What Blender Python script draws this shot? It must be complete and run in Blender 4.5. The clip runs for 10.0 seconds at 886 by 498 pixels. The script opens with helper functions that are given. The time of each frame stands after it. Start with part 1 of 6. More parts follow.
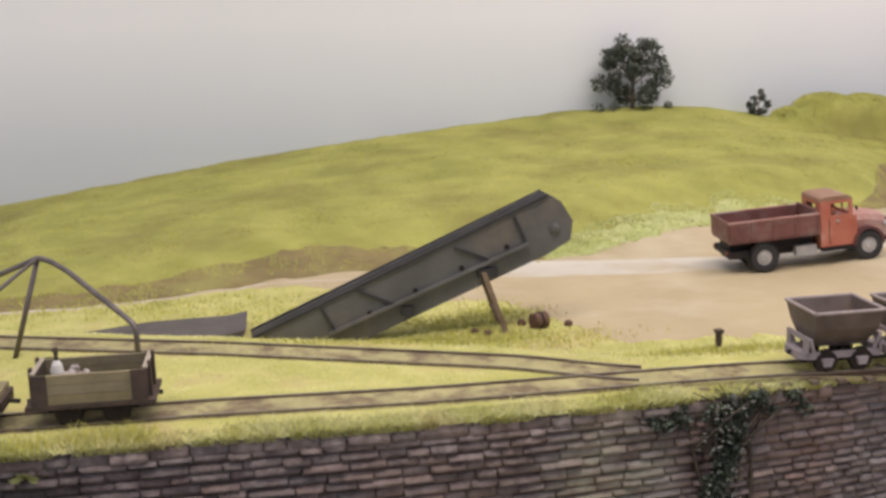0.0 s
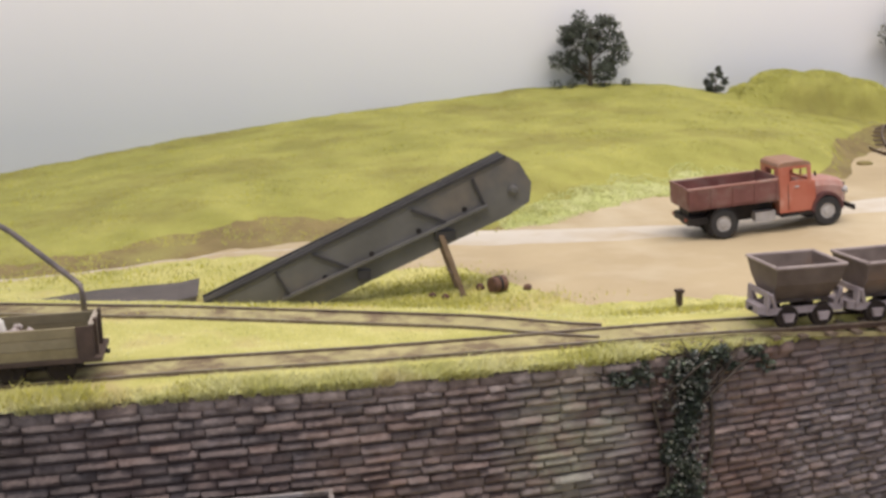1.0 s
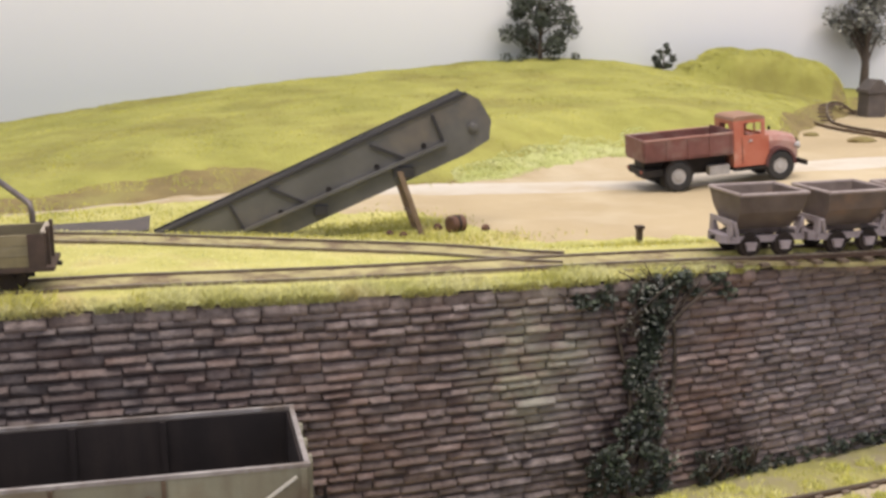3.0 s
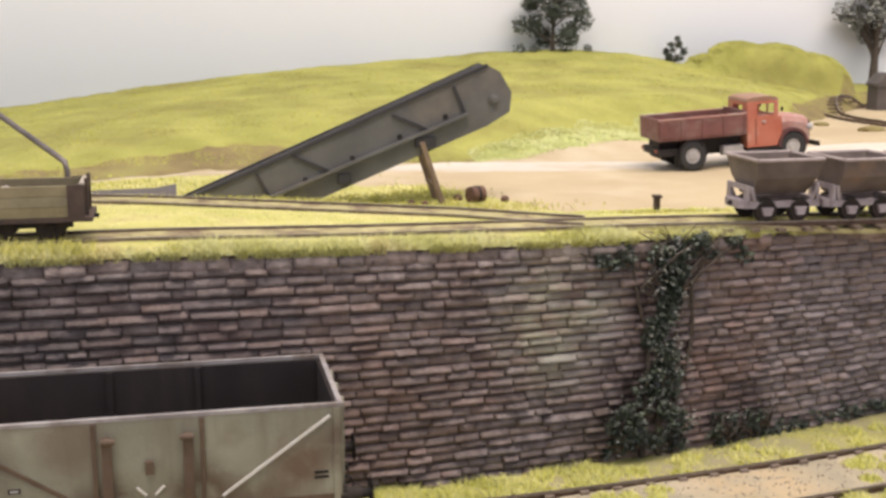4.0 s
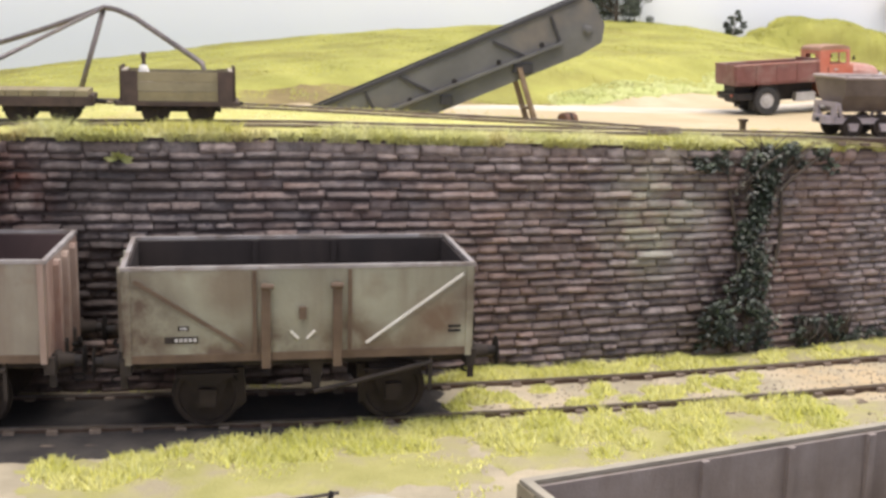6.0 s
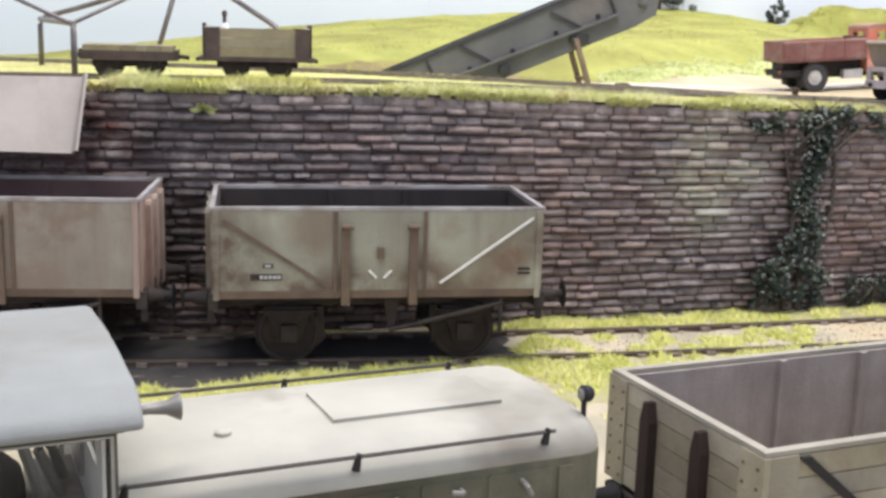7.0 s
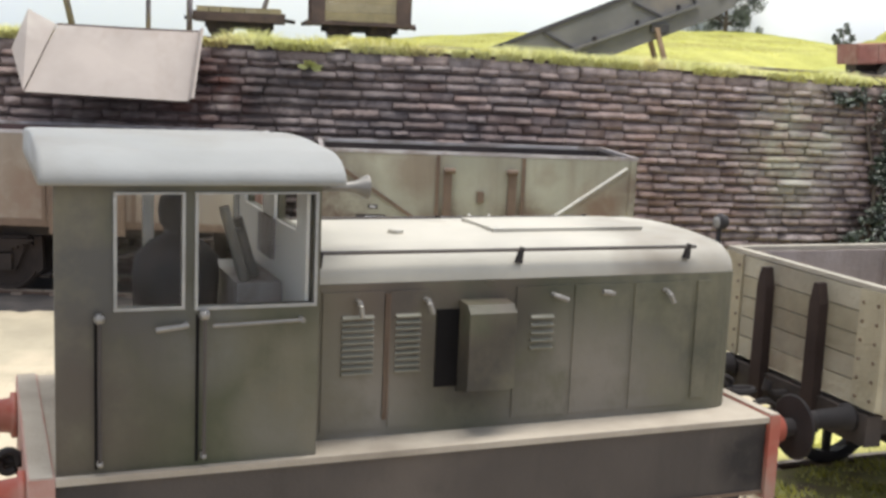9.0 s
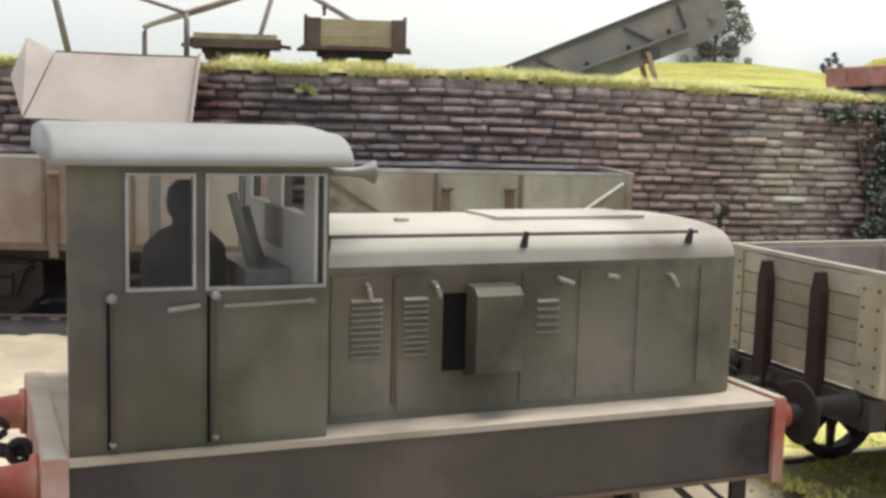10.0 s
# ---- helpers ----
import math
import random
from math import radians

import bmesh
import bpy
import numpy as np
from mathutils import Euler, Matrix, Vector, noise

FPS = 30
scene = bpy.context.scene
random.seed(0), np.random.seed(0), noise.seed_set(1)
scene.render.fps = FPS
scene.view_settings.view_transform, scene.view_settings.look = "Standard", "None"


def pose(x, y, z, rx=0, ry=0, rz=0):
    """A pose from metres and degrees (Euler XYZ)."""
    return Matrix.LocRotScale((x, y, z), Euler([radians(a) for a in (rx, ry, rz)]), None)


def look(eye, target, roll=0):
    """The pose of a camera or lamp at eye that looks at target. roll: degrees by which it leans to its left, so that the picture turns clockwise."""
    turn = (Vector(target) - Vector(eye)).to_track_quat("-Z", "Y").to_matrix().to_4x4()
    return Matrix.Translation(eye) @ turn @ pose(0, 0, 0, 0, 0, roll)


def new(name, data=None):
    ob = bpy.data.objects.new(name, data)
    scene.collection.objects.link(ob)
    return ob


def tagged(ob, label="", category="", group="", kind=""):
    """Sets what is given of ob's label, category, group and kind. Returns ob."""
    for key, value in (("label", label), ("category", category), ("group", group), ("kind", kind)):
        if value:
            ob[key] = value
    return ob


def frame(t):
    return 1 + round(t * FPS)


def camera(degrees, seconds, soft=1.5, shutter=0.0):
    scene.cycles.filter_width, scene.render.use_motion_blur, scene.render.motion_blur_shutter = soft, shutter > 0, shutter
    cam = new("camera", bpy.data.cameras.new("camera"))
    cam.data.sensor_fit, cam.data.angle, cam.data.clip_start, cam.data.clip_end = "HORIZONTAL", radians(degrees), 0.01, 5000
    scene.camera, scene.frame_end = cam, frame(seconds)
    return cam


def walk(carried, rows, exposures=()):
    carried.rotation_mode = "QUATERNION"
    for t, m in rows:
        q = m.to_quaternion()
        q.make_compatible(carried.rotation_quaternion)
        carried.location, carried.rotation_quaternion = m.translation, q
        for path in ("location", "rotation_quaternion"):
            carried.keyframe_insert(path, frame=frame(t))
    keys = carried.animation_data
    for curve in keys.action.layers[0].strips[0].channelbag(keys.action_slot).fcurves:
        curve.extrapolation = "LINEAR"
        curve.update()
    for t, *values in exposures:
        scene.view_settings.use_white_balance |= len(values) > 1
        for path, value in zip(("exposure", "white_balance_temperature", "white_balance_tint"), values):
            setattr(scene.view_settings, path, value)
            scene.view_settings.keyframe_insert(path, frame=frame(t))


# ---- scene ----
# A model railway at 7 mm to the foot, at its own size. Lengths below are in millimetres and are scaled by MM.
cam = camera(41.9, 10.0, soft=3.0)
PATH = [
    (0, (0.02964, -0.36151, 0.23978), (0.05717, -0.16760, 0.19926), -1.66),
    (0.5, (0.03072, -0.35681, 0.23105), (0.06128, -0.16348, 0.18997), -1.59),
    (1, (0.03122, -0.35450, 0.22298), (0.06568, -0.16198, 0.18118), -1.59),
    (1.5, (0.03219, -0.35249, 0.21505), (0.06996, -0.16056, 0.17338), -1.60),
    (2, (0.03003, -0.35069, 0.20661), (0.07137, -0.15938, 0.16549), -1.42),
    (2.5, (0.02567, -0.34939, 0.19804), (0.06953, -0.15875, 0.15643), -0.76),
    (4, (0.00997, -0.36420, 0.17481), (0.05441, -0.17339, 0.13462), 0.23),
    (4.5, (0.00126, -0.37200, 0.16606), (0.04475, -0.18091, 0.12618), 0.26),
    (5, (-0.00937, -0.38221, 0.15755), (0.03309, -0.19093, 0.11747), 0.60),
    (5.5, (-0.02164, -0.39161, 0.14788), (0.01949, -0.19999, 0.10798), 1.11),
    (7, (-0.04967, -0.41871, 0.12193), (-0.01501, -0.22569, 0.08264), 1.67),
    (7.5, (-0.06161, -0.43038, 0.11267), (-0.03014, -0.23676, 0.07368), 1.87),
    (8, (-0.06536, -0.43723, 0.10269), (-0.03598, -0.24323, 0.06395), 2.02),
    (8.5, (-0.06840, -0.43884, 0.09427), (-0.04069, -0.24403, 0.05851), 2.29),
    (9, (-0.06946, -0.43935, 0.08746), (-0.04312, -0.24357, 0.05620), 2.42),
    (9.5, (-0.06947, -0.44263, 0.08243), (-0.04216, -0.24633, 0.05559), 1.72),
    (10, (-0.07157, -0.44237, 0.07871), (-0.04421, -0.24571, 0.05472), 1.48),
]
EXPOSURES = [(0.0, -0.17, 6400, 17), (1.5, 0.03, 6400, 16), (2.5, 0.09, 6450, 16), (5.0, 0.45, 6600, 18), (5.7, 0.53, 6400, 16), (7.0, 0.72, 5800, 12), (8.0, 0.84, 5850, 11), (9.0, 0.82, 6000, 10), (10.0, 0.70, 6150, 10)]
walk(cam, [(t, look(eye, target, roll)) for t, eye, target, roll in PATH], exposures=EXPOSURES)

MM = 0.001

# ---- light: a pale room and the lamp strip over the layout ----
world = bpy.data.worlds.new("room_light")
scene.world = world
world.use_nodes = True
wbg = world.node_tree.nodes["Background"]
wbg.inputs[0].default_value = (0.80, 0.86, 1.0, 1)
wbg.inputs[1].default_value = 0.62


def area_lamp(name, eye, target, sx, sy, watts, colour):
    data = bpy.data.lights.new(name, "AREA")
    data.shape, data.size, data.size_y, data.energy, data.color = "RECTANGLE", sx, sy, watts, colour
    ob = new(name, data)
    ob.matrix_world = look(eye, target)
    return ob


area_lamp("lamp_strip", (0.42, -0.05, 1.15), (0.34, 0.12, 0.0), 1.9, 0.22, 17.0, (1.0, 0.93, 0.83))

# ---- helpers ----
def P(x, y, z, rx=0, ry=0, rz=0):
    return pose(x * MM, y * MM, z * MM, rx, ry, rz)


def thing(name, label, category, m, group="", kind=""):
    ob = new(name)
    ob.empty_display_size = 0.01
    ob.matrix_world = m
    return tagged(ob, label, category, group, kind)


def mesh_of(name, bm, mat, bevel=0.0, smooth=False, seg=2):
    if bevel:
        sharp = [e for e in bm.edges if len(e.link_faces) == 2 and e.calc_face_angle(0) > 0.6]
        bmesh.ops.bevel(bm, geom=sharp, offset=bevel, segments=seg, affect="EDGES", profile=0.6, clamp_overlap=True)
    for v in bm.verts:
        v.co *= MM
    bmesh.ops.recalc_face_normals(bm, faces=bm.faces[:])
    me = bpy.data.meshes.new(name)
    bm.to_mesh(me)
    bm.free()
    if smooth:
        me.polygons.foreach_set("use_smooth", [True] * len(me.polygons))
    me.materials.append(mat)
    return me


def part(name, bm, mat, parent=None, label="", bevel=0.0, smooth=False, m=None, seg=2):
    ob = new(name, mesh_of(name, bm, mat, bevel, smooth, seg))
    if parent is not None:
        ob.parent = parent
    if m is not None:
        ob.matrix_basis = m
    return tagged(ob, label)


def raw_mesh(name, verts, faces, mat):
    me = bpy.data.meshes.new(name)
    me.from_pydata((np.asarray(verts, float) * MM).tolist(), [], faces)
    me.materials.append(mat)
    return me


def B():
    return bmesh.new()


def box(bm, x0, x1, y0, y1, z0, z1):
    vs = [bm.verts.new((x, y, z)) for x in (x0, x1) for y in (y0, y1) for z in (z0, z1)]
    for a in ((0, 1, 3, 2), (4, 6, 7, 5), (0, 4, 5, 1), (2, 3, 7, 6), (0, 2, 6, 4), (1, 5, 7, 3)):
        bm.faces.new([vs[i] for i in a])
    return bm


def prism(bm, poly, d0, d1, axis="y"):
    """A polygon in the plane across the axis, pushed from d0 to d1. For y: (x, z); for x: (y, z); for z: (x, y)."""
    put = {"y": lambda p, d: (p[0], d, p[1]), "x": lambda p, d: (d, p[0], p[1]), "z": lambda p, d: (p[0], p[1], d)}[axis]
    a = [bm.verts.new(put(p, d0)) for p in poly]
    b = [bm.verts.new(put(p, d1)) for p in poly]
    n = len(poly)
    bm.faces.new(a)
    bm.faces.new(b[::-1])
    for i in range(n):
        bm.faces.new((a[i], b[i], b[(i + 1) % n], a[(i + 1) % n]))
    return bm


def tube(bm, pts, r, n=8, r1=None):
    """A round bar along points; its radius may run from r to r1."""
    pts = [Vector(p) for p in pts]
    rings = []
    for i, p in enumerate(pts):
        d = (pts[min(i + 1, len(pts) - 1)] - pts[max(i - 1, 0)]).normalized()
        side = d.cross(Vector((0, 0, 1))) if abs(d.z) < 0.9 else d.cross(Vector((1, 0, 0)))
        side.normalize()
        up = side.cross(d)
        rr = r if r1 is None else r + (r1 - r) * i / (len(pts) - 1)
        rings.append([bm.verts.new(p + rr * (math.cos(a) * side + math.sin(a) * up)) for a in (2 * math.pi * k / n for k in range(n))])
    for a, b in zip(rings, rings[1:]):
        for k in range(n):
            bm.faces.new((a[k], a[(k + 1) % n], b[(k + 1) % n], b[k]))
    bm.faces.new(rings[0][::-1])
    bm.faces.new(rings[-1])
    return bm


def lathe(bm, profile, origin=(0, 0, 0), axis="y", n=24):
    """A turned shape: profile rows of (distance along the axis, radius)."""
    o = Vector(origin)
    ax, u, v = {"x": ((1, 0, 0), (0, 1, 0), (0, 0, 1)), "y": ((0, 1, 0), (1, 0, 0), (0, 0, 1)), "z": ((0, 0, 1), (1, 0, 0), (0, 1, 0))}[axis]
    ax, u, v = Vector(ax), Vector(u), Vector(v)
    rings = [[bm.verts.new(o + ax * d + r * (math.cos(2 * math.pi * k / n) * u + math.sin(2 * math.pi * k / n) * v)) for k in range(n)] for d, r in profile]
    for a, b in zip(rings, rings[1:]):
        for k in range(n):
            bm.faces.new((a[k], a[(k + 1) % n], b[(k + 1) % n], b[k]))
    bm.faces.new(rings[0])
    bm.faces.new(rings[-1])
    return bm


def holed(bm, x0, x1, z0, z1, holes, y0, y1, axis="y"):
    """A flat panel with rectangular openings (xa, xb, za, zb) that go right through it."""
    xs = sorted({x0, x1, *(h[0] for h in holes), *(h[1] for h in holes)})
    zs = sorted({z0, z1, *(h[2] for h in holes), *(h[3] for h in holes)})
    solid = {}
    for i in range(len(xs) - 1):
        for k in range(len(zs) - 1):
            cx, cz = (xs[i] + xs[i + 1]) / 2, (zs[k] + zs[k + 1]) / 2
            solid[i, k] = not any(h[0] < cx < h[1] and h[2] < cz < h[3] for h in holes)
    cache = {}

    def vert(i, k, side):
        key = (i, k, side)
        if key not in cache:
            d = (y0, y1)[side]
            cache[key] = bm.verts.new((xs[i], d, zs[k]) if axis == "y" else (d, xs[i], zs[k]))
        return cache[key]

    for (i, k), full in solid.items():
        if not full:
            continue
        for side in (0, 1):
            bm.faces.new([vert(i, k, side), vert(i + 1, k, side), vert(i + 1, k + 1, side), vert(i, k + 1, side)])
        for di, dk, a, b in ((-1, 0, (i, k), (i, k + 1)), (1, 0, (i + 1, k), (i + 1, k + 1)), (0, -1, (i, k), (i + 1, k)), (0, 1, (i, k + 1), (i + 1, k + 1))):
            if not solid.get((i + di, k + dk), False):
                bm.faces.new([vert(*a, 0), vert(*b, 0), vert(*b, 1), vert(*a, 1)])
    return bm


# ---- materials ----
def material(name, c1, c2, scale=200.0, rough=0.8, metal=0.0, bump=0.2, fine=1500.0, c3=None, scale3=40.0, lo3=0.5, hi3=0.7, vary=0.0, island=False, gloss_vary=0.15, spec=0.4, streak=None, stains=()):
    """Two colours mixed by coarse noise, a third in patches, streaks down the sides, dirt or painted shade round a
    place, fine relief; vary shifts the value from piece to piece.
    """
    mat = bpy.data.materials.new(name)
    mat.use_nodes = True
    nt = mat.node_tree
    bsdf = nt.nodes["Principled BSDF"]
    geo = nt.nodes.new("ShaderNodeNewGeometry")

    def noise_tex(s, detail=5.0, rgh=0.6):
        n = nt.nodes.new("ShaderNodeTexNoise")
        n.inputs["Scale"].default_value, n.inputs["Detail"].default_value, n.inputs["Roughness"].default_value = s, detail, rgh
        nt.links.new(geo.outputs["Position"], n.inputs["Vector"])
        return n.outputs["Fac"]

    def ramp(fac, lo, hi):
        n = nt.nodes.new("ShaderNodeMapRange")
        n.inputs[1].default_value, n.inputs[2].default_value = lo, hi
        nt.links.new(fac, n.inputs[0])
        return n.outputs[0]

    def mix(fac, a, b):
        n = nt.nodes.new("ShaderNodeMix")
        n.data_type = "RGBA"
        nt.links.new(fac, n.inputs[0])
        for sock, val in ((n.inputs[6], a), (n.inputs[7], b)):
            if isinstance(val, tuple):
                sock.default_value = (*val, 1)
            else:
                nt.links.new(val, sock)
        return n.outputs[2]

    coarse = noise_tex(scale)
    col = mix(ramp(coarse, 0.35, 0.65), c1, c2)
    if c3:
        col = mix(ramp(noise_tex(scale3, 4.0, 0.65), lo3, hi3), col, c3)
    if streak:
        sc, amount, scol = streak
        mp = nt.nodes.new("ShaderNodeVectorMath")
        mp.operation = "MULTIPLY"
        nt.links.new(geo.outputs["Position"], mp.inputs[0])
        mp.inputs[1].default_value = (1.0, 1.0, 0.12)
        n = nt.nodes.new("ShaderNodeTexNoise")
        n.inputs["Scale"].default_value, n.inputs["Detail"].default_value, n.inputs["Roughness"].default_value = sc, 5.0, 0.65
        nt.links.new(mp.outputs[0], n.inputs["Vector"])
        fac = ramp(n.outputs["Fac"], 0.48, 0.72)
        fac.node.inputs[4].default_value = amount
        col = mix(fac, col, scol)
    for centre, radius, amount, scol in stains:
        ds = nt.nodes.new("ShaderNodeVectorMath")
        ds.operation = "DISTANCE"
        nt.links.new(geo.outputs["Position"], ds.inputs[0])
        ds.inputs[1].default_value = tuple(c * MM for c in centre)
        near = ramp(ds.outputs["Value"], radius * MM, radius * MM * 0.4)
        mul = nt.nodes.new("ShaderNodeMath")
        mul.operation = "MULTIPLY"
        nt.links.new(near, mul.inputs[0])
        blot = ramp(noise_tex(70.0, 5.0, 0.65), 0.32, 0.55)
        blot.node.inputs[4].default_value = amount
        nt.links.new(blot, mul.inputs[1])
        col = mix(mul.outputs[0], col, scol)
    if vary:
        if island:
            rnd = geo.outputs["Random Per Island"]
        else:
            rnd = nt.nodes.new("ShaderNodeObjectInfo").outputs["Random"]
        hsv = nt.nodes.new("ShaderNodeHueSaturation")
        nt.links.new(ramp(rnd, 0, 1), hsv.inputs["Value"])
        rng = hsv.inputs["Value"].links[0].from_node
        rng.inputs[3].default_value, rng.inputs[4].default_value = 1 - vary, 1 + vary
        mul = nt.nodes.new("ShaderNodeMath")
        mul.operation = "MULTIPLY"
        nt.links.new(rnd, mul.inputs[0])
        mul.inputs[1].default_value = 7.31
        fr = nt.nodes.new("ShaderNodeMath")
        fr.operation = "FRACT"
        nt.links.new(mul.outputs[0], fr.inputs[0])
        sat = ramp(fr.outputs[0], 0, 1)
        sat.node.inputs[3].default_value, sat.node.inputs[4].default_value = 1 - vary * 0.7, 1 + vary * 0.7
        nt.links.new(sat, hsv.inputs["Saturation"])
        nt.links.new(col, hsv.inputs["Color"])
        col = hsv.outputs["Color"]
    nt.links.new(col, bsdf.inputs["Base Color"])
    bsdf.inputs["Metallic"].default_value = metal
    bsdf.inputs["Specular IOR Level"].default_value = spec
    fine_n = noise_tex(fine, 3.0, 0.6)
    r = ramp(coarse, 0.3, 0.7)
    r.node.inputs[3].default_value, r.node.inputs[4].default_value = max(0.02, rough - gloss_vary), min(1.0, rough + gloss_vary)
    nt.links.new(r, bsdf.inputs["Roughness"])
    if bump:
        b = nt.nodes.new("ShaderNodeBump")
        b.inputs["Strength"].default_value, b.inputs["Distance"].default_value = bump, 0.0008
        nt.links.new(fine_n, b.inputs["Height"])
        nt.links.new(b.outputs["Normal"], bsdf.inputs["Normal"])
    return mat


def glass_material():
    mat = bpy.data.materials.new("window_glass")
    mat.use_nodes = True
    nt = mat.node_tree
    nt.nodes.remove(nt.nodes["Principled BSDF"])
    out = nt.nodes["Material Output"]
    mixs, tr, gl, fr = (nt.nodes.new(n) for n in ("ShaderNodeMixShader", "ShaderNodeBsdfTransparent", "ShaderNodeBsdfGlossy", "ShaderNodeFresnel"))
    tr.inputs[0].default_value = (0.97, 0.97, 0.96, 1)
    gl.inputs["Roughness"].default_value = 0.08
    fr.inputs[0].default_value = 1.22
    nt.links.new(fr.outputs[0], mixs.inputs[0])
    nt.links.new(tr.outputs[0], mixs.inputs[1])
    nt.links.new(gl.outputs[0], mixs.inputs[2])
    nt.links.new(mixs.outputs[0], out.inputs[0])
    return mat


M_glass = glass_material()
def sky_material():
    """Sky board: blue-grey near the horizon, warm white above; lamp falloff put into colour."""
    mat = material("painted_sky_board", (0.85, 0.835, 0.83), (0.88, 0.86, 0.85), 3.0, 0.9, bump=0.03, fine=300)
    nt = mat.node_tree
    bsdf = nt.nodes["Principled BSDF"]
    geo, sep, rng, mix = (nt.nodes.new(n) for n in ("ShaderNodeNewGeometry", "ShaderNodeSeparateXYZ", "ShaderNodeMapRange", "ShaderNodeMix"))
    mix.data_type = "RGBA"
    rng.inputs[1].default_value, rng.inputs[2].default_value = 0.11, 0.23
    nt.links.new(geo.outputs["Position"], sep.inputs[0])
    nt.links.new(sep.outputs["Z"], rng.inputs[0])
    nt.links.new(rng.outputs[0], mix.inputs[0])
    mix.inputs[6].default_value = (0.66, 0.685, 0.71, 1)
    nt.links.new(bsdf.inputs["Base Color"].links[0].from_socket, mix.inputs[7])
    nt.links.new(mix.outputs[2], bsdf.inputs["Base Color"])
    return mat


M_sky = sky_material()
# Tones by place: lichen and brown stone, plus shade put into the colour.
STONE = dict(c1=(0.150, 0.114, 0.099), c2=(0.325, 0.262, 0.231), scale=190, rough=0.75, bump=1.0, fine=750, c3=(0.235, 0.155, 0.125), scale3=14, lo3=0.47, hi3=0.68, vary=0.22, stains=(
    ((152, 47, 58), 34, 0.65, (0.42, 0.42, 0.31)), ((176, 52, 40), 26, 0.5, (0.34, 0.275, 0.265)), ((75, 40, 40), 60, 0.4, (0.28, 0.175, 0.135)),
    # Left end darker, right end paler; x 187 to 238 paints the ivy's shadow.
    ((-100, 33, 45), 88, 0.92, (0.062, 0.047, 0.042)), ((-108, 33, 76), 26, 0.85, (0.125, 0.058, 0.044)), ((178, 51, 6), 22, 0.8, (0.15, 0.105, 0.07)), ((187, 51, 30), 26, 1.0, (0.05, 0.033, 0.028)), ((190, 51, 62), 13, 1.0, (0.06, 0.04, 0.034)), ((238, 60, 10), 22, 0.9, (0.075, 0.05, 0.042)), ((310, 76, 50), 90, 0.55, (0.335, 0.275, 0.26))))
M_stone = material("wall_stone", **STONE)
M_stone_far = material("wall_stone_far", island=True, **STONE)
M_mortar = material("wall_joint", (0.08, 0.06, 0.052), (0.13, 0.098, 0.086), 400, 0.95, bump=0.4)
M_hill = material("grass_mat", (0.305, 0.298, 0.062), (0.42, 0.402, 0.10), 22, 0.95, bump=1.0, fine=600, c3=(0.235, 0.205, 0.052), scale3=9, lo3=0.48, hi3=0.74)
M_verge = material("pale_verge_grass", (0.48, 0.51, 0.17), (0.57, 0.575, 0.26), 70, 0.95, bump=1.0, fine=700, c3=(0.40, 0.42, 0.13), scale3=50, lo3=0.55, hi3=0.7)
M_sand = material("sandy_road", (0.45, 0.35, 0.205), (0.52, 0.415, 0.25), 12, 0.95, bump=0.5, fine=1200, c3=(0.61, 0.52, 0.355), scale3=9, lo3=0.48, hi3=0.75)
M_earth = material("bank_earth", (0.20, 0.148, 0.058), (0.285, 0.218, 0.088), 40, 0.95, bump=0.9, fine=800, c3=(0.31, 0.27, 0.085), scale3=22, lo3=0.5, hi3=0.68)
M_meadow = material("yellow_grass_mat", (0.46, 0.435, 0.115), (0.61, 0.56, 0.20), 45, 0.95, bump=0.9, fine=1000, c3=(0.48, 0.39, 0.165), scale3=22, lo3=0.52, hi3=0.70)
M_yard = material("yard_ground", (0.44, 0.375, 0.255), (0.35, 0.30, 0.205), 40, 0.95, bump=0.9, fine=900, c3=(0.53, 0.44, 0.30), scale3=18, lo3=0.47, hi3=0.62, stains=(((222, 10, -3), 34, 0.85, (0.56, 0.42, 0.24)), ((232, -34, -3), 30, 0.8, (0.50, 0.39, 0.25))))
M_yardgrass = material("yard_grass_mat", (0.33, 0.31, 0.10), (0.44, 0.40, 0.15), 50, 0.95, bump=1.0, fine=800, c3=(0.37, 0.315, 0.20), scale3=26, lo3=0.46, hi3=0.6)
M_hillblade = material("hill_grass_blades", (0.32, 0.312, 0.065), (0.455, 0.432, 0.11), 22, 0.95, bump=0, vary=0.2, island=True, c3=(0.24, 0.21, 0.052), scale3=9, lo3=0.48, hi3=0.74)
M_blade = material("grass_blades", (0.53, 0.52, 0.18), (0.68, 0.65, 0.31), 45, 0.9, bump=0, vary=0.22, island=True, c3=(0.51, 0.42, 0.175), scale3=22, lo3=0.52, hi3=0.70)
M_blade_g = material("green_tufts", (0.39, 0.375, 0.08), (0.53, 0.49, 0.14), 45, 0.9, bump=0, vary=0.25, island=True)
# Darker blades: the open wagon's shade is put into their colour.
M_shadeblade = material("olive_blades", (0.20, 0.20, 0.05), (0.38, 0.36, 0.10), 40, 0.9, bump=0, vary=0.3, island=True)
M_rail = material("rusty_rail", (0.085, 0.052, 0.035), (0.13, 0.08, 0.055), 300, 0.6, metal=0.3, bump=0.2)
M_railtop = material("rail_head", (0.30, 0.26, 0.22), (0.22, 0.17, 0.13), 200, 0.42, metal=0.7, bump=0.05)
M_sleeper = material("sleeper_wood", (0.14, 0.10, 0.07), (0.22, 0.17, 0.12), 400, 0.9, bump=0.5)
M_chair = material("rail_chair", (0.17, 0.125, 0.095), (0.27, 0.21, 0.16), 500, 0.8, bump=0.2)
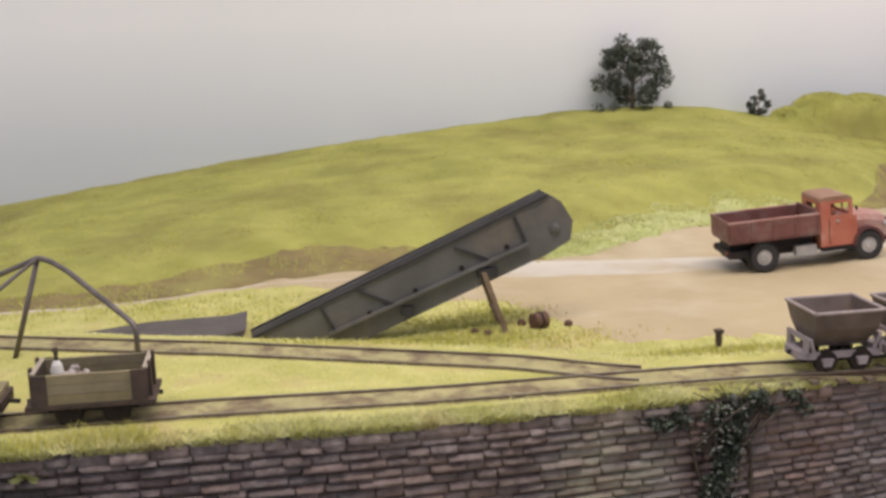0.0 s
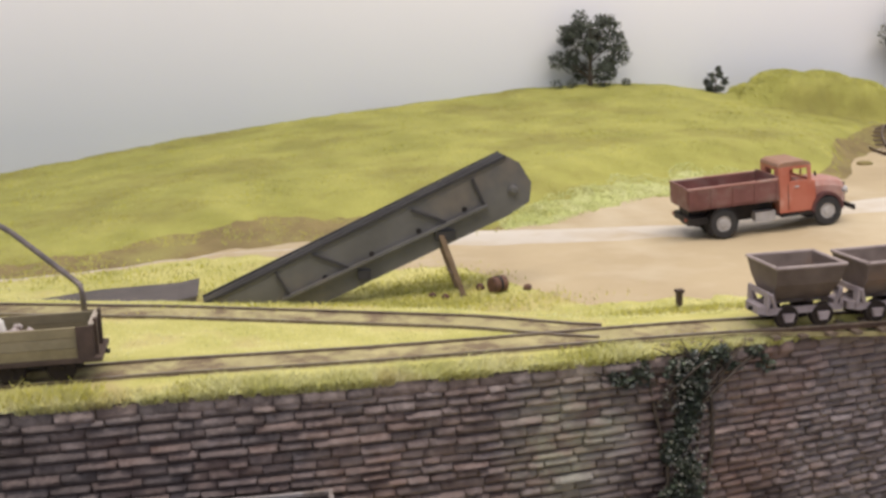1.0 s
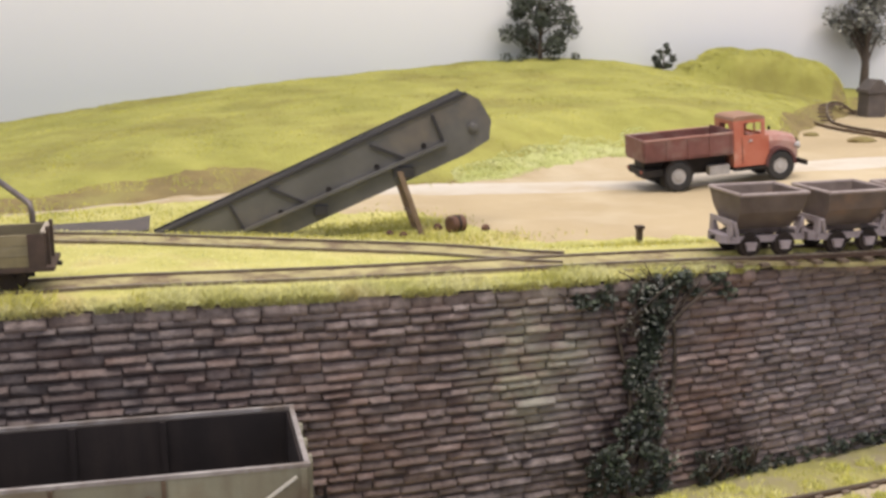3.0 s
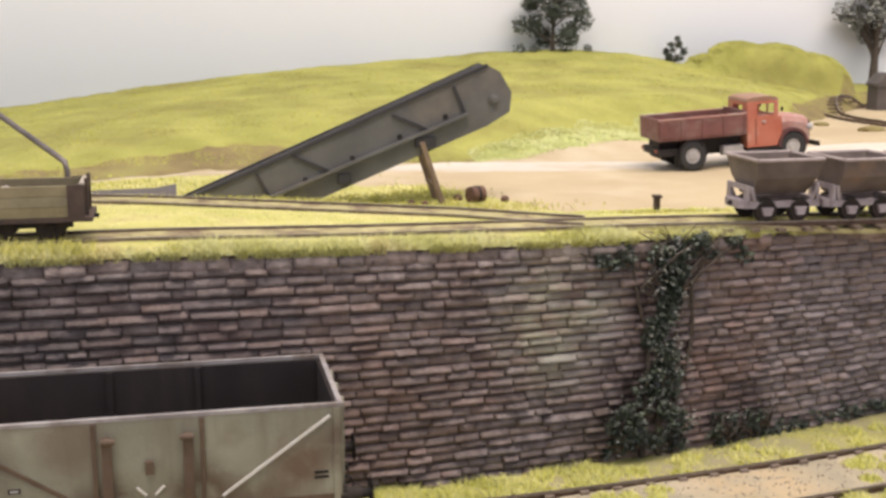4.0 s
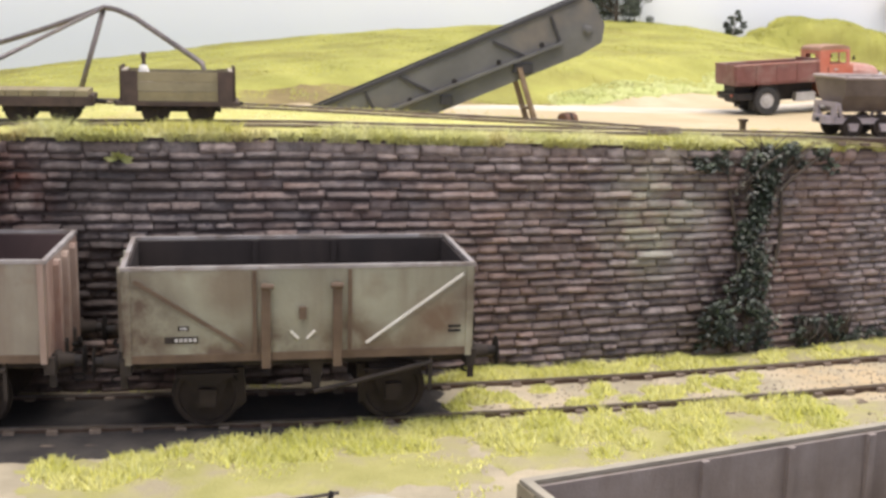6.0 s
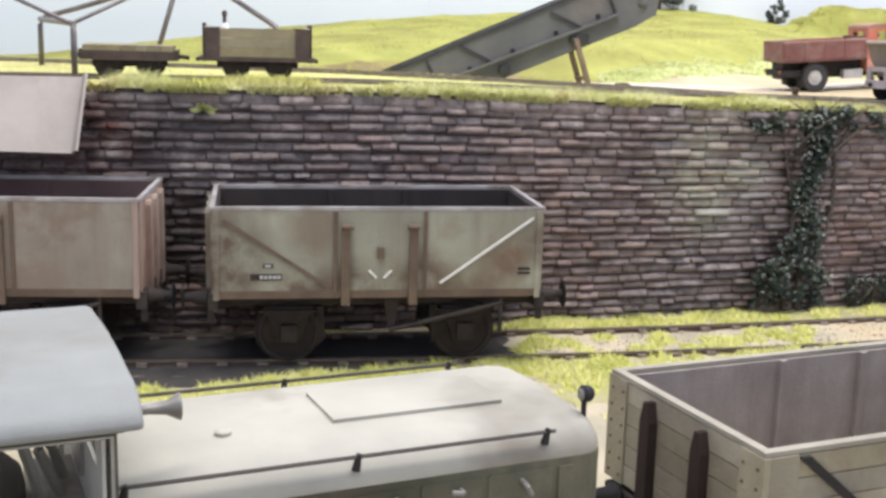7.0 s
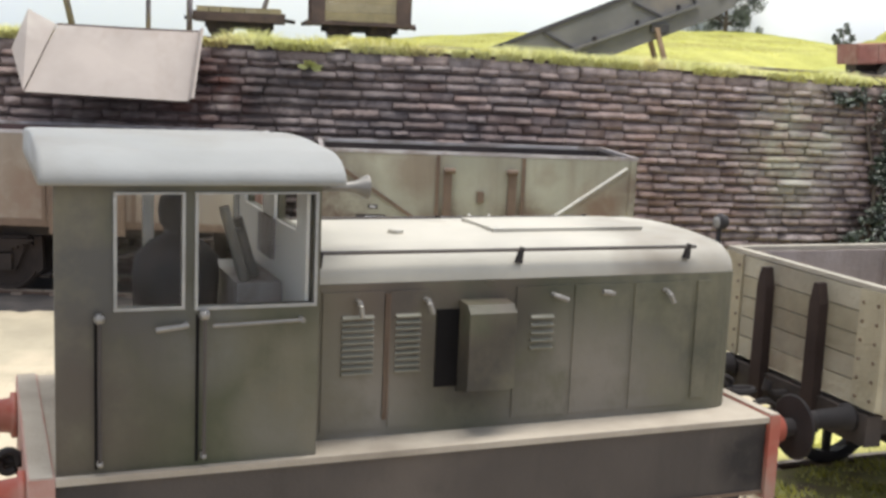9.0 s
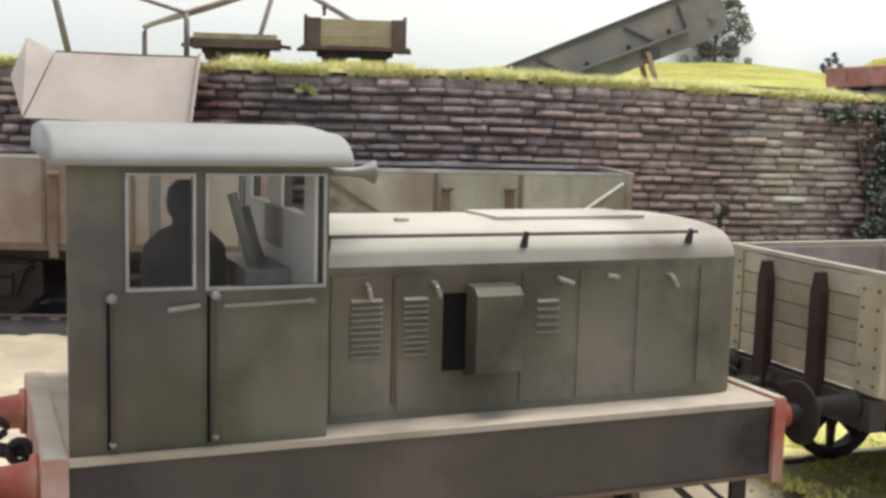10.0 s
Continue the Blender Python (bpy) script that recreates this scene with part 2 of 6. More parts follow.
M_ballast = material("ballast_stone", (0.40, 0.33, 0.24), (0.25, 0.205, 0.15), 150, 0.95, bump=0.3, vary=0.45, island=True)
M_wag = material("faded_grey_green_paint", (0.265, 0.252, 0.182), (0.37, 0.35, 0.256), 24, 0.7, bump=0.15, fine=900, c3=(0.165, 0.115, 0.072), scale3=22, lo3=0.5, hi3=0.72, streak=(70, 0.5, (0.14, 0.092, 0.06)), stains=(((-58, -27, 38), 24, 0.95, (0.105, 0.068, 0.047)), ((-30, -27, 24), 16, 0.9, (0.12, 0.075, 0.05)), ((-12, -27, 27), 15, 0.9, (0.11, 0.07, 0.045)), ((14, -27, 30), 15, 0.9, (0.12, 0.078, 0.048)), ((44, -27, 39), 11, 0.8, (0.15, 0.09, 0.055)), ((30, -27, 24), 14, 0.8, (0.14, 0.095, 0.06)), ((-24, -27, 50), 14, 0.6, (0.17, 0.115, 0.075)), ((58, -27, 45), 12, 0.8, (0.12, 0.08, 0.055))))
M_wagrim = material("pale_steel_rim", (0.27, 0.24, 0.225), (0.42, 0.385, 0.36), 90, 0.5, bump=0.1, c3=(0.17, 0.13, 0.10), scale3=70, lo3=0.5, hi3=0.7)
# Near-black inside: the shade of the open hull is put into this colour.
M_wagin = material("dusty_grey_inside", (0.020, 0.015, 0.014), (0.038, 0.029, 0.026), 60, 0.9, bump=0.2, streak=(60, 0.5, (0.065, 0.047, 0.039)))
M_wagrust = material("rusty_grey_end", (0.23, 0.195, 0.15), (0.31, 0.275, 0.21), 50, 0.75, bump=0.15, c3=(0.19, 0.115, 0.075), scale3=40, lo3=0.52, hi3=0.72, streak=(60, 0.5, (0.17, 0.10, 0.065)), stains=(((-152, -18, 36), 34, 0.9, (0.185, 0.125, 0.085)), ((-120, -18, 30), 16, 0.7, (0.21, 0.15, 0.105))))
M_wagend = material("faded_tan_end", (0.31, 0.225, 0.175), (0.43, 0.33, 0.265), 40, 0.75, bump=0.15, c3=(0.21, 0.105, 0.075), scale3=30, lo3=0.5, hi3=0.72, streak=(60, 0.7, (0.19, 0.095, 0.07)))
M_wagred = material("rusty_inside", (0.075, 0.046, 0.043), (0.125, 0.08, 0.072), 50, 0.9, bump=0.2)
M_strap = material("rusty_strap", (0.105, 0.068, 0.044), (0.16, 0.11, 0.072), 120, 0.7, bump=0.15)
M_white = material("white_paint", (0.74, 0.71, 0.64), (0.66, 0.62, 0.55), 200, 0.6, bump=0.1)
M_under = material("sooty_underframe", (0.032, 0.026, 0.022), (0.06, 0.047, 0.038), 120, 0.8, bump=0.2, spec=0.25)
# Near-black paints the shade beside the side box and in door gaps.
M_shadeblack = material("soot", (0.008, 0.007, 0.0065), (0.014, 0.012, 0.011), 90, 0.9, bump=0.1, spec=0.1)
# Overexposed glare on the roadway is put into this pale colour.
M_lane = material("pale_worn_road", (0.56, 0.50, 0.40), (0.66, 0.60, 0.50), 14, 0.9, bump=0.4, fine=1200, c3=(0.50, 0.405, 0.265), scale3=12, lo3=0.52, hi3=0.72)
M_trackbed = material("track_ballast_bed", (0.36, 0.31, 0.145), (0.49, 0.43, 0.205), 90, 0.95, bump=0.9, fine=900, c3=(0.20, 0.145, 0.085), scale3=55, lo3=0.46, hi3=0.62)
M_lining = material("cream_cab_lining", (0.74, 0.70, 0.62), (0.80, 0.77, 0.69), 100, 0.7, bump=0.05)
M_black = material("black_iron", (0.016, 0.014, 0.013), (0.035, 0.029, 0.026), 200, 0.7, bump=0.15, spec=0.25)
M_wheel = material("brown_black_wheel", (0.025, 0.019, 0.016), (0.05, 0.037, 0.03), 150, 0.7, metal=0.2, bump=0.15, spec=0.25)
# Darkest tone, by the side box, is its shade put into the paint.
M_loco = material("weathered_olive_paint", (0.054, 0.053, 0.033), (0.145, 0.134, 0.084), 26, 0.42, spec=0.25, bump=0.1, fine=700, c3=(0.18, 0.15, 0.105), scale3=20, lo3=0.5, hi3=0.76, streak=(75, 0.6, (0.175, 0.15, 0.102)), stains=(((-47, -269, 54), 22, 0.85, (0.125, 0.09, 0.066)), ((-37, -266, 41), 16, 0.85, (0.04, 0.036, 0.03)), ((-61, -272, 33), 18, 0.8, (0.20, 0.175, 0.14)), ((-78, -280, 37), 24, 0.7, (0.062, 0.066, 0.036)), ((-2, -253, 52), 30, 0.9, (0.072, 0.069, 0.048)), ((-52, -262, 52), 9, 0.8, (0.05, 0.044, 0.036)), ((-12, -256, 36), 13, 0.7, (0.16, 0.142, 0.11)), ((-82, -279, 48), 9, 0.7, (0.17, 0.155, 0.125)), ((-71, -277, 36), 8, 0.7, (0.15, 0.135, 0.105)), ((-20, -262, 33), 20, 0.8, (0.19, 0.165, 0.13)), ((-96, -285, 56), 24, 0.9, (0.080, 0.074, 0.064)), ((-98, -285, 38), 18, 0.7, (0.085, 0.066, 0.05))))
# Paler than the hood: light the slats catch is put into the paint.
M_louvre = material("rubbed_louvre_paint", (0.15, 0.14, 0.10), (0.215, 0.20, 0.15), 60, 0.5, bump=0.1)
M_loco_roof = material("pale_grey_roof", (0.215, 0.212, 0.19), (0.275, 0.27, 0.245), 40, 0.6, bump=0.08, c3=(0.195, 0.18, 0.15), scale3=26, lo3=0.52, hi3=0.75)
# Paler than the sides: overhead light is put into this colour with dust.
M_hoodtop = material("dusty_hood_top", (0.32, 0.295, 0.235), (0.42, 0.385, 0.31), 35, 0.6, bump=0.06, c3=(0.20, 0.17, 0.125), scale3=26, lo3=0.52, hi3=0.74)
M_plate = material("dusty_running_plate", (0.28, 0.235, 0.175), (0.40, 0.345, 0.265), 45, 0.8, bump=0.2, c3=(0.19, 0.155, 0.115), scale3=30, lo3=0.52, hi3=0.75)
M_valance = material("dirty_frame", (0.046, 0.037, 0.031), (0.082, 0.066, 0.053), 30, 0.6, bump=0.15, c3=(0.105, 0.084, 0.066), scale3=24, lo3=0.54, hi3=0.76, streak=(60, 0.5, (0.03, 0.025, 0.022)), stains=(((10.0, -257, 23), 9, 1.0, (0.014, 0.011, 0.010)), ((-98, -284, 23), 14, 0.7, (0.03, 0.024, 0.021)), ((-52, -272, 20), 13, 0.6, (0.115, 0.092, 0.072))))
M_beamdust = material("dusty_pink_beam", (0.36, 0.20, 0.155), (0.45, 0.32, 0.26), 60, 0.7, bump=0.1, c3=(0.30, 0.10, 0.065), scale3=40, lo3=0.5, hi3=0.7)
M_red = material("faded_red_paint", (0.27, 0.062, 0.038), (0.36, 0.10, 0.062), 120, 0.55, bump=0.1, c3=(0.30, 0.19, 0.14), scale3=60, lo3=0.5, hi3=0.72)
M_winframe = material("window_frame_metal", (0.34, 0.33, 0.30), (0.26, 0.25, 0.225), 200, 0.4, metal=0.4, bump=0.05)
M_handle = material("worn_handle", (0.27, 0.25, 0.215), (0.20, 0.185, 0.16), 200, 0.45, metal=0.4, bump=0.05)
M_wood = material("weathered_planks", (0.27, 0.232, 0.15), (0.39, 0.34, 0.23), 60, 0.85, bump=0.4, fine=900, c3=(0.165, 0.125, 0.082), scale3=36, lo3=0.5, hi3=0.75, vary=0.18)
M_conv = material("grey_conveyor_paint", (0.10, 0.096, 0.09), (0.158, 0.15, 0.138), 30, 0.55, bump=0.15, c3=(0.20, 0.165, 0.13), scale3=26, lo3=0.54, hi3=0.76)
M_convdark = material("dark_belt", (0.035, 0.033, 0.034), (0.06, 0.055, 0.055), 80, 0.8, bump=0.2)
M_leg = material("rusty_wooden_leg", (0.20, 0.135, 0.09), (0.27, 0.19, 0.13), 200, 0.8, bump=0.2)
M_truck = material("red_oxide_paint", (0.44, 0.115, 0.065), (0.52, 0.175, 0.11), 60, 0.45, bump=0.05, c3=(0.60, 0.33, 0.25), scale3=40, lo3=0.5, hi3=0.75)
M_truckroof = material("dusty_brown_roof", (0.25, 0.12, 0.07), (0.33, 0.19, 0.12), 60, 0.6, bump=0.1, c3=(0.40, 0.29, 0.21), scale3=40, lo3=0.5, hi3=0.72)
M_bonnet = material("dusty_pink_bonnet", (0.36, 0.155, 0.12), (0.46, 0.25, 0.20), 60, 0.55, bump=0.1, c3=(0.50, 0.38, 0.32), scale3=40, lo3=0.46, hi3=0.7)
M_guard = material("dark_red_guard", (0.085, 0.03, 0.03), (0.13, 0.055, 0.05), 60, 0.5, bump=0.1)
M_truckbed = material("brown_red_bed", (0.15, 0.06, 0.05), (0.22, 0.095, 0.08), 60, 0.65, bump=0.1, c3=(0.25, 0.165, 0.14), scale3=50, lo3=0.46, hi3=0.68)
M_tyre = material("dark_tyre", (0.03, 0.03, 0.03), (0.05, 0.047, 0.045), 200, 0.85, bump=0.1)
M_hub = material("grey_hub", (0.50, 0.48, 0.46), (0.38, 0.36, 0.34), 200, 0.5, bump=0.05)
M_skip = material("brown_grey_skip", (0.115, 0.085, 0.07), (0.195, 0.152, 0.13), 80, 0.7, bump=0.2, c3=(0.23, 0.15, 0.105), scale3=60, lo3=0.55, hi3=0.75)
M_skipframe = material("dusty_skip_frame", (0.29, 0.24, 0.245), (0.42, 0.36, 0.36), 150, 0.75, bump=0.2)
M_skiprim = material("dusty_skip_rim", (0.30, 0.24, 0.22), (0.40, 0.33, 0.30), 150, 0.7, bump=0.2)
M_boxwag = material("ochre_planks", (0.205, 0.17, 0.092), (0.29, 0.24, 0.135), 120, 0.8, bump=0.3, vary=0.12)
M_rimdust = material("dusty_plank_top", (0.34, 0.29, 0.22), (0.44, 0.38, 0.30), 120, 0.85, bump=0.2)
M_rubble = material("pale_rubble", (0.36, 0.30, 0.27), (0.52, 0.45, 0.41), 200, 0.9, bump=0.4, c3=(0.20, 0.14, 0.11), scale3=120, lo3=0.5, hi3=0.65)
M_darkwood = material("dark_wood", (0.060, 0.040, 0.030), (0.105, 0.072, 0.054), 200, 0.8, bump=0.3)
M_pipe = material("pipe_steel", (0.13, 0.11, 0.105), (0.20, 0.17, 0.155), 200, 0.45, metal=0.5, bump=0.05)
M_chute = material("pinkish_sheet", (0.285, 0.24, 0.20), (0.37, 0.315, 0.265), 30, 0.7, bump=0.15, c3=(0.45, 0.40, 0.335), scale3=24, lo3=0.5, hi3=0.72, streak=(60, 0.5, (0.22, 0.165, 0.125)))
M_leaf = material("dark_leaves", (0.05, 0.06, 0.04), (0.095, 0.105, 0.07), 60, 0.6, bump=0, vary=0.45, island=True)
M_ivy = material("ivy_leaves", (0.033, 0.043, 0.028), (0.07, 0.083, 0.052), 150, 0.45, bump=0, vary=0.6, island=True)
# Pale leaves of the far tree; on the ivy this colour paints glints.
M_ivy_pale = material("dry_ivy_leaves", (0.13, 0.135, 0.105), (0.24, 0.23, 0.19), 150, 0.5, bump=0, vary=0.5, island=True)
M_bark = material("bark", (0.06, 0.045, 0.035), (0.10, 0.08, 0.06), 300, 0.9, bump=0.4)
M_rust = material("rusty_iron", (0.095, 0.05, 0.034), (0.17, 0.09, 0.06), 250, 0.8, bump=0.3)
M_coal = material("coal_load", (0.05, 0.04, 0.038), (0.10, 0.08, 0.07), 300, 0.7, bump=0.6)
M_blue = material("blue_paint", (0.06, 0.17, 0.36), (0.08, 0.21, 0.42), 80, 0.5, bump=0.05)
M_fig = material("dark_figure", (0.05, 0.045, 0.045), (0.13, 0.11, 0.10), 90, 0.8, bump=0.1)
M_slab = material("grey_slab", (0.085, 0.073, 0.066), (0.13, 0.11, 0.098), 80, 0.85, bump=0.3)


# ---- shape of the land ----
def sm(a, b, v):
    k = min(1.0, max(0.0, (v - a) / (b - a)))
    return k * k * (3 - 2 * k)


def wall_y(x):
    return 34.5 + 0.03 * x + 0.00035 * x * x


def wall_top(x):
    return 93.0 - 0.028 * max(0.0, x)


def ng_z(x):
    """Height of the narrow-gauge rail tops."""
    return 95.5 - 0.02 * max(0.0, x)


def ng_front(x):
    return 64.0 + 9.0 * sm(60, 230, x) + 0.0005 * max(0.0, x - 230) ** 2


def ng_back(x):
    far = 134.0 - 0.345 * (x - 29.0)
    near = ng_front(x)
    k = sm(120, 215, x)
    return max(near, far * (1 - k) + near * k)


def main_y(x):
    return 0.0003 * x * x - 0.02 * x


def crest(x):
    return float(np.interp(x, [-420, -228, -150, -75, 0, 50, 125, 240, 335, 410, 470, 540, 700, 900], [68, 79, 89, 98.5, 109, 114, 121.5, 128.5, 134, 137, 132.5, 121, 100, 92]))


def crest_y(x):
    return float(np.interp(x, [-420, -150, 0, 120, 220, 340, 900], [680, 690, 710, 728, 745, 774, 790]))


def foot(x):
    return float(np.interp(x, [-420, -70, 0, 60, 220, 330, 490, 560, 700, 900], [285, 300, 318, 345, 352, 410, 452, 560, 700, 790]))


def hz(x, y):
    edge = ng_back(x) + 13.0
    bed = ng_z(x) - 1.3
    top = wall_top(x) + (bed - wall_top(x)) * sm(wall_y(x) + 1, wall_y(x) + 14, y)
    z = top + (81.5 - top) * sm(edge, edge + 58, y)
    f = foot(x)
    if y > f:
        s = min(1.0, (y - f) / max(20.0, crest_y(x) - f))
        z += (crest(x) - 81.5) * (0.35 * sm(0, 0.22, s) + 0.65 * s ** 0.85)
        z -= (6.0 + 46.0 * (1 - sm(180, 330, x))) * sm(0, 250, y - crest_y(x))
        z += 1.6 * noise.noise((x * 0.02, y * 0.02, 3.1)) + 0.9 * noise.noise((x * 0.06, y * 0.06, 1.7))
    z += 6.0 * sm(300, 400, x) * sm(200, 260, y) * (1 - sm(340, 480, y))
    if y > edge:
        z += 0.5 * noise.noise((x * 0.05, y * 0.05, 9.0))
    mound = 0.0
    for cx, cy, rx, ry, h in ((596, 746, 56, 40, 30), (632, 744, 46, 38, 33), (668, 742, 44, 36, 29), (566, 748, 40, 36, 15)):
        d = ((x - cx) / rx) ** 2 + ((y - cy) / ry) ** 2
        if d < 1:
            mound = max(mound, 1.1 * h * (1 - d * d))
    z += mound + min(1.0, mound / 6) * (2.2 * noise.noise((x * 0.05, y * 0.05, 5.0)) + 0.7 * noise.noise((x * 0.16, y * 0.16, 6.0)))
    for cx, cy, rx, ry, h in ((255, 372, 45, 20, 5), (300, 400, 50, 22, 6)):
        d = ((x - cx) / rx) ** 2 + ((y - cy) / ry) ** 2
        if d < 1:
            z += h * (1 - d) + 1.0 * noise.noise((x * 0.1, y * 0.1, 2.0)) * (1 - d)
    return z


# ---- line of the near track, taken from the engine's place ----
LOCO_RZ, NEAR_UP = 14.3, 2.5
LC, LS = math.cos(radians(LOCO_RZ)), math.sin(radians(LOCO_RZ))


def from_loco(u, v):
    """Yard place of a point u along the engine from its cab corner and v behind its side."""
    return -65.0 + LC * u - LS * v, -275.4 + LS * u + LC * v


def near_line():
    pts = []
    for u in np.arange(-330, 108, 8.0):
        x, y = from_loco(u, 26.0 + 3.0 * sm(64, 108, u))
        pts.append((x, y, NEAR_UP))
    x, y, z, a = *pts[-1], LOCO_RZ
    while x < 900:
        a = max(4.0, a - 0.35)
        x, y = x + 8 * math.cos(radians(a)), y + 8 * math.sin(radians(a))
        pts.append((x, y, z))
    return pts


NEAR = near_line()

# ---- lower ground ----
def sheet(name, xs, ys, height, mat, label, category):
    nx, ny = len(xs), len(ys)
    verts = [(x, y, height(x, y)) for y in ys for x in xs]
    faces = [(j * nx + i, j * nx + i + 1, (j + 1) * nx + i + 1, (j + 1) * nx + i) for j in range(ny - 1) for i in range(nx - 1)]
    me = raw_mesh(name, verts, faces, mat)
    me.polygons.foreach_set("use_smooth", [True] * len(me.polygons))
    return tagged(new(name, me), label, category, kind="structure")


NEAR_X, NEAR_Y = [p[0] for p in NEAR], [p[1] for p in NEAR]


def near_track_y(x):
    return float(np.interp(x, NEAR_X, NEAR_Y))


def low_z(x, y):
    bed = 1.2 * (1 - sm(17, 30, abs(y - main_y(x))))
    bed += 3.1 * (1 - sm(26, 46, abs(y - near_track_y(x))))
    return -3.4 + bed + 0.7 * noise.noise((x * 0.03, y * 0.03, 0.3)) + 0.35 * noise.noise((x * 0.12, y * 0.12, 4.0))


def steps(*spans):
    out = []
    for a, b, s in spans:
        out += list(np.arange(a, b, s))
    return [float(v) for v in out] + [float(spans[-1][1])]


ground = sheet("ground", steps((-900, -240, 40), (-240, 420, 4), (420, 1300, 40)), steps((-900, -330, 40), (-330, 60, 4), (60, 400, 20)), low_z, M_yard, "sandy yard ground with patches of yellow-green grass", "ground")

# ---- upper ground in strips: grass bank by the rails, sandy road, grassy hill ----
XS = steps((-420, -180, 10), (-180, 420, 5), (420, 530, 10), (530, 720, 4), (720, 900, 10))


def strip(name, lo, hi, rows, mat, label, category, x_from=-421, x_to=901):
    xs = [x for x in XS if x_from <= x <= x_to]
    nx = len(xs)
    verts, faces = [], []
    for j in range(rows + 1):
        for x in xs:
            y = lo(x) + (hi(x) - lo(x)) * j / rows
            verts.append((x, y, hz(x, y)))
    for j in range(rows):
        for i in range(nx - 1):
            faces.append((j * nx + i, j * nx + i + 1, (j + 1) * nx + i + 1, (j + 1) * nx + i))
    me = raw_mesh(name, verts, faces, mat)
    me.polygons.foreach_set("use_smooth", [True] * len(me.polygons))
    return tagged(new(name, me), label, category, kind="structure")


def wob(x, s, a):
    return a * noise.noise((x * s, 7.7, 0.2))


def bank_hi(x):
    reach = float(np.interp(x, [-420, -110, 50, 105, 142, 170, 186, 290, 330, 900], [318, 318, 306, 258, 246, 198, 158, 148, ng_back(330) + 44, ng_back(330) + 44]))
    reach = max(reach, ng_back(x) + 40) if x > 180 else reach
    return min(reach + wob(x, 0.03, 12) + wob(x, 0.12, 9) + wob(x, 0.4, 4), road_hi(x) - 6)


def road_hi(x):
    return foot(x) - 3 + wob(x, 0.04, 8)


def earth_hi(x):
    return road_hi(x) + 2 + (34 + wob(x, 0.02, 16) + wob(x, 0.09, 5) + wob(x, 0.4, 3)) * (1 - sm(80, 200, x)) + (26 + wob(x, 0.06, 16)) * sm(180, 235, x) * (1 - sm(385, 440, x)) + 30 * sm(430, 520, x)


strip("ground_grass_bank", lambda x: wall_y(x) + 2.0, bank_hi, 44, M_meadow, "yellow-green grass mat beside the narrow-gauge rails", "grass")
def lane_mid(x):
    return float(np.interp(x, [100, 200, 314, 450, 900], [322, 318, 304, 318, 360])), 20 * sm(70, 190, x)


def lane_lo(x):
    c, half = lane_mid(x)
    return min(max(c - half + wob(x, 0.03, 6), bank_hi(x) + 1.5), road_hi(x) - 3)


def lane_hi(x):
    c, half = lane_mid(x)
    return min(max(c + half + wob(x, 0.025, 8), lane_lo(x) + 0.8), road_hi(x) - 1)


strip("ground_road", bank_hi, lane_lo, 20, M_sand, "tan sandy ground in front of the hill", "road")
strip("ground_lane", lane_lo, lane_hi, 10, M_lane, "pale worn roadway on the sandy ground", "road")
strip("ground_road_far", lane_hi, road_hi, 10, M_sand, "tan sandy ground beyond the roadway", "road")
strip("ground_earth_bank", road_hi, earth_hi, 10, M_earth, "brown bare earth at the foot of the hill", "bank", x_to=200)
strip("ground_pale_verge", road_hi, earth_hi, 10, M_verge, "pale bright grass verge between road and hill", "grass", x_from=200, x_to=430)
strip("ground_far_earth", road_hi, earth_hi, 6, M_earth, "brown bare earth by the far rails", "bank", x_from=430)
strip("ground_hill", earth_hi, lambda x: 806.0, 60, M_hill, "rolling green hill of matted model grass", "hill")

# ---- sky board behind ----
bm = B()
prism(bm, [(-1500, 800), (1700, 800), (1700, 812), (-1500, 812)], -10, 1300, "z")
tagged(part("backdrop", bm, M_sky), "plain pale grey painted sky board", "backdrop", kind="structure")

# ---- retaining wall core ----
WX = [float(v) for v in np.arange(-420, 621, 10)]
bm = B()
rows = []
for x in WX:
    y, t = wall_y(x), wall_top(x)
    rows.append([bm.verts.new(p) for p in ((x, y + 1.0, -8), (x, y + 1.0, t - 0.6), (x, y + 9, t - 0.6), (x, y + 9, -8))])
for a, b in zip(rows, rows[1:]):
    for k in range(4):
        bm.faces.new((a[k], b[k], b[(k + 1) % 4], a[(k + 1) % 4]))
bm.faces.new(rows[0]), bm.faces.new(rows[-1])
wall = tagged(part("wall_retaining", bm, M_mortar), "dark weathered stone retaining wall below the upper tracks", "wall", kind="structure")


# ---- rails ----
def ribbon(bm, line, half, z0, z1):
    """A bar of rectangular section along (x, y, z) points; z0 and z1 are offsets from their height."""
    rings = []
    for i, p in enumerate(line):
        a, b = line[max(0, i - 1)], line[min(len(line) - 1, i + 1)]
        dx, dy = b[0] - a[0], b[1] - a[1]
        d = math.hypot(dx, dy)
        nx, ny = -dy / d * half, dx / d * half
        rings.append([bm.verts.new(q) for q in ((p[0] - nx, p[1] - ny, p[2] + z0), (p[0] + nx, p[1] + ny, p[2] + z0), (p[0] + nx, p[1] + ny, p[2] + z1), (p[0] - nx, p[1] - ny, p[2] + z1))])
    for a, b in zip(rings, rings[1:]):
        for k in range(4):
            bm.faces.new((a[k], b[k], b[(k + 1) % 4], a[(k + 1) % 4]))
    bm.faces.new(rings[0]), bm.faces.new(rings[-1])
    return bm


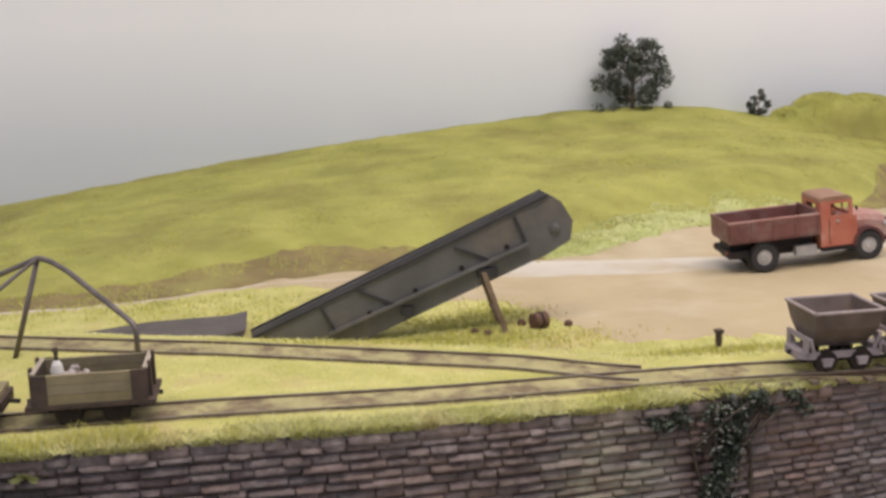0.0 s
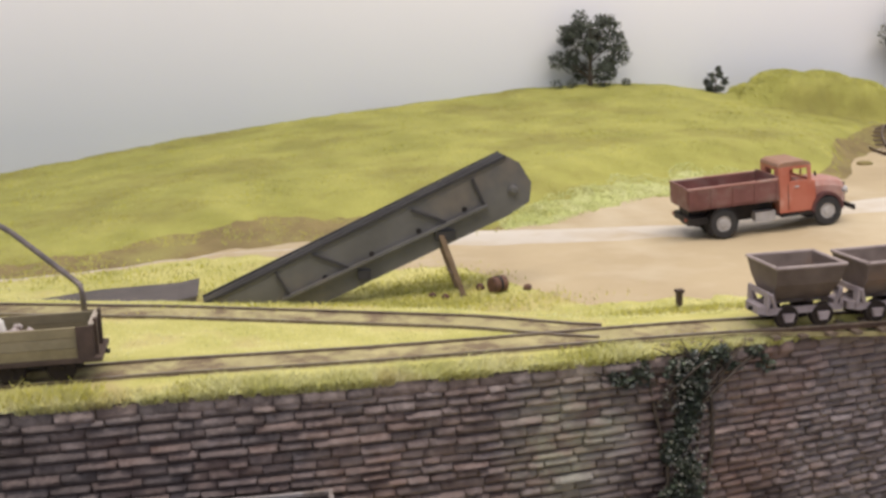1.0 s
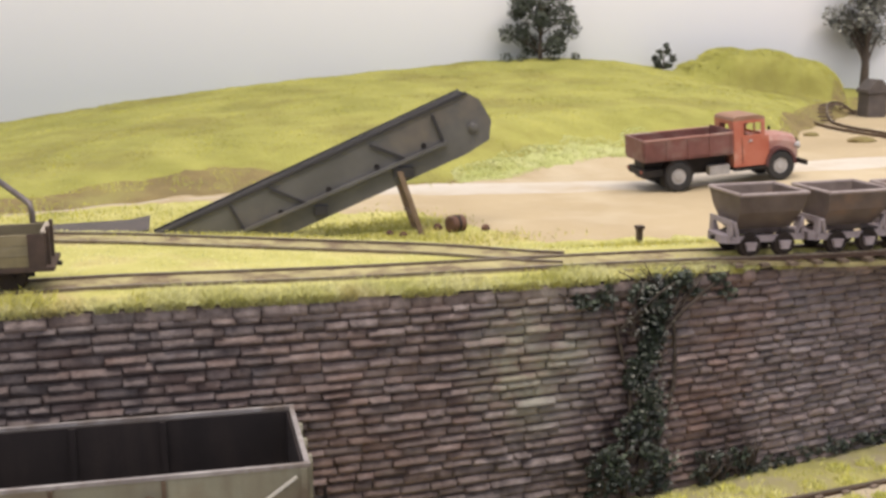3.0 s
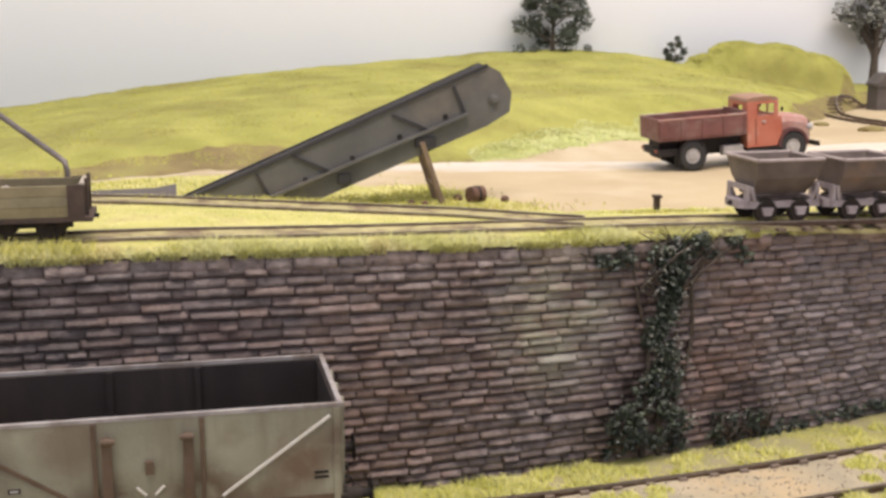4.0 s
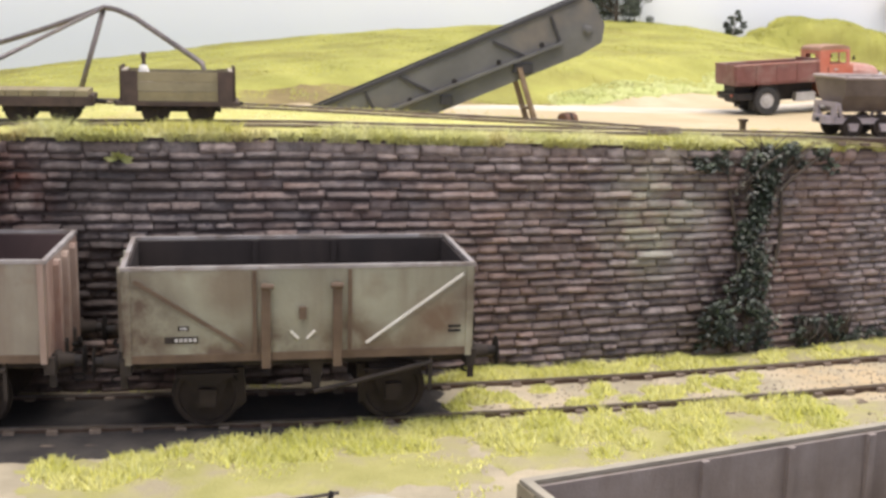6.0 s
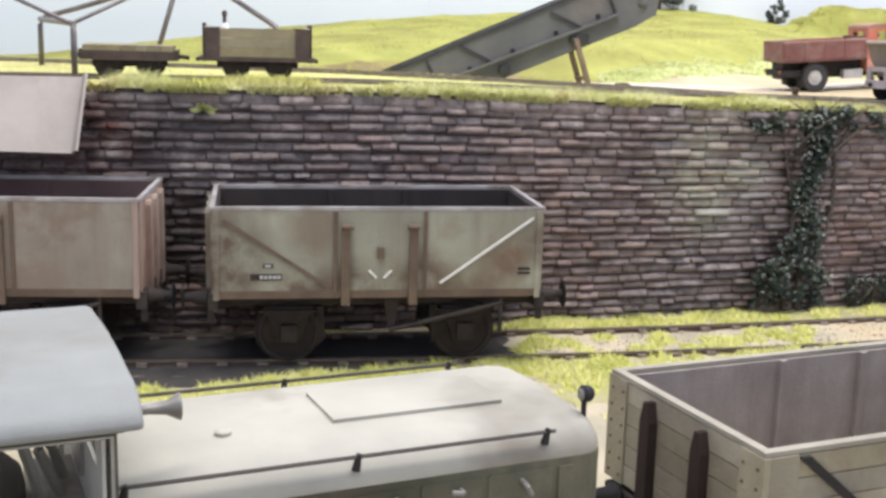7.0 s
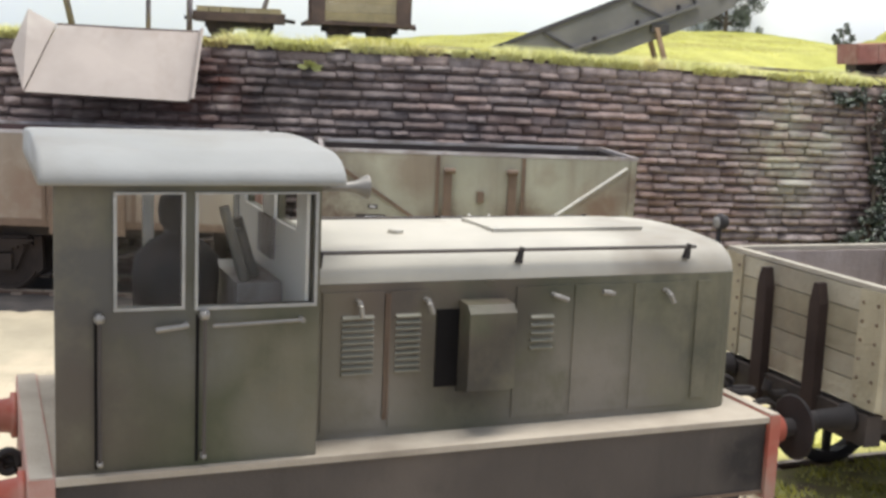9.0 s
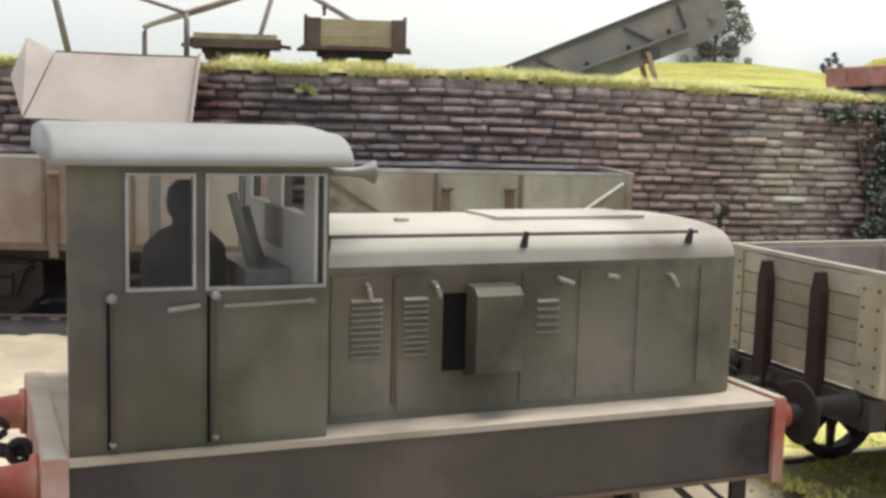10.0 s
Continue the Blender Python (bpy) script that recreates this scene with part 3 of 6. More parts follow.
def offset_line(line, off):
    out = []
    for i, p in enumerate(line):
        a, b = line[max(0, i - 1)], line[min(len(line) - 1, i + 1)]
        dx, dy = b[0] - a[0], b[1] - a[1]
        d = math.hypot(dx, dy)
        out.append((p[0] - dy / d * off, p[1] + dx / d * off, p[2]))
    return out


def along(line, step):
    """Points and headings every step millimetres."""
    out, left = [], 0.0
    for a, b in zip(line, line[1:]):
        d = math.hypot(b[0] - a[0], b[1] - a[1])
        s = left
        while s < d:
            k = s / d
            out.append((a[0] + (b[0] - a[0]) * k, a[1] + (b[1] - a[1]) * k, a[2] + (b[2] - a[2]) * k, math.degrees(math.atan2(b[1] - a[1], b[0] - a[0]))))
            s += step
        left = s - d
    return out


def track(label, line, gauge, rail_h, half, sl, sl_step, chairs=True, bed=0.0):
    """Two rails with bright heads, chairs and sleepers; the line gives the height of the rail tops."""
    t = thing("railway_track", label, "track", P(0, 0, 0), kind="structure")
    if bed:
        part("track_bed", ribbon(B(), [(x, y, hz(x, y)) for x, y, z in line], bed, -1.5, 0.25), M_trackbed, t)
    for side in (-1, 1):
        ln = offset_line(line, side * (gauge / 2 + half))
        bm = ribbon(B(), ln, half * 0.75, -rail_h + 0.3, -0.7)
        ribbon(bm, ln, half * 1.5, -rail_h, -rail_h + 0.5)
        rail = part("rail", bm, M_rail, t)
        part("rail_head", ribbon(B(), ln, half, -0.75, 0.0), M_railtop, rail)
    bm = box(B(), -sl[0] / 2, sl[0] / 2, -sl[1] / 2, sl[1] / 2, -1.4, 0)
    me = mesh_of("sleeper", bm, M_sleeper, bevel=0.2, seg=1)
    cb = B()
    for sgn in (-1, 1):
        for s2 in (-1, 1):
            y = sgn * (gauge / 2 + half) + s2 * (half + 0.7)
            box(cb, -1.8, 1.8, y - 0.9, y + 0.9, -0.1, 2.1)
    chair_me = mesh_of("chair", cb, M_chair, bevel=0.25, seg=1) if chairs else None
    for x, y, z, a in along(line, sl_step):
        s = new("sleeper", me)
        s.parent = t
        s.matrix_basis = P(x, y, z - rail_h, 0, 0, a + random.uniform(-1, 1))
        if chair_me:
            c = new("rail_chairs", chair_me)
            c.parent = s
    return t


MAIN = [(float(x), main_y(float(x)), 0.0) for x in np.arange(-400, 700, 8)]
FRONT = [(float(x), ng_front(float(x)), ng_z(float(x))) for x in np.arange(-300, 460, 8)]
BACK = [(float(x), ng_back(float(x)), ng_z(float(x))) for x in np.arange(-300, 176, 8)]
track("rusty rails of the lower track sunk in grass", MAIN, 32.0, 3.0, 0.8, (4.2, 54), 14.0)
track("rusty rails under the shunting engine", NEAR, 32.0, 3.0, 0.8, (4.2, 54), 14.0)
track("narrow-gauge rails along the top of the wall", FRONT, 16.5, 2.4, 0.6, (3.4, 28), 12.0, chairs=False, bed=10.5)
track("narrow-gauge siding curving behind to the conveyor", BACK, 16.5, 2.4, 0.6, (3.4, 28), 12.0, chairs=False, bed=10.0)
loop = []
for k in range(60):
    a = radians(250 - k * 4.2)
    x, y = 690 + 92 * math.cos(a), 540 + 150 * math.sin(a)
    if x < 880:
        loop.append((x, y, hz(x, y) + 2.6))
track("far narrow-gauge rails curving round the hill", loop, 16.5, 2.4, 0.55, (3.4, 28), 12.0, chairs=False)


# ---- standard-gauge wheels, springs and buffers ----
def ring_of(profile, origin, n=32):
    """A closed ring about the y axis."""
    bm = B()
    loops = []
    for k in range(n):
        a = 2 * math.pi * k / n
        loops.append([bm.verts.new((origin[0] + r * math.cos(a), origin[1] + d, origin[2] + r * math.sin(a))) for d, r in profile])
    m = len(profile)
    for k in range(n):
        p, q = loops[k], loops[(k + 1) % n]
        for j in range(m):
            bm.faces.new((p[j], p[(j + 1) % m], q[(j + 1) % m], q[j]))
    bmesh.ops.recalc_face_normals(bm, faces=bm.faces[:])
    return bm


def spoked_wheel(parent, x, y, r, facing, spokes=0, mat=None, label="", up=0.0):
    """A flanged wheel whose tread stands on the rail at z = 0."""
    mat = mat or M_wheel
    s = facing
    if spokes:
        bm = ring_of([(-1.2 * s, r - 1.6), (-1.2 * s, r + 1.0), (-0.4 * s, r + 1.0), (-0.2 * s, r), (1.9 * s, r), (1.9 * s, r - 1.6)], (x, y, r + up))
    else:
        bm = lathe(B(), [(-1.2 * s, r + 1.0), (-0.4 * s, r + 1.0), (-0.2 * s, r), (1.9 * s, r), (1.9 * s, r - 1.5), (1.2 * s, r - 1.7), (1.2 * s, 3.0), (1.9 * s, 2.2), (1.9 * s, 0.6)], (x, y, r + up), "y", 32)
    w = part("wheel", bm, mat, parent, label, smooth=False)
    if spokes:
        sp = B()
        for k in range(spokes):
            a = 2 * math.pi * k / spokes
            tube(sp, [(x + 1.5 * math.cos(a), y + 0.4 * s, r + up + 1.5 * math.sin(a)), (x + (r - 1.2) * math.cos(a), y + 0.4 * s, r + up + (r - 1.2) * math.sin(a))], 1.25, 6, 0.95)
        lathe(sp, [(-1 * s, 2.4), (1.9 * s, 2.4), (2.3 * s, 1.2)], (x, y, r + up), "y", 16)
        part("spokes", sp, mat, w)
    return w


def buffer(parent, x, y, z, sgn, length=14.0, r=6.5, mat=M_black, base=M_black):
    k = r / 6.0
    bm = lathe(B(), [(0, 3.9 * k), (1.0 * sgn, 3.9 * k), (1.2 * sgn, 3.0 * k), (0.62 * length * sgn, 2.5 * k), (0.63 * length * sgn, 1.9 * k)], (x, y, z), "x", 20)
    stock = part("buffer_stock", bm, base, parent, smooth=True)
    bm = lathe(B(), [(0.55 * length * sgn, 1.7), (length * 0.93 * sgn, 1.7), (length * 0.95 * sgn, r - 0.3), (length * 0.98 * sgn, r), (length * sgn, r - 0.5), (length * 1.03 * sgn, r * 0.4)], (x, y, z), "x", 28)
    part("buffer_head", bm, mat, stock)
    return stock


def chain(parent, pts, size, r, mat=M_black):
    """Three-link coupling: each link is an oval ring, turned against its neighbour."""
    for i, p in enumerate(pts):
        ring = [(p[0] + size * math.cos(a), p[1] + (0.55 * size * math.sin(a) if i % 2 else 0), p[2] + (0 if i % 2 else 0.55 * size * math.sin(a))) for a in (2 * math.pi * k / 14 for k in range(15))]
        part("chain_link", tube(B(), ring, r, 6), mat, parent)


def writing_bar(parent, x0, x1, z0, z1, y, mat, name="lettering"):
    part(name, box(B(), x0, x1, y - 0.12, y + 0.1, z0, z1), mat, parent)


# ---- steel mineral wagon: 115 mm body, door in each side ----
def mineral_wagon(name, label, m, lettering=True, braces=True, mat_side=M_wag, mat_end=M_wagrust, ZT=57.0, mat_in=M_wagin):
    w = thing(name, label, "wagon", m, group="mineral wagons")
    L, W, ZB = 57.5, 26.0, 26.5
    for s in (-1, 1):
        side = part("side_panel", box(B(), -L, L, s * W - 0.6, s * W + 0.6, ZB, ZT - 1.2), mat_side, w, bevel=0.2, seg=1)
        for x0, x1 in ((-13.6, -10.6), (10.0, 13.0)):
            part("door_stanchion", prism(B(), [(x0, ZB - 4), (x1, ZB - 4), (x1, ZT - 6.5), (x0 + 1, ZT - 5.6), (x0, ZT - 6.5)], s * W + s * 0.6, s * W + s * 2.4), M_strap, side, bevel=0.35, seg=1)
        for x0 in (-16.4, 15.0):
            part("door_seam", box(B(), x0, x0 + 1.3, s * W + min(s * 0.6, s * 1.3), s * W + max(s * 0.6, s * 1.3), ZB, ZT - 1.5), M_strap, side)
        for x0 in (-11.6, 11.2):
            part("door_hinge", tube(B(), [(x0 - 2, s * W + s * 2.8, ZT - 6.6), (x0 + 2, s * W + s * 2.8, ZT - 6.6)], 1.0, 8), M_strap, side)
        a0, a1, b0, b1 = (-54.0, 52.5), (-19.5, 29.8), (54.2, 53.2), (21.2, 30.0)
        for (p, q, mt) in ((a0, a1, M_strap), (b0, b1, M_white)) if braces else ():
            dx, dz = q[0] - p[0], q[1] - p[1]
            d = math.hypot(dx, dz)
            hw = 0.42 if mt is M_white else 0.6
            nx, nz = -dz / d * hw, dx / d * hw
            y0, y1 = sorted((s * W + s * 0.6, s * W + s * 1.25))
            part("diagonal_stripe", prism(B(), [(p[0] - nx, p[1] - nz), (q[0] - nx, q[1] - nz), (q[0] + nx, q[1] + nz), (p[0] + nx, p[1] + nz)], y0, y1), mt, side, "white painted diagonal stripe" if mt is M_white else "rusty diagonal brace")
        part("side_top_rim", box(B(), -L - 0.9, L + 0.9, s * W - 0.75, s * W + 0.8, ZT - 1.2, ZT), M_wagrim, w, bevel=0.4, seg=2)
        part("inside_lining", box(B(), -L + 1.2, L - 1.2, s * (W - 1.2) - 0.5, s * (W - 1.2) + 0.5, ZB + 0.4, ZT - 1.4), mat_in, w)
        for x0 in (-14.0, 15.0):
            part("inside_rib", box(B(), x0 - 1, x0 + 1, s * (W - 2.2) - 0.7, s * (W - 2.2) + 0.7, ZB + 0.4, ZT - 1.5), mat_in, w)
        part("bottom_rail", box(B(), -L, L, s * W - 0.95, s * W + 0.95, ZB - 1.6, ZB + 1.1), M_strap, side, "rusty bottom rail", bevel=0.2, seg=1)
        if lettering and s < 0:
            y = s * W - 0.7
            writing_bar(side, -44.8, -34.0, 31.4, 33.6, y, M_under, "number_panel")
            for k in range(5):
                writing_bar(side, -41.6 + 1.5 * k, -40.5 + 1.5 * k, 31.9, 33.1, y - 0.15, M_hub, "number_bar")
            writing_bar(side, -40.5, -37.0, 35.7, 37.2, y, M_under, "number_panel")
            writing_bar(side, -39.9, -37.6, 36.1, 36.8, y - 0.15, M_hub, "number_bar")
            for zz in (35.0, 33.4):
                writing_bar(side, 49.2, 53.6, zz - 0.45, zz + 0.35, y, M_black, "tare_bar")
            for p, q in (((-4.0, 34.6), (-1.4, 32.0)), ((4.0, 34.6), (1.4, 32.0))):
                part("door_mark", tube(B(), [(p[0], y - 0.1, p[1]), (q[0], y - 0.1, q[1])], 0.5, 6), M_white, side)
            part("door_catch", box(B(), -1.2, 1.2, y - 1.6, y, 39, 43), M_strap, side, bevel=0.3, seg=1)
        for x0 in (-L + 0.2, L - 2.2):
            part("corner_post", box(B(), x0, x0 + 2.0, s * W + min(s * 0.5, s * 1.1), s * W + max(s * 0.5, s * 1.1), ZB - 2, ZT - 1.4), mat_end, w)
        sole = part("solebar", box(B(), -L, L, s * 17 - 1.2, s * 17 + 1.2, 20.5, 26.4), M_under, w, bevel=0.3, seg=1)
        for x0 in (-31.5, 31.5):
            guard = prism(B(), [(x0 - 8.5, 20.5), (x0 + 8.5, 20.5), (x0 + 3.5, 7.0), (x0 - 3.5, 7.0)], s * 20.2 - 0.5, s * 20.2 + 0.5)
            g = part("axle_guard", guard, M_wheel, w)
            part("axle_box", box(B(), x0 - 2.8, x0 + 2.8, s * 21.5 - 1.5, s * 21.5 + 1.5, 8.0, 14.0), M_wheel, g, bevel=0.6)
            spring = B()
            for k in range(5):
                h = 10.5 - 1.9 * k
                box(spring, x0 - h, x0 + h, s * 21.5 - 0.9, s * 21.5 + 0.9, 18.6 - k * 0.9, 19.4 - k * 0.9)
            part("leaf_spring", spring, M_wheel, g)
            spoked_wheel(w, x0, s * 16.8, 10.9, s)
        lever = [(s * 1.0 - 20 if s > 0 else 4.0, s * 24.0, 12.5), (14.0, s * 25.0, 15.0), (44.0, s * 26.0, 22.5)]
        part("brake_lever", tube(B(), lever, 0.9, 6), M_under, w)
        part("brake_guide", box(B(), 43, 44.2, s * 25.5 - 0.8, s * 25.5 + 0.8, 12.0, 26.0), M_under, w)
        part("brake_hanger", prism(B(), [(1.5, 26), (8, 26), (5.6, 11.0), (4.0, 11.0)], s * 21.5 - 0.6, s * 21.5 + 0.6), M_under, w)
        for x0 in (-20.5, 20.5):
            part("brake_shoe", prism(B(), [(x0 - 1.4, 20), (x0 + 1.4, 20), (x0 + 2.0, 8), (x0 - 0.6, 5.5)], s * 17 - 1.6, s * 17 + 1.6), M_wheel, w, bevel=0.3, seg=1)
        for x0 in (-L - 1.8, L + 1.8):
            buffer(w, x0, s * 20.0, 24.0, -1 if x0 < 0 else 1, 8.8, 5.0, M_black, M_under)
            part("corner_strap", box(B(), min(x0, x0 - math.copysign(2.2, x0)), max(x0, x0 - math.copysign(2.2, x0)), s * 23 - 0.5, s * 23 + 0.5, 15.5, 27.0), M_under, w)
    for e in (-1, 1):
        end = part("end_panel", box(B(), e * L - 0.6, e * L + 0.6, -W, W, ZB, ZT - 1.2), mat_end, w, bevel=0.2, seg=1)
        for y0 in (-14.0, 0.0, 14.0):
            part("end_stanchion", prism(B(), [(y0 - 2, ZB - 5), (y0 + 2, ZB - 5), (y0 + 2, ZT - 4), (y0 + 1.2, ZT - 2.5), (y0 - 1.2, ZT - 2.5), (y0 - 2, ZT - 4)], e * (L + 0.6), e * (L + 2.6), "x"), mat_end, end, bevel=0.3, seg=1)
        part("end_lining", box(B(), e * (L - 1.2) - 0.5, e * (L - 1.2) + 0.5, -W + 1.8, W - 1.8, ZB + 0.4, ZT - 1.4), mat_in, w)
        part("end_top_rim", box(B(), e * L - 0.8, e * L + 0.8, -W + 0.85, W - 0.85, ZT - 1.2, ZT), M_wagrim, w, bevel=0.4)
        part("headstock", box(B(), e * L - 1.6, e * L + 1.9, -W, W, 20.5, 26.3), M_under, w, bevel=0.3, seg=1)
        hook = part("coupling_hook", tube(B(), [(e * (L + 1.5), 0, 23.5), (e * (L + 4.2), 0, 23.5), (e * (L + 5.6), 0, 24.6), (e * (L + 5.0), 0, 26.0)], 0.8, 6), M_black, w)
        chain(hook, [(e * (L + 4.6), 0, 20.4 - 4.4 * k) for k in range(3)], 2.2, 0.45)
    for x0 in (-31.5, 31.5):
        part("axle", tube(B(), [(x0, -21, 10.9), (x0, 21, 10.9)], 1.3, 10), M_wheel, w)
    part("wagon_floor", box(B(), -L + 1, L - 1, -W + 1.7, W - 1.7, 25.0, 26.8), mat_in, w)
    return w


mineral_wagon("mineral_wagon", "empty steel mineral wagon in faded grey-green paint with rust", P(-1.0, 0, 0, 0, 0, -0.6), mat_end=M_wag)
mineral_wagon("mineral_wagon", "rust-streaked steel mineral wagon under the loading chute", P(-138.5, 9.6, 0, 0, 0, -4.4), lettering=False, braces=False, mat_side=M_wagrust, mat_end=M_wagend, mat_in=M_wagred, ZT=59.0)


# ---- diesel shunting engine; x runs along it from the cab's front corner, y from its near side to the far one ----
def louvre(parent, u0, u1, z0, z1, v, n):
    for k in range(n):
        z = z0 + (z1 - z0) * (k + 0.5) / n
        part("louvre_slat", prism(B(), [(v + 0.2, z + 0.46), (v - 0.75, z - 0.02), (v - 0.7, z - 0.2), (v + 0.2, z - 0.3)], u0, u1, "x"), M_louvre, parent)


def window(parent, u0, u1, z0, z1, v, name="window_frame"):
    f = part(name, holed(B(), u0 - 0.45, u1 + 0.45, z0 - 0.5, z1 + 0.3, [(u0, u1, z0, z1)], v - 0.35, v + 0.3), M_winframe, parent)
    g = part("pane", box(B(), u0, u1, v - 0.02, v + 0.12, z0, z1), M_glass, f)
    g.visible_shadow = False


def knob(parent, u, z, v, ang=0.0, length=2.2):
    a = radians(ang)
    k = part("door_handle", tube(B(), [(u, v + 0.4, z), (u, v - 1.0, z), (u + length * 0.25 * math.cos(a), v - 1.3, z + length * 0.25 * math.sin(a)), (u + length * math.cos(a), v - 1.3, z + length * math.sin(a))], 0.42, 8), M_handle, parent)
    return k


def engine():
    e = thing("diesel_locomotive", "weathered olive diesel shunting engine with pale cab roof", "locomotive", P(-65.0, -275.4, 0, 0, 0, LOCO_RZ))
    # running plate, frames and beams
    plate = part("running_plate", box(B(), -36.35, 80.0, -1.3, 53.0, 29.3, 30.3), M_plate, e, "dusty running plate", bevel=0.25, seg=1)
    for v in (-0.5, 50.6):
        val = part("frame_valance", box(B(), -36.3, 80.0, v, v + 1.3, 17.0, 29.3), M_valance, e, bevel=0.2, seg=1)
        part("valance_lip", box(B(), -36.3, 80.0, v - 0.45, v + 1.5, 16.5, 17.1), M_strap, val, "dusty lower lip", bevel=0.15, seg=1)
    for u, s, thick, paint in ((-39.9, -1, 3.5, M_beamdust), (80.1, 1, 2.2, M_red)):
        beam = part("buffer_beam", box(B(), u, u + thick, -1.4, 53.0, 15.6, 30.5), paint, e, "dusty faded red buffer beam", bevel=0.35, seg=1)
        part("beam_cap", box(B(), u + 0.25, u + thick - 0.25, -1.2, 52.8, 30.45, 30.75), M_plate, beam, "dusty top of the beam", bevel=0.1, seg=1)
        u1 = u + (thick if s > 0 else 0)
        for v in (6.2, 46.2):
            buffer(beam, u1, v, 25.4, s, 9.2, 6.0, M_black, M_red)
        part("coupling_ring", tube(B(), [(u1 + s * 1.9 + 1.5 * math.cos(radians(a)), 24.6, 24.6 + 1.7 * math.sin(radians(a))) for a in range(0, 361, 24)], 0.7, 8), M_black, beam)
        hook = part("coupling_hook", tube(B(), [(u1, 26, 24.5), (u1 + s * 4, 26, 24.5), (u1 + s * 6.5, 26, 25.5), (u1 + s * 7.5, 26, 28), (u1 + s * 5.8, 26, 29.4)], 1.2, 8), M_black, beam)
        chain(hook, [(u1 + s * (6.5 + 4.2 * k), 26 - 1.5 * k, 28.2 - 1.2 * k * k) for k in range(3)], 2.9, 0.65)
    for u in (-32, 72):
        for v0, v1 in ((-1.6, 4.0), (46, 51.6)):
            w0, w1 = (v0 + 1.2, v0 + 2.2) if v0 < 10 else (v1 - 2.2, v1 - 1.2)
            st = part("step_hanger", box(B(), u + 0.6, u + 3.6, w0, w1, 5.5, 17.4), M_black, e, bevel=0.2, seg=1)
            part("step_brace", prism(B(), [(u - 12.4, 17.2), (u - 10.6, 17.2), (u + 1.0, 7.2), (u + 1.0, 5.6)], w0 + 0.1, w1 - 0.1), M_black, st)
            part("step_brace", prism(B(), [(u - 6.4, 17.2), (u - 5.4, 17.2), (u + 1.0, 12.0), (u + 1.0, 11.0)], w0 + 0.1, w1 - 0.1), M_black, st)
            part("step_tread", box(B(), u - 4, u + 4, v0, v1, 5.2, 6.0), M_black, st)
    for u in (-6, 46):
        part("axle", tube(B(), [(u, 8, 10.5 + NEAR_UP), (u, 42, 10.5 + NEAR_UP)], 1.6, 10), M_wheel, e)
        for v, f in ((8.2, -1), (41.8, 1)):
            spoked_wheel(e, u, v, 10.5, f, up=NEAR_UP)
        # axle guards, spring and brake hangers, seen below the valance
        for v in (3.0, 46.0):
            for g in (-3.6, 1.8):
                part("axle_guard", prism(B(), [(u + g, 17.2), (u + g + 1.8, 17.2), (u + g + 1.5, 8.5), (u + g + 0.3, 8.5)], v, v + 1.0), M_strap, e)
            spring = part("leaf_spring", box(B(), u - 8.0, u + 8.0, v - 0.4, v + 1.2, 16.2, 16.9), M_under, e)
            for k in range(3):
                part("leaf", box(B(), u - 6.6 + 1.7 * k, u + 6.6 - 1.7 * k, v - 0.4, v + 1.2, 15.4 - 0.75 * k, 16.05 - 0.75 * k), M_strap, spring)
            for g in (-12.2, 8.6):
                part("brake_hanger", prism(B(), [(u + g, 17.2), (u + g + 1.6, 17.2), (u + g + 2.4, 7.0), (u + g + 1.2, 7.0)], v + 0.2, v + 1.2), M_strap, e)
    part("coupling_rod", box(B(), -6, 46, 4.0, 5.0, 7.5, 10.1), M_rail, e, bevel=0.3, seg=1)
    for u in (16, 30):
        part("brake_gear", prism(B(), [(u, 17), (u + 4, 17), (u + 2.5, 6), (u + 1, 6)], 6, 8), M_black, e)
    part("engine_sump", box(B(), 2, 38, 14, 36, 9, 29.6), M_black, e, bevel=1.0, seg=1)

    # cab: walls with real openings
    side_holes = [(-28.2, -19.6, 53.4, 68.8), (-17.4, -0.9, 53.2, 68.8)]
    far_holes = [(-29.6, -18.6, 43.0, 69.0), (-16.8, -2.4, 43.0, 69.0)]
    for v0, v1, vf, holes in ((0, 1.1, 0.0, side_holes), (48.9, 50, 49.5, far_holes)):
        sd = part("cab_side", holed(B(), -36.2 if v0 == 0 else -32.6, 0, 30.3, 70.6, holes, v0, v1), M_loco, e)
        for u0, u1, z0, z1 in holes:
            window(sd, u0, u1, z0, z1, vf)
    front_holes = [(7, 21, 62.5, 69), (29, 43, 62.5, 69)]
    back_holes = [(5, 21, 54, 69), (29, 45, 54, 69)]
    for u0, u1, holes, nm in ((-1.1, 0.0, front_holes, "cab_front"), (-32.6, -31.6, back_holes, "cab_back")):
        part(nm, holed(B(), 1.1, 48.9, 30.3, 73.5, holes, u0, u1, "x"), M_loco, e)
    part("cab_lining", holed(B(), -30.9, -1.9, 32.0, 70.0, far_holes, 48.2, 48.7), M_lining, e)
    for u0, u1, holes in ((-31.5, -31.0, back_holes), (-1.8, -1.3, front_holes)):
        part("cab_lining", holed(B(), 1.3, 48.0, 32.0, 70.0, holes, u0, u1, "x"), M_lining, e)
    part("cab_floor", box(B(), -31.5, -1.3, 1.3, 48.0, 30.4, 32.0), M_plate, e)
    for u in (-30.6, -16.6):
        post = part("grab_rail", tube(B(), [(u, -0.2, 52.2), (u, -1.5, 51.8), (u, -1.5, 32.2), (u, -0.2, 31.8)], 0.26, 8), M_valance, e)
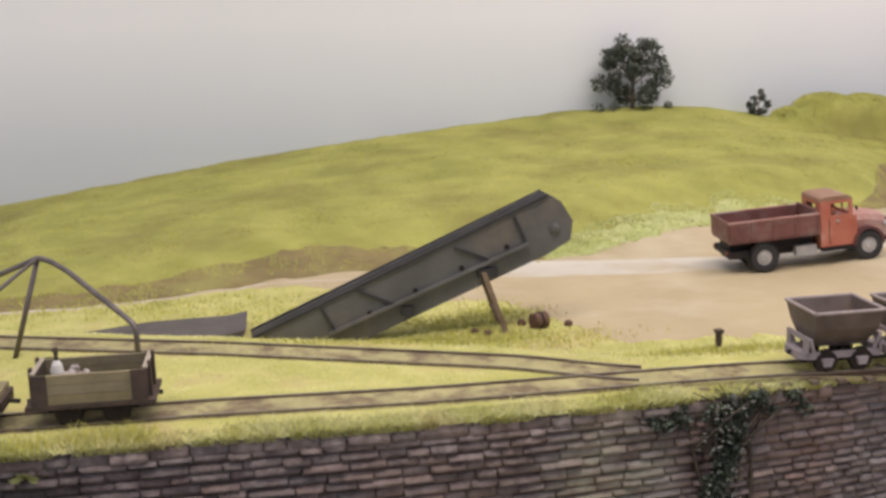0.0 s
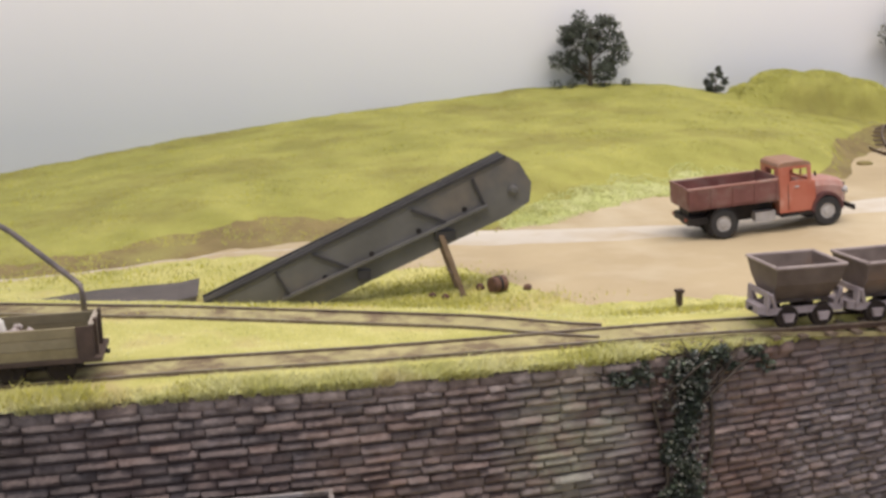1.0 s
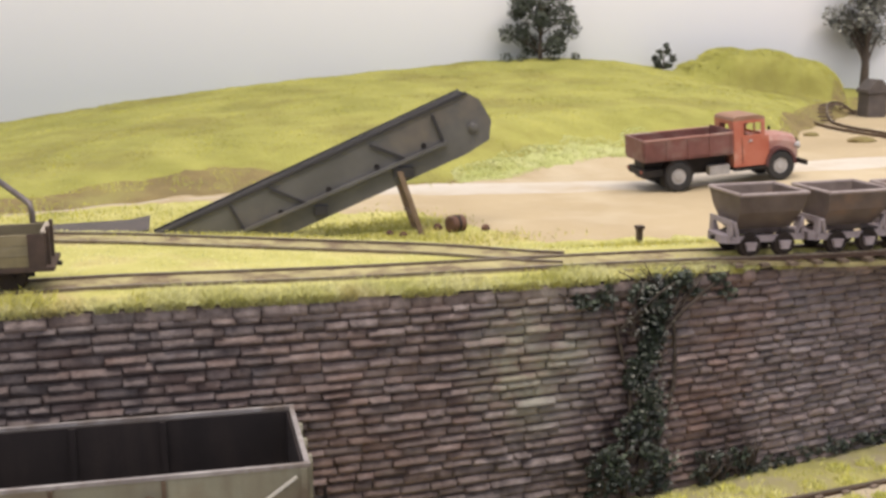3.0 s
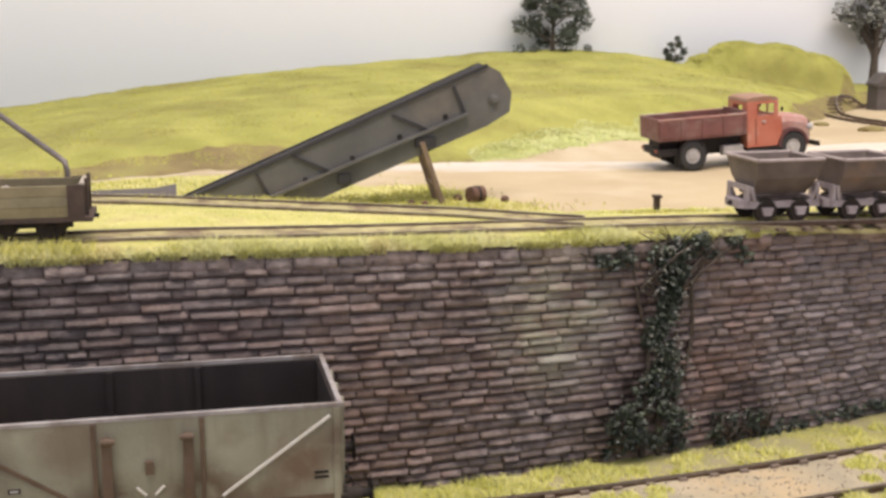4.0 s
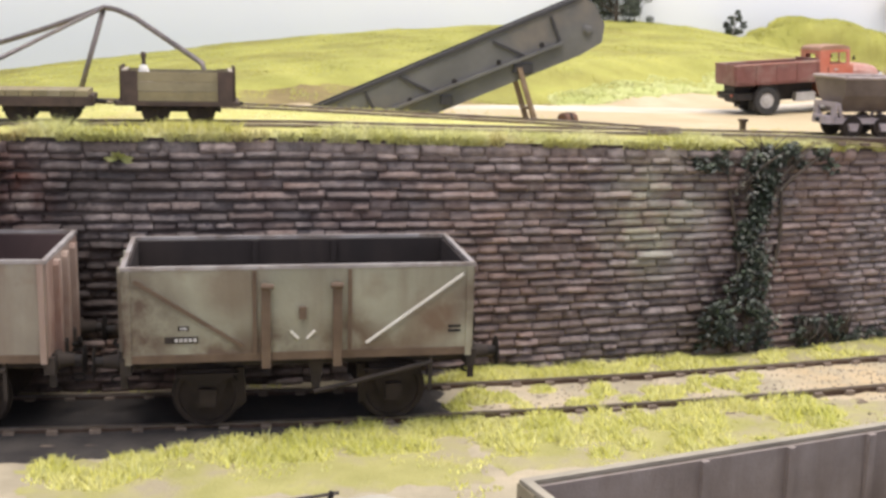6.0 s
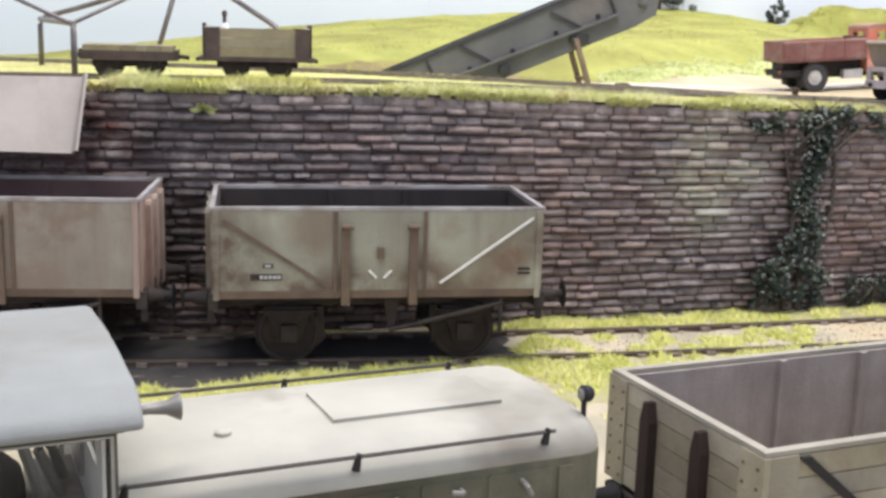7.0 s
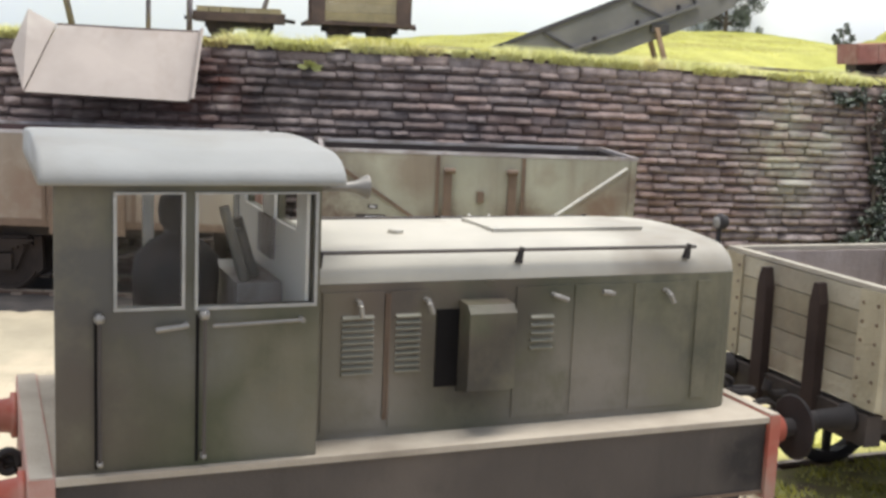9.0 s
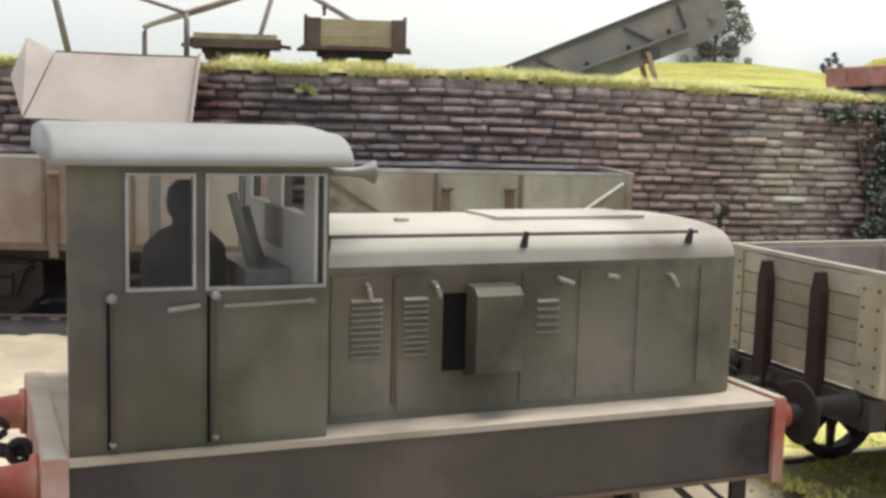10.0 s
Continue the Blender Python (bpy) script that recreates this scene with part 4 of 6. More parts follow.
        for z, q in ((52.2, 1.0), (32.0, 0.6)):
            part("rail_knob", lathe(B(), [(-1.9, 0.3 * q), (-1.6, 0.7 * q), (-1.0, 0.8 * q), (-0.4, 0.6 * q), (0.2, 0.45 * q)], (u, 0, z), "y", 12), M_handle, post, smooth=True)
    bar = part("grab_rail", tube(B(), [(-15.4, -1.1, 50.6), (-2.9, -1.1, 50.9)], 0.28, 8), M_handle, e)
    part("rail_knob", lathe(B(), [(-1.4, 0.4), (0.2, 0.4)], (-2.7, 0, 50.9), "y", 10), M_handle, bar)
    knob(e, -19.0, 50.8, 0.0, 186, 4.2)
    part("door_edge", box(B(), -17.6, -17.2, -0.35, 0.0, 31.0, 52.0), M_shadeblack, e, "dark gap at the door edge")
    part("door_edge", box(B(), -31.2, -30.8, -0.3, 0.0, 31.0, 52.0), M_shadeblack, e, "dark gap at the door edge")
    # roof: a shallow barrel with rounded eaves
    prof = [(-2.3, 70.2)]
    for k in range(9):
        a = radians(180 - 9.5 * k)
        prof.append((7.4 + 10.0 * math.cos(a), 70.5 + 4.3 * math.sin(a)))
    for k in range(9):
        v = 9.5 + 31.0 * k / 8
        prof.append((v, 74.8 + 0.7 * (1 - ((v - 25) / 15.5) ** 2)))
    prof += [(50 - v, z) for v, z in prof[9:0:-1]] + [(52.3, 70.2)]
    bm = B()
    rings = []
    for u, k in ((-38.2, 0.94), (-37.9, 0.975), (-37.4, 1.0), (2.2, 1.0), (2.7, 0.975), (3.0, 0.94)):
        rings.append([bm.verts.new((u, 25 + (v - 25) * (0.6 + 0.4 * k), 70.2 + (z - 70.2) * k)) for v, z in prof])
    for r0, r1 in zip(rings, rings[1:]):
        for k in range(len(prof)):
            j = (k + 1) % len(prof)
            bm.faces.new((r0[k], r0[j], r1[j], r1[k]))
    bm.faces.new(rings[0][::-1]), bm.faces.new(rings[-1])
    part("cab_roof", bm, M_loco_roof, e, "pale grey curved roof", smooth=True)
    horn = part("horn", lathe(B(), [(0, 0.6), (5, 0.65), (7.3, 0.95), (8.9, 1.8), (9.2, 1.9), (8.7, 1.3)], (0.5, 9.0, 68.8), "x", 16), M_handle, e, smooth=True)
    part("horn_bracket", box(B(), 0.3, 2.0, 8.2, 9.8, 66.2, 68.6), M_handle, horn)
    # inside the cab
    part("control_desk", box(B(), -9, -2.0, 14, 36, 32.1, 53.5), M_wagrim, e, bevel=0.8, seg=1)
    for p, q in (((-7.5, 16, 53.5), (-10.8, 16, 65)), ((-5, 20, 53.5), (-8.0, 20, 61)), ((-4, 27, 53.5), (-6.6, 26, 62))):
        part("lever", tube(B(), [p, q], 0.8, 8), M_handle, e)
    part("instrument_panel", box(B(), -2.4, -1.2, 20, 30, 56, 62.5), M_wagrim, e, bevel=0.3, seg=1)
    part("driver_seat", box(B(), -30, -20, 20, 34, 32.1, 43), M_black, e, bevel=1.2)

    # hood: sides and rounded top paled by dust and painted light, rounded nose
    arc = [(6.0 + 7.0 * (1 - math.cos(radians(a))), 54.5 + 5.3 * math.sin(radians(a))) for a in range(0, 91, 9)]
    topline = arc + [(18.0, 60.15), (25.0, 60.3), (32.0, 60.15)] + [(50 - v, z) for v, z in arc[::-1]]
    low = [(6.0, 30.3), (6.0, 54.45), (44.0, 54.45), (44.0, 30.3)]
    bm = prism(B(), low, 0.0, 77.5, "x")
    es = [ed for ed in bm.edges if all(abs(v.co.x - 77.5) < 0.01 for v in ed.verts) and abs(ed.verts[0].co.y - ed.verts[1].co.y) < 0.1]
    bmesh.ops.bevel(bm, geom=es, offset=4.5, segments=5, affect="EDGES", profile=0.5)
    hood = part("engine_hood", bm, M_loco, e)
    # top shell, shrinking towards the nose in plan and height
    bm = B()
    rings = []
    us = [0, 20, 40, 60, 72, 74.0, 75.7, 76.9, 77.4]
    for u in us:
        t = max(0.0, (u - 72) / 5.5)
        pull = 4.5 * (1 - math.sqrt(max(0.0, 1 - t * t)))
        rings.append([bm.verts.new((u, 25 + (v - 25) * (19.0 - pull) / 19.0, 54.5 + (z - 54.5) * (1 - 0.5 * (1 - math.sqrt(max(0.0, 1 - t * t)))))) for v, z in topline])
    for a, b in zip(rings, rings[1:]):
        for k in range(len(topline) - 1):
            bm.faces.new((a[k], a[k + 1], b[k + 1], b[k]))
    bm.faces.new(rings[-1])
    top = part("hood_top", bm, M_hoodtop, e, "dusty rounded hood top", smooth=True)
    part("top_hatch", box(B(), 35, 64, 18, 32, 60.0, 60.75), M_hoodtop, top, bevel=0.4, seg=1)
    for u, v in ((18, 19),):
        part("filler_cap", lathe(B(), [(0, 1.3), (0.6, 1.3), (0.8, 0.9)], (u, v, 60.1), "z", 14), M_hoodtop, top)
    for v, sgn in ((6.3, -1), (43.7, 1)):
        rail = part("hand_rail", tube(B(), [(1.0, v, 59.2), (67.5, v, 59.0)], 0.32, 6), M_valance, top)
        for u in (1.8, 34.9, 66.2):
            part("rail_knob", tube(B(), [(u, v, 59.5), (u - 0.4, v - 0.2 * sgn, 57.0)], 0.45, 8, 0.7), M_black, rail)
    lamp = part("marker_lamp", lathe(B(), [(0, 1.2), (0.4, 1.5), (1.6, 1.3), (2.2, 0.7)], (75.4, 12, 62.3), "x", 18), M_black, e)
    part("lamp_glass", lathe(B(), [(-0.3, 0.6), (0.05, 1.1)], (75.4, 12, 62.3), "x", 18), M_handle, lamp)
    part("lamp_bracket", tube(B(), [(76.0, 12, 56.5), (76.0, 12, 61.2)], 0.45, 6), M_black, lamp)
    # side doors of the hood
    V = 6.0
    for k, (u0, u1) in enumerate(((2.2, 11.9), (13.0, 19.2), (34.2, 43.6), (44.7, 54.8), (55.9, 67.0))):
        d = part("hood_door", box(B(), u0, u1, V - 0.25, V + 0.2, 31.6, 53.2), M_loco, hood, bevel=0.12, seg=1)
        if k < 2:
            louvre(d, u0 + (3.0 if k == 0 else 0.8), u0 + (8.0 if k == 0 else 4.8), 40.2, 49.8, V - 0.2, 10)
        elif k == 2:
            louvre(d, u0 + 2.6, u0 + 6.6, 42.5, 48.8, V - 0.2, 5)
    for u in (12.15, 12.6):
        part("hinge_strip", box(B(), u, u + 0.28, V - 0.5, V + 0.1, 33.0, 52.8), M_strap, hood, "rusty hinge strip")
    part("hood_door", box(B(), 68.2, 71.0, V - 0.4, V + 0.2, 32.6, 53.2), M_loco, hood)
    for u, z, ang in ((7.6, 51.8, -80), (18.6, 51.8, -70), (40.6, 51.8, -20), (51.1, 51.8, 170), (61.6, 51.8, -60)):
        knob(hood, u, z, V - 0.5, ang)
    part("side_box", prism(B(), [(V + 0.2, 36.6), (V - 4.6, 37.8), (V - 4.6, 50.0), (V - 3.4, 51.2), (V + 0.2, 51.5)], 24.4, 32.3, "x"), M_loco, hood, bevel=0.5, seg=2)
    # Black strip added to paint the shade left of the side box.
    part("box_backplate", box(B(), 20.6, 24.4, V - 0.3, V + 0.2, 37.6, 50.0), M_shadeblack, hood, "sooty black plate", bevel=0.3, seg=1)
    return e


engine()
fig = B()
lathe(fig, [(0, 6.2), (5, 6.6), (10, 6.9), (13, 6.4), (15.2, 4.2), (16.2, 2.0), (17.2, 1.9), (18.2, 2.6), (20, 2.9), (22, 2.6), (23.4, 1.2)], (0, 0, 0), "z", 20)
fx, fy = from_loco(-16.2, 27.0)
tagged(part("driver_figurine", fig, M_fig, smooth=True, m=P(fx, fy, 43.0, 0, 0, 10)), "plain dark toy figure on the cab seat", "figurine")


# ---- wooden open wagon coupled to the engine ----
M_rimwood = material("worn_rim", (0.25, 0.22, 0.165), (0.36, 0.318, 0.245), 70, 0.75, bump=0.2)
M_endpost = material("sooty_brown_post", (0.03, 0.02, 0.016), (0.052, 0.036, 0.028), 120, 0.85, bump=0.2, spec=0.15)
M_openin = material("grey_brown_boards", (0.235, 0.195, 0.172), (0.35, 0.295, 0.262), 60, 0.85, bump=0.3, streak=(70, 0.5, (0.12, 0.085, 0.06)))


def plank_wagon(m):
    w = thing("open_wagon", "grey weathered wooden open wagon with black end posts", "wagon", m)
    L, W, ZB, ZT = 112.0, 24.4, 27.5, 50.7
    n = 5
    h = (ZT - 1.0 - ZB) / n
    for k in range(n):
        z0, z1 = ZB + k * h + 0.12, ZB + (k + 1) * h - 0.12
        for s in (-1, 1):
            part("plank", box(B(), 0.8, L - 0.8, s * W - 0.9, s * W + 0.9, z0, z1), M_wood, w, bevel=0.2, seg=1)
        for x in (0.0, L):
            part("plank", box(B(), x - 0.9, x + 0.9, -W + 1.0, W - 1.0, z0, z1), M_wood, w, bevel=0.2, seg=1)
    for s in (-1, 1):
        part("side_top_rim", box(B(), -1.0, L + 1.0, s * W - 0.95, s * W + 0.95, ZT - 0.9, ZT), M_rimwood, w, bevel=0.25, seg=1)
        part("side_lining", box(B(), 1.2, L - 1.2, s * (W - 1.5) - 0.4, s * (W - 1.5) + 0.4, ZB, ZT - 1.0), M_openin, w)
        for x in (40.7, 63.2, 85.7):
            part("inside_rib", box(B(), x - 0.9, x + 0.9, s * (W - 2.4) - 0.6, s * (W - 2.4) + 0.6, ZB, ZT - 1.0), M_openin, w)
            part("side_strap", box(B(), x - 1.1, x + 1.1, s * (W + 1.2) - 0.5, s * (W + 1.2) + 0.5, ZB - 3, ZT - 1.0), M_black, w)
        dx = 26.0
        part("side_brace", prism(B(), [(6.0, ZT - 1.5), (8.4, ZT - 1.5), (8.4 + dx, ZB), (6.0 + dx, ZB)], min(s * (W + 0.9), s * (W + 1.6)), max(s * (W + 0.9), s * (W + 1.6))), M_black, w)
        for x in (0, L):
            e = 1 if x else -1
            pl = part("corner_plate", box(B(), min(x, x - e * 6.0), max(x, x - e * 6.0), s * (W + 0.9), s * (W + 1.35), ZB, ZT - 1.0) if s > 0 else box(B(), min(x, x - e * 6.0), max(x, x - e * 6.0), s * (W + 1.35), s * (W + 0.9), ZB, ZT - 1.0), M_wood, w)
            ep = part("corner_plate", box(B(), x + min(0, e * 1.35), x + max(0, e * 1.35), min(s * (W - 5.5), s * (W + 1.3)), max(s * (W - 5.5), s * (W + 1.3)), ZB, ZT - 1.0), M_wood, w)
            for k in range(6):
                z = ZB + 1.8 + k * 3.6
                part("rivet", lathe(B(), [(0, 0.36), (e * 0.3, 0.28)], (x + e * 1.35, s * (W - 4.4), z), "x", 8), M_strap, ep)
                part("rivet", lathe(B(), [(0, 0.36), (e * 0.3, 0.28)], (x + e * 1.35, s * (W - 0.4), z), "x", 8), M_strap, ep)
        part("solebar", box(B(), 0, L, s * 17 - 1.4, s * 17 + 1.4, 20.5, 26.4), M_under, w, bevel=0.3, seg=1)
        for x0 in (24.0, 88.0):
            gb = B()
            for q in (-1, 1):
                prism(gb, [(x0 + q * 9, 20.5), (x0 + q * 6.6, 20.5), (x0 + q * 2.4, 8), (x0 + q * 3.8, 8)][::q], s * 20.2 - 0.4, s * 20.2 + 0.4)
                prism(gb, [(x0 + q * 4.2, 20.5), (x0 + q * 2.8, 20.5), (x0 + q * 2.4, 8), (x0 + q * 3.4, 8)][::q], s * 20.2 - 0.4, s * 20.2 + 0.4)
            g = part("axle_guard", gb, M_black, w)
            part("axle_box", box(B(), x0 - 2.6, x0 + 2.6, s * 21.6 - 1.4, s * 21.6 + 1.4, 10.5, 16.5), M_black, g, bevel=0.5)
            spring = B()
            for k in range(4):
                hh = 10 - 2.2 * k
                box(spring, x0 - hh, x0 + hh, s * 21.6 - 0.9, s * 21.6 + 0.9, 18.4 - k, 19.2 - k)
            part("leaf_spring", spring, M_black, g)
            spoked_wheel(w, x0, s * 16.8, 10.9, s, 8, M_black, up=NEAR_UP)
        part("brake_lever", tube(B(), [(52, s * 24, 13), (92, s * 25.5, 20)], 0.9, 6), M_black, w)
        if s < 0:
            pan = part("number_panel", box(B(), 13.5, 27.0, -W - 1.15, -W - 0.95, 30.5, 34.0), M_black, w)
            for k in range(5):
                part("number_bar", box(B(), 14.4 + k * 2.4, 15.9 + k * 2.4, -W - 1.3, -W - 1.15, 31.2, 33.3), M_white, pan)
    for x, e in ((0.0, -1), (L, 1)):
        part("end_top_rim", box(B(), x - 0.95, x + 0.95, -W + 1.0, W - 1.0, ZT - 0.9, ZT), M_rimwood, w, bevel=0.25, seg=1)
        part("end_lining", box(B(), x - e * 1.5 - 0.4, x - e * 1.5 + 0.4, -W + 2.2, W - 2.2, ZB, ZT - 1.0), M_openin, w)
        for y0 in (-8.0, 9.3):
            part("end_post", prism(B(), [(y0 - 1.9, 20.5), (y0 + 1.9, 20.5), (y0 + 1.6, ZT - 6), (y0 + 0.6, ZT - 2.0), (y0 - 0.6, ZT - 2.0), (y0 - 1.6, ZT - 6)], x + e * 0.9, x + e * 3.0, "x"), M_endpost, w, "sooty tapered end post", bevel=0.3, seg=1)
        part("headstock", box(B(), x - 1.8, x + 1.8, -W, W, 20.5, 26.4), M_under, w, bevel=0.3, seg=1)
        for s in (-1, 1):
            buffer(w, x + e * 1.8, s * 19.6, 25.0, e, 13.0, 4.3, M_black, M_black)
        hk = part("coupling_hook", tube(B(), [(x + e * 1.8, 0, 24), (x + e * 5, 0, 24), (x + e * 6.6, 0, 25.4), (x + e * 6, 0, 27)], 1.0, 8), M_black, w)
        chain(hk, [(x + e * 5.6, 0, 22 - 4.2 * k) for k in range(2)], 2.3, 0.5)
    for x0 in (24.0, 88.0):
        part("axle", tube(B(), [(x0, -21, 10.9 + NEAR_UP), (x0, 21, 10.9 + NEAR_UP)], 1.3, 10), M_wheel, w)
    part("wagon_floor", box(B(), 1.2, L - 1.2, -W + 2.4, W - 2.4, 24.8, 26.4), M_wood, w)
    return w


px0, py0 = from_loco(109.4, 29.2)
plank_wagon(P(px0, py0, 0, 0, 0, 12.7))


# ---- loading chute and pipe frame at the wall's edge ----
ch = thing("loading_chute", "bent pinkish sheet-metal chute over the mineral wagon", "chute", P(0, 0, 0))


def plate_of(name, pts, thick, mat, parent):
    """A thin folded plate through corner points, thickened along its normal."""
    a, b, c = (Vector(p) for p in pts[:3])
    nrm = (b - a).cross(c - a).normalized() * thick
    bm = B()
    lo, hi = [bm.verts.new(Vector(p)) for p in pts], [bm.verts.new(Vector(p) + nrm) for p in pts]
    bm.faces.new(lo), bm.faces.new(hi[::-1])
    for i in range(len(pts)):
        j = (i + 1) % len(pts)
        bm.faces.new((lo[i], hi[i], hi[j], lo[j]))
    return part(name, bm, mat, parent)


plate_of("slide_plate", [(-160.3, 31, 96.9), (-105.9, 31, 96.4), (-108.5, 13, 70.0), (-168.5, 12, 71.5)], 0.9, M_chute, ch)
plate_of("left_cheek", [(-160.5, 31, 96.9), (-171, 32, 102.2), (-176.0, 26, 87.0), (-169.0, 12, 71.5)], 0.9, M_chute, ch)
plate_of("right_cheek", [(-105.7, 31, 96.4), (-108.2, 13, 70.0), (-106.4, 10.6, 71.2), (-104.2, 28, 98.0)], 0.9, M_chute, ch)
part("rolled_lip", tube(B(), [(-160.3, 31.6, 97.0), (-132, 31.4, 96.6), (-106, 31.6, 96.5)], 0.6, 8), M_darkwood, ch)
part("chute_bearer", box(B(), -158, -108, 33.5, 44, 93.2, 95.4), M_darkwood, ch, bevel=0.4, seg=1)

pf = thing("pipe_frame", "bent steel pipe frame standing over the narrow-gauge track", "frame", P(0, 0, 0))
arch = [(-141, 158, 92), (-141, 158, 113), (-139.5, 158, 116)]
for k in range(9):
    s = k / 8
    arch.append((-138 + 61.5 * s, 158 - 3 * s, 117 + 21.2 * s - 1.0 * math.sin(math.pi * s)))
for k in range(1, 4):
    s = k / 4
    arch.append((-76.5 + 10 * s, 155 - 8 * s, 138.2 - 2.2 * s * s))
arch += [(-62, 143, 134), (-36, 120, 117.5), (-33, 117, 115.5), (-32.2, 116, 112), (-32, 115.5, 92)]
part("arch_pipe", tube(B(), arch, 1.25, 10), M_pipe, pf, smooth=True)
part("prop_pipe", tube(B(), [(-76.5, 155, 138), (-91, 153, 90)], 1.2, 8), M_pipe, pf, smooth=True)
part("end_pipe", tube(B(), [(-141, 158, 115.6), (-114, 60, 115.6), (-112, 51, 115), (-111.5, 48, 112), (-111.5, 47.5, 92)], 1.2, 10), M_pipe, pf, smooth=True)
part("tie_pipe", tube(B(), [(-112.5, 53, 115.6), (-76.5, 154, 138.2)], 0.9, 8), M_pipe, pf, smooth=True)
part("tall_post", tube(B(), [(-172, 139, 90), (-186, 142, 150)], 1.6, 8), M_pipe, pf, smooth=True)
part("tie_pipe", tube(B(), [(-112.5, 50, 115.4), (-183, 141, 140)], 0.9, 8), M_pipe, pf, smooth=True)


# ---- narrow-gauge stock ----
def ng_wheels(w, xs, gauge, r, mat=M_wheel):
    for x in xs:
        part("axle", tube(B(), [(x, -gauge / 2 - 1, r), (x, gauge / 2 + 1, r)], 0.9, 8), mat, w)
        for s in (-1, 1):
            part("wheel", lathe(B(), [(s * (gauge / 2 - 0.7), r + 0.7), (s * (gauge / 2 - 0.2), r + 0.7), (s * (gauge / 2 - 0.1), r), (s * (gauge / 2 + 1.2), r), (s * (gauge / 2 + 1.2), r - 0.9), (s * (gauge / 2 + 0.7), 1.2), (s * (gauge / 2 + 1.5), 1.1)], (x, 0, r), "y", 24), mat, w)


def heading(line_y, x):
    return math.degrees(math.atan2(line_y(x + 6) - line_y(x - 6), 12))


def box_wagon(m):
    w = thing("narrow_gauge_wagon", "small ochre plank box wagon with dark corner irons", "wagon", m)
    for s in (-1, 1):
        for k in range(3):
            z0 = 8.6 + k * 3.7
            part("plank", box(B(), -19.6, 19.6, s * 11 - 0.7, s * 11 + 0.7, z0, z0 + 3.55), M_boxwag, w, bevel=0.2, seg=1)
        for e in (-1, 1):
            part("corner_iron", box(B(), min(e * 14.8, e * 20.4), max(e * 14.8, e * 20.4), min(s * 11.7, s * 12.2), max(s * 11.7, s * 12.2), 8.4, 19.9), M_darkwood, w)
    for e in (-1, 1):
        for k in range(3):
            z0 = 8.6 + k * 3.7
            part("plank", box(B(), e * 19.8 - 0.6, e * 19.8 + 0.6, -10.2, 10.2, z0, z0 + 3.55), M_darkwood, w, bevel=0.2, seg=1)
        part("end_post", box(B(), min(e * 20.4, e * 21.6), max(e * 20.4, e * 21.6), -8, -5.5, 6.5, 21.5), M_darkwood, w)
        part("end_post", box(B(), min(e * 20.4, e * 21.6), max(e * 20.4, e * 21.6), 5.5, 8, 6.5, 21.5), M_darkwood, w)
        part("coupler", tube(B(), [(e * 20.5, 0, 7.4), (e * 24.5, 0, 7.0)], 0.9, 6), M_black, w)
    part("wagon_floor", box(B(), -23.0, 23.0, -12.4, 12.4, 6.9, 8.4), M_darkwood, w, bevel=0.2, seg=1)
    for e in (-1, 1):
        part("end_cap", box(B(), e * 19.8 - 0.9, e * 19.8 + 0.9, -10.2, 10.2, 19.72, 20.3), M_rimdust, w, "pale dusty top edge", bevel=0.15, seg=1)
    for s in (-1, 1):
        part("side_frame", box(B(), -16, 16, s * 7.2 - 0.7, s * 7.2 + 0.7, 4.4, 7.0), M_black, w)
    ng_wheels(w, (-8.5, 8.5), 16.5, 4.6)
    return w


def flat_wagon(m):
    w = thing("narrow_gauge_flat_wagon", "low flat wagon with a worn plank deck", "wagon", m)
    for k in range(7):
        part("plank", box(B(), -17.2 + k * 4.92, -12.5 + k * 4.92, -11, 11, 10.0, 12.2), M_boxwag, w, bevel=0.2, seg=1)
    for s in (-1, 1):
        part("side_rail", box(B(), -18, 18, s * 10.5 - 0.8, s * 10.5 + 0.8, 6.4, 9.9), M_darkwood, w, bevel=0.2, seg=1)
        part("side_frame", box(B(), -14, 14, s * 7.2 - 0.7, s * 7.2 + 0.7, 3.9, 6.4), M_black, w)
    for e in (-1, 1):
        part("end_beam", box(B(), e * 18 - 0.8, e * 18 + 0.8, -9.6, 9.6, 6.4, 10.4), M_darkwood, w)
        part("coupler", tube(B(), [(e * 18.5, 0, 8), (e * 23, 0, 7.4)], 0.9, 6), M_black, w)
    ng_wheels(w, (-8, 8), 16.5, 4.6)
    return w


box_wagon(P(-42, ng_front(-42), ng_z(-42), 0, 0, heading(ng_front, -42)))
flat_wagon(P(-92, ng_front(-92), ng_z(-92), 0, 0, heading(ng_front, -92)))
heap = B()
rnd = random.Random(17)
for _ in range(34):
    x, y = rnd.uniform(-16, 2), rnd.uniform(-8.5, 8.5)
    bmesh.ops.create_icosphere(heap, subdivisions=1, radius=rnd.uniform(1.2, 2.4), matrix=Matrix.Translation((x, y, 14.0 + rnd.uniform(-2.5, 3.2) - 0.10 * max(0.0, x + 8))))
for v in heap.verts:
    v.co += 0.5 * noise.noise_vector(v.co * 0.6)
tagged(part("rubble_load", heap, M_rubble, m=P(-42, ng_front(-42), ng_z(-42), 0, 0, heading(ng_front, -42))), "heap of pale pinkish stone rubble in the box wagon", "rubble")
bt = thing("can", "small pale can with a dark spout in the box wagon", "can", P(-55, ng_front(-42) + 1, ng_z(-42) + 8.5))
part("can_body", lathe(B(), [(0, 2.4), (9.0, 2.4), (11.6, 1.9), (13.2, 1.0)], (0, 0, 0), "z", 16), M_white, bt, smooth=False)
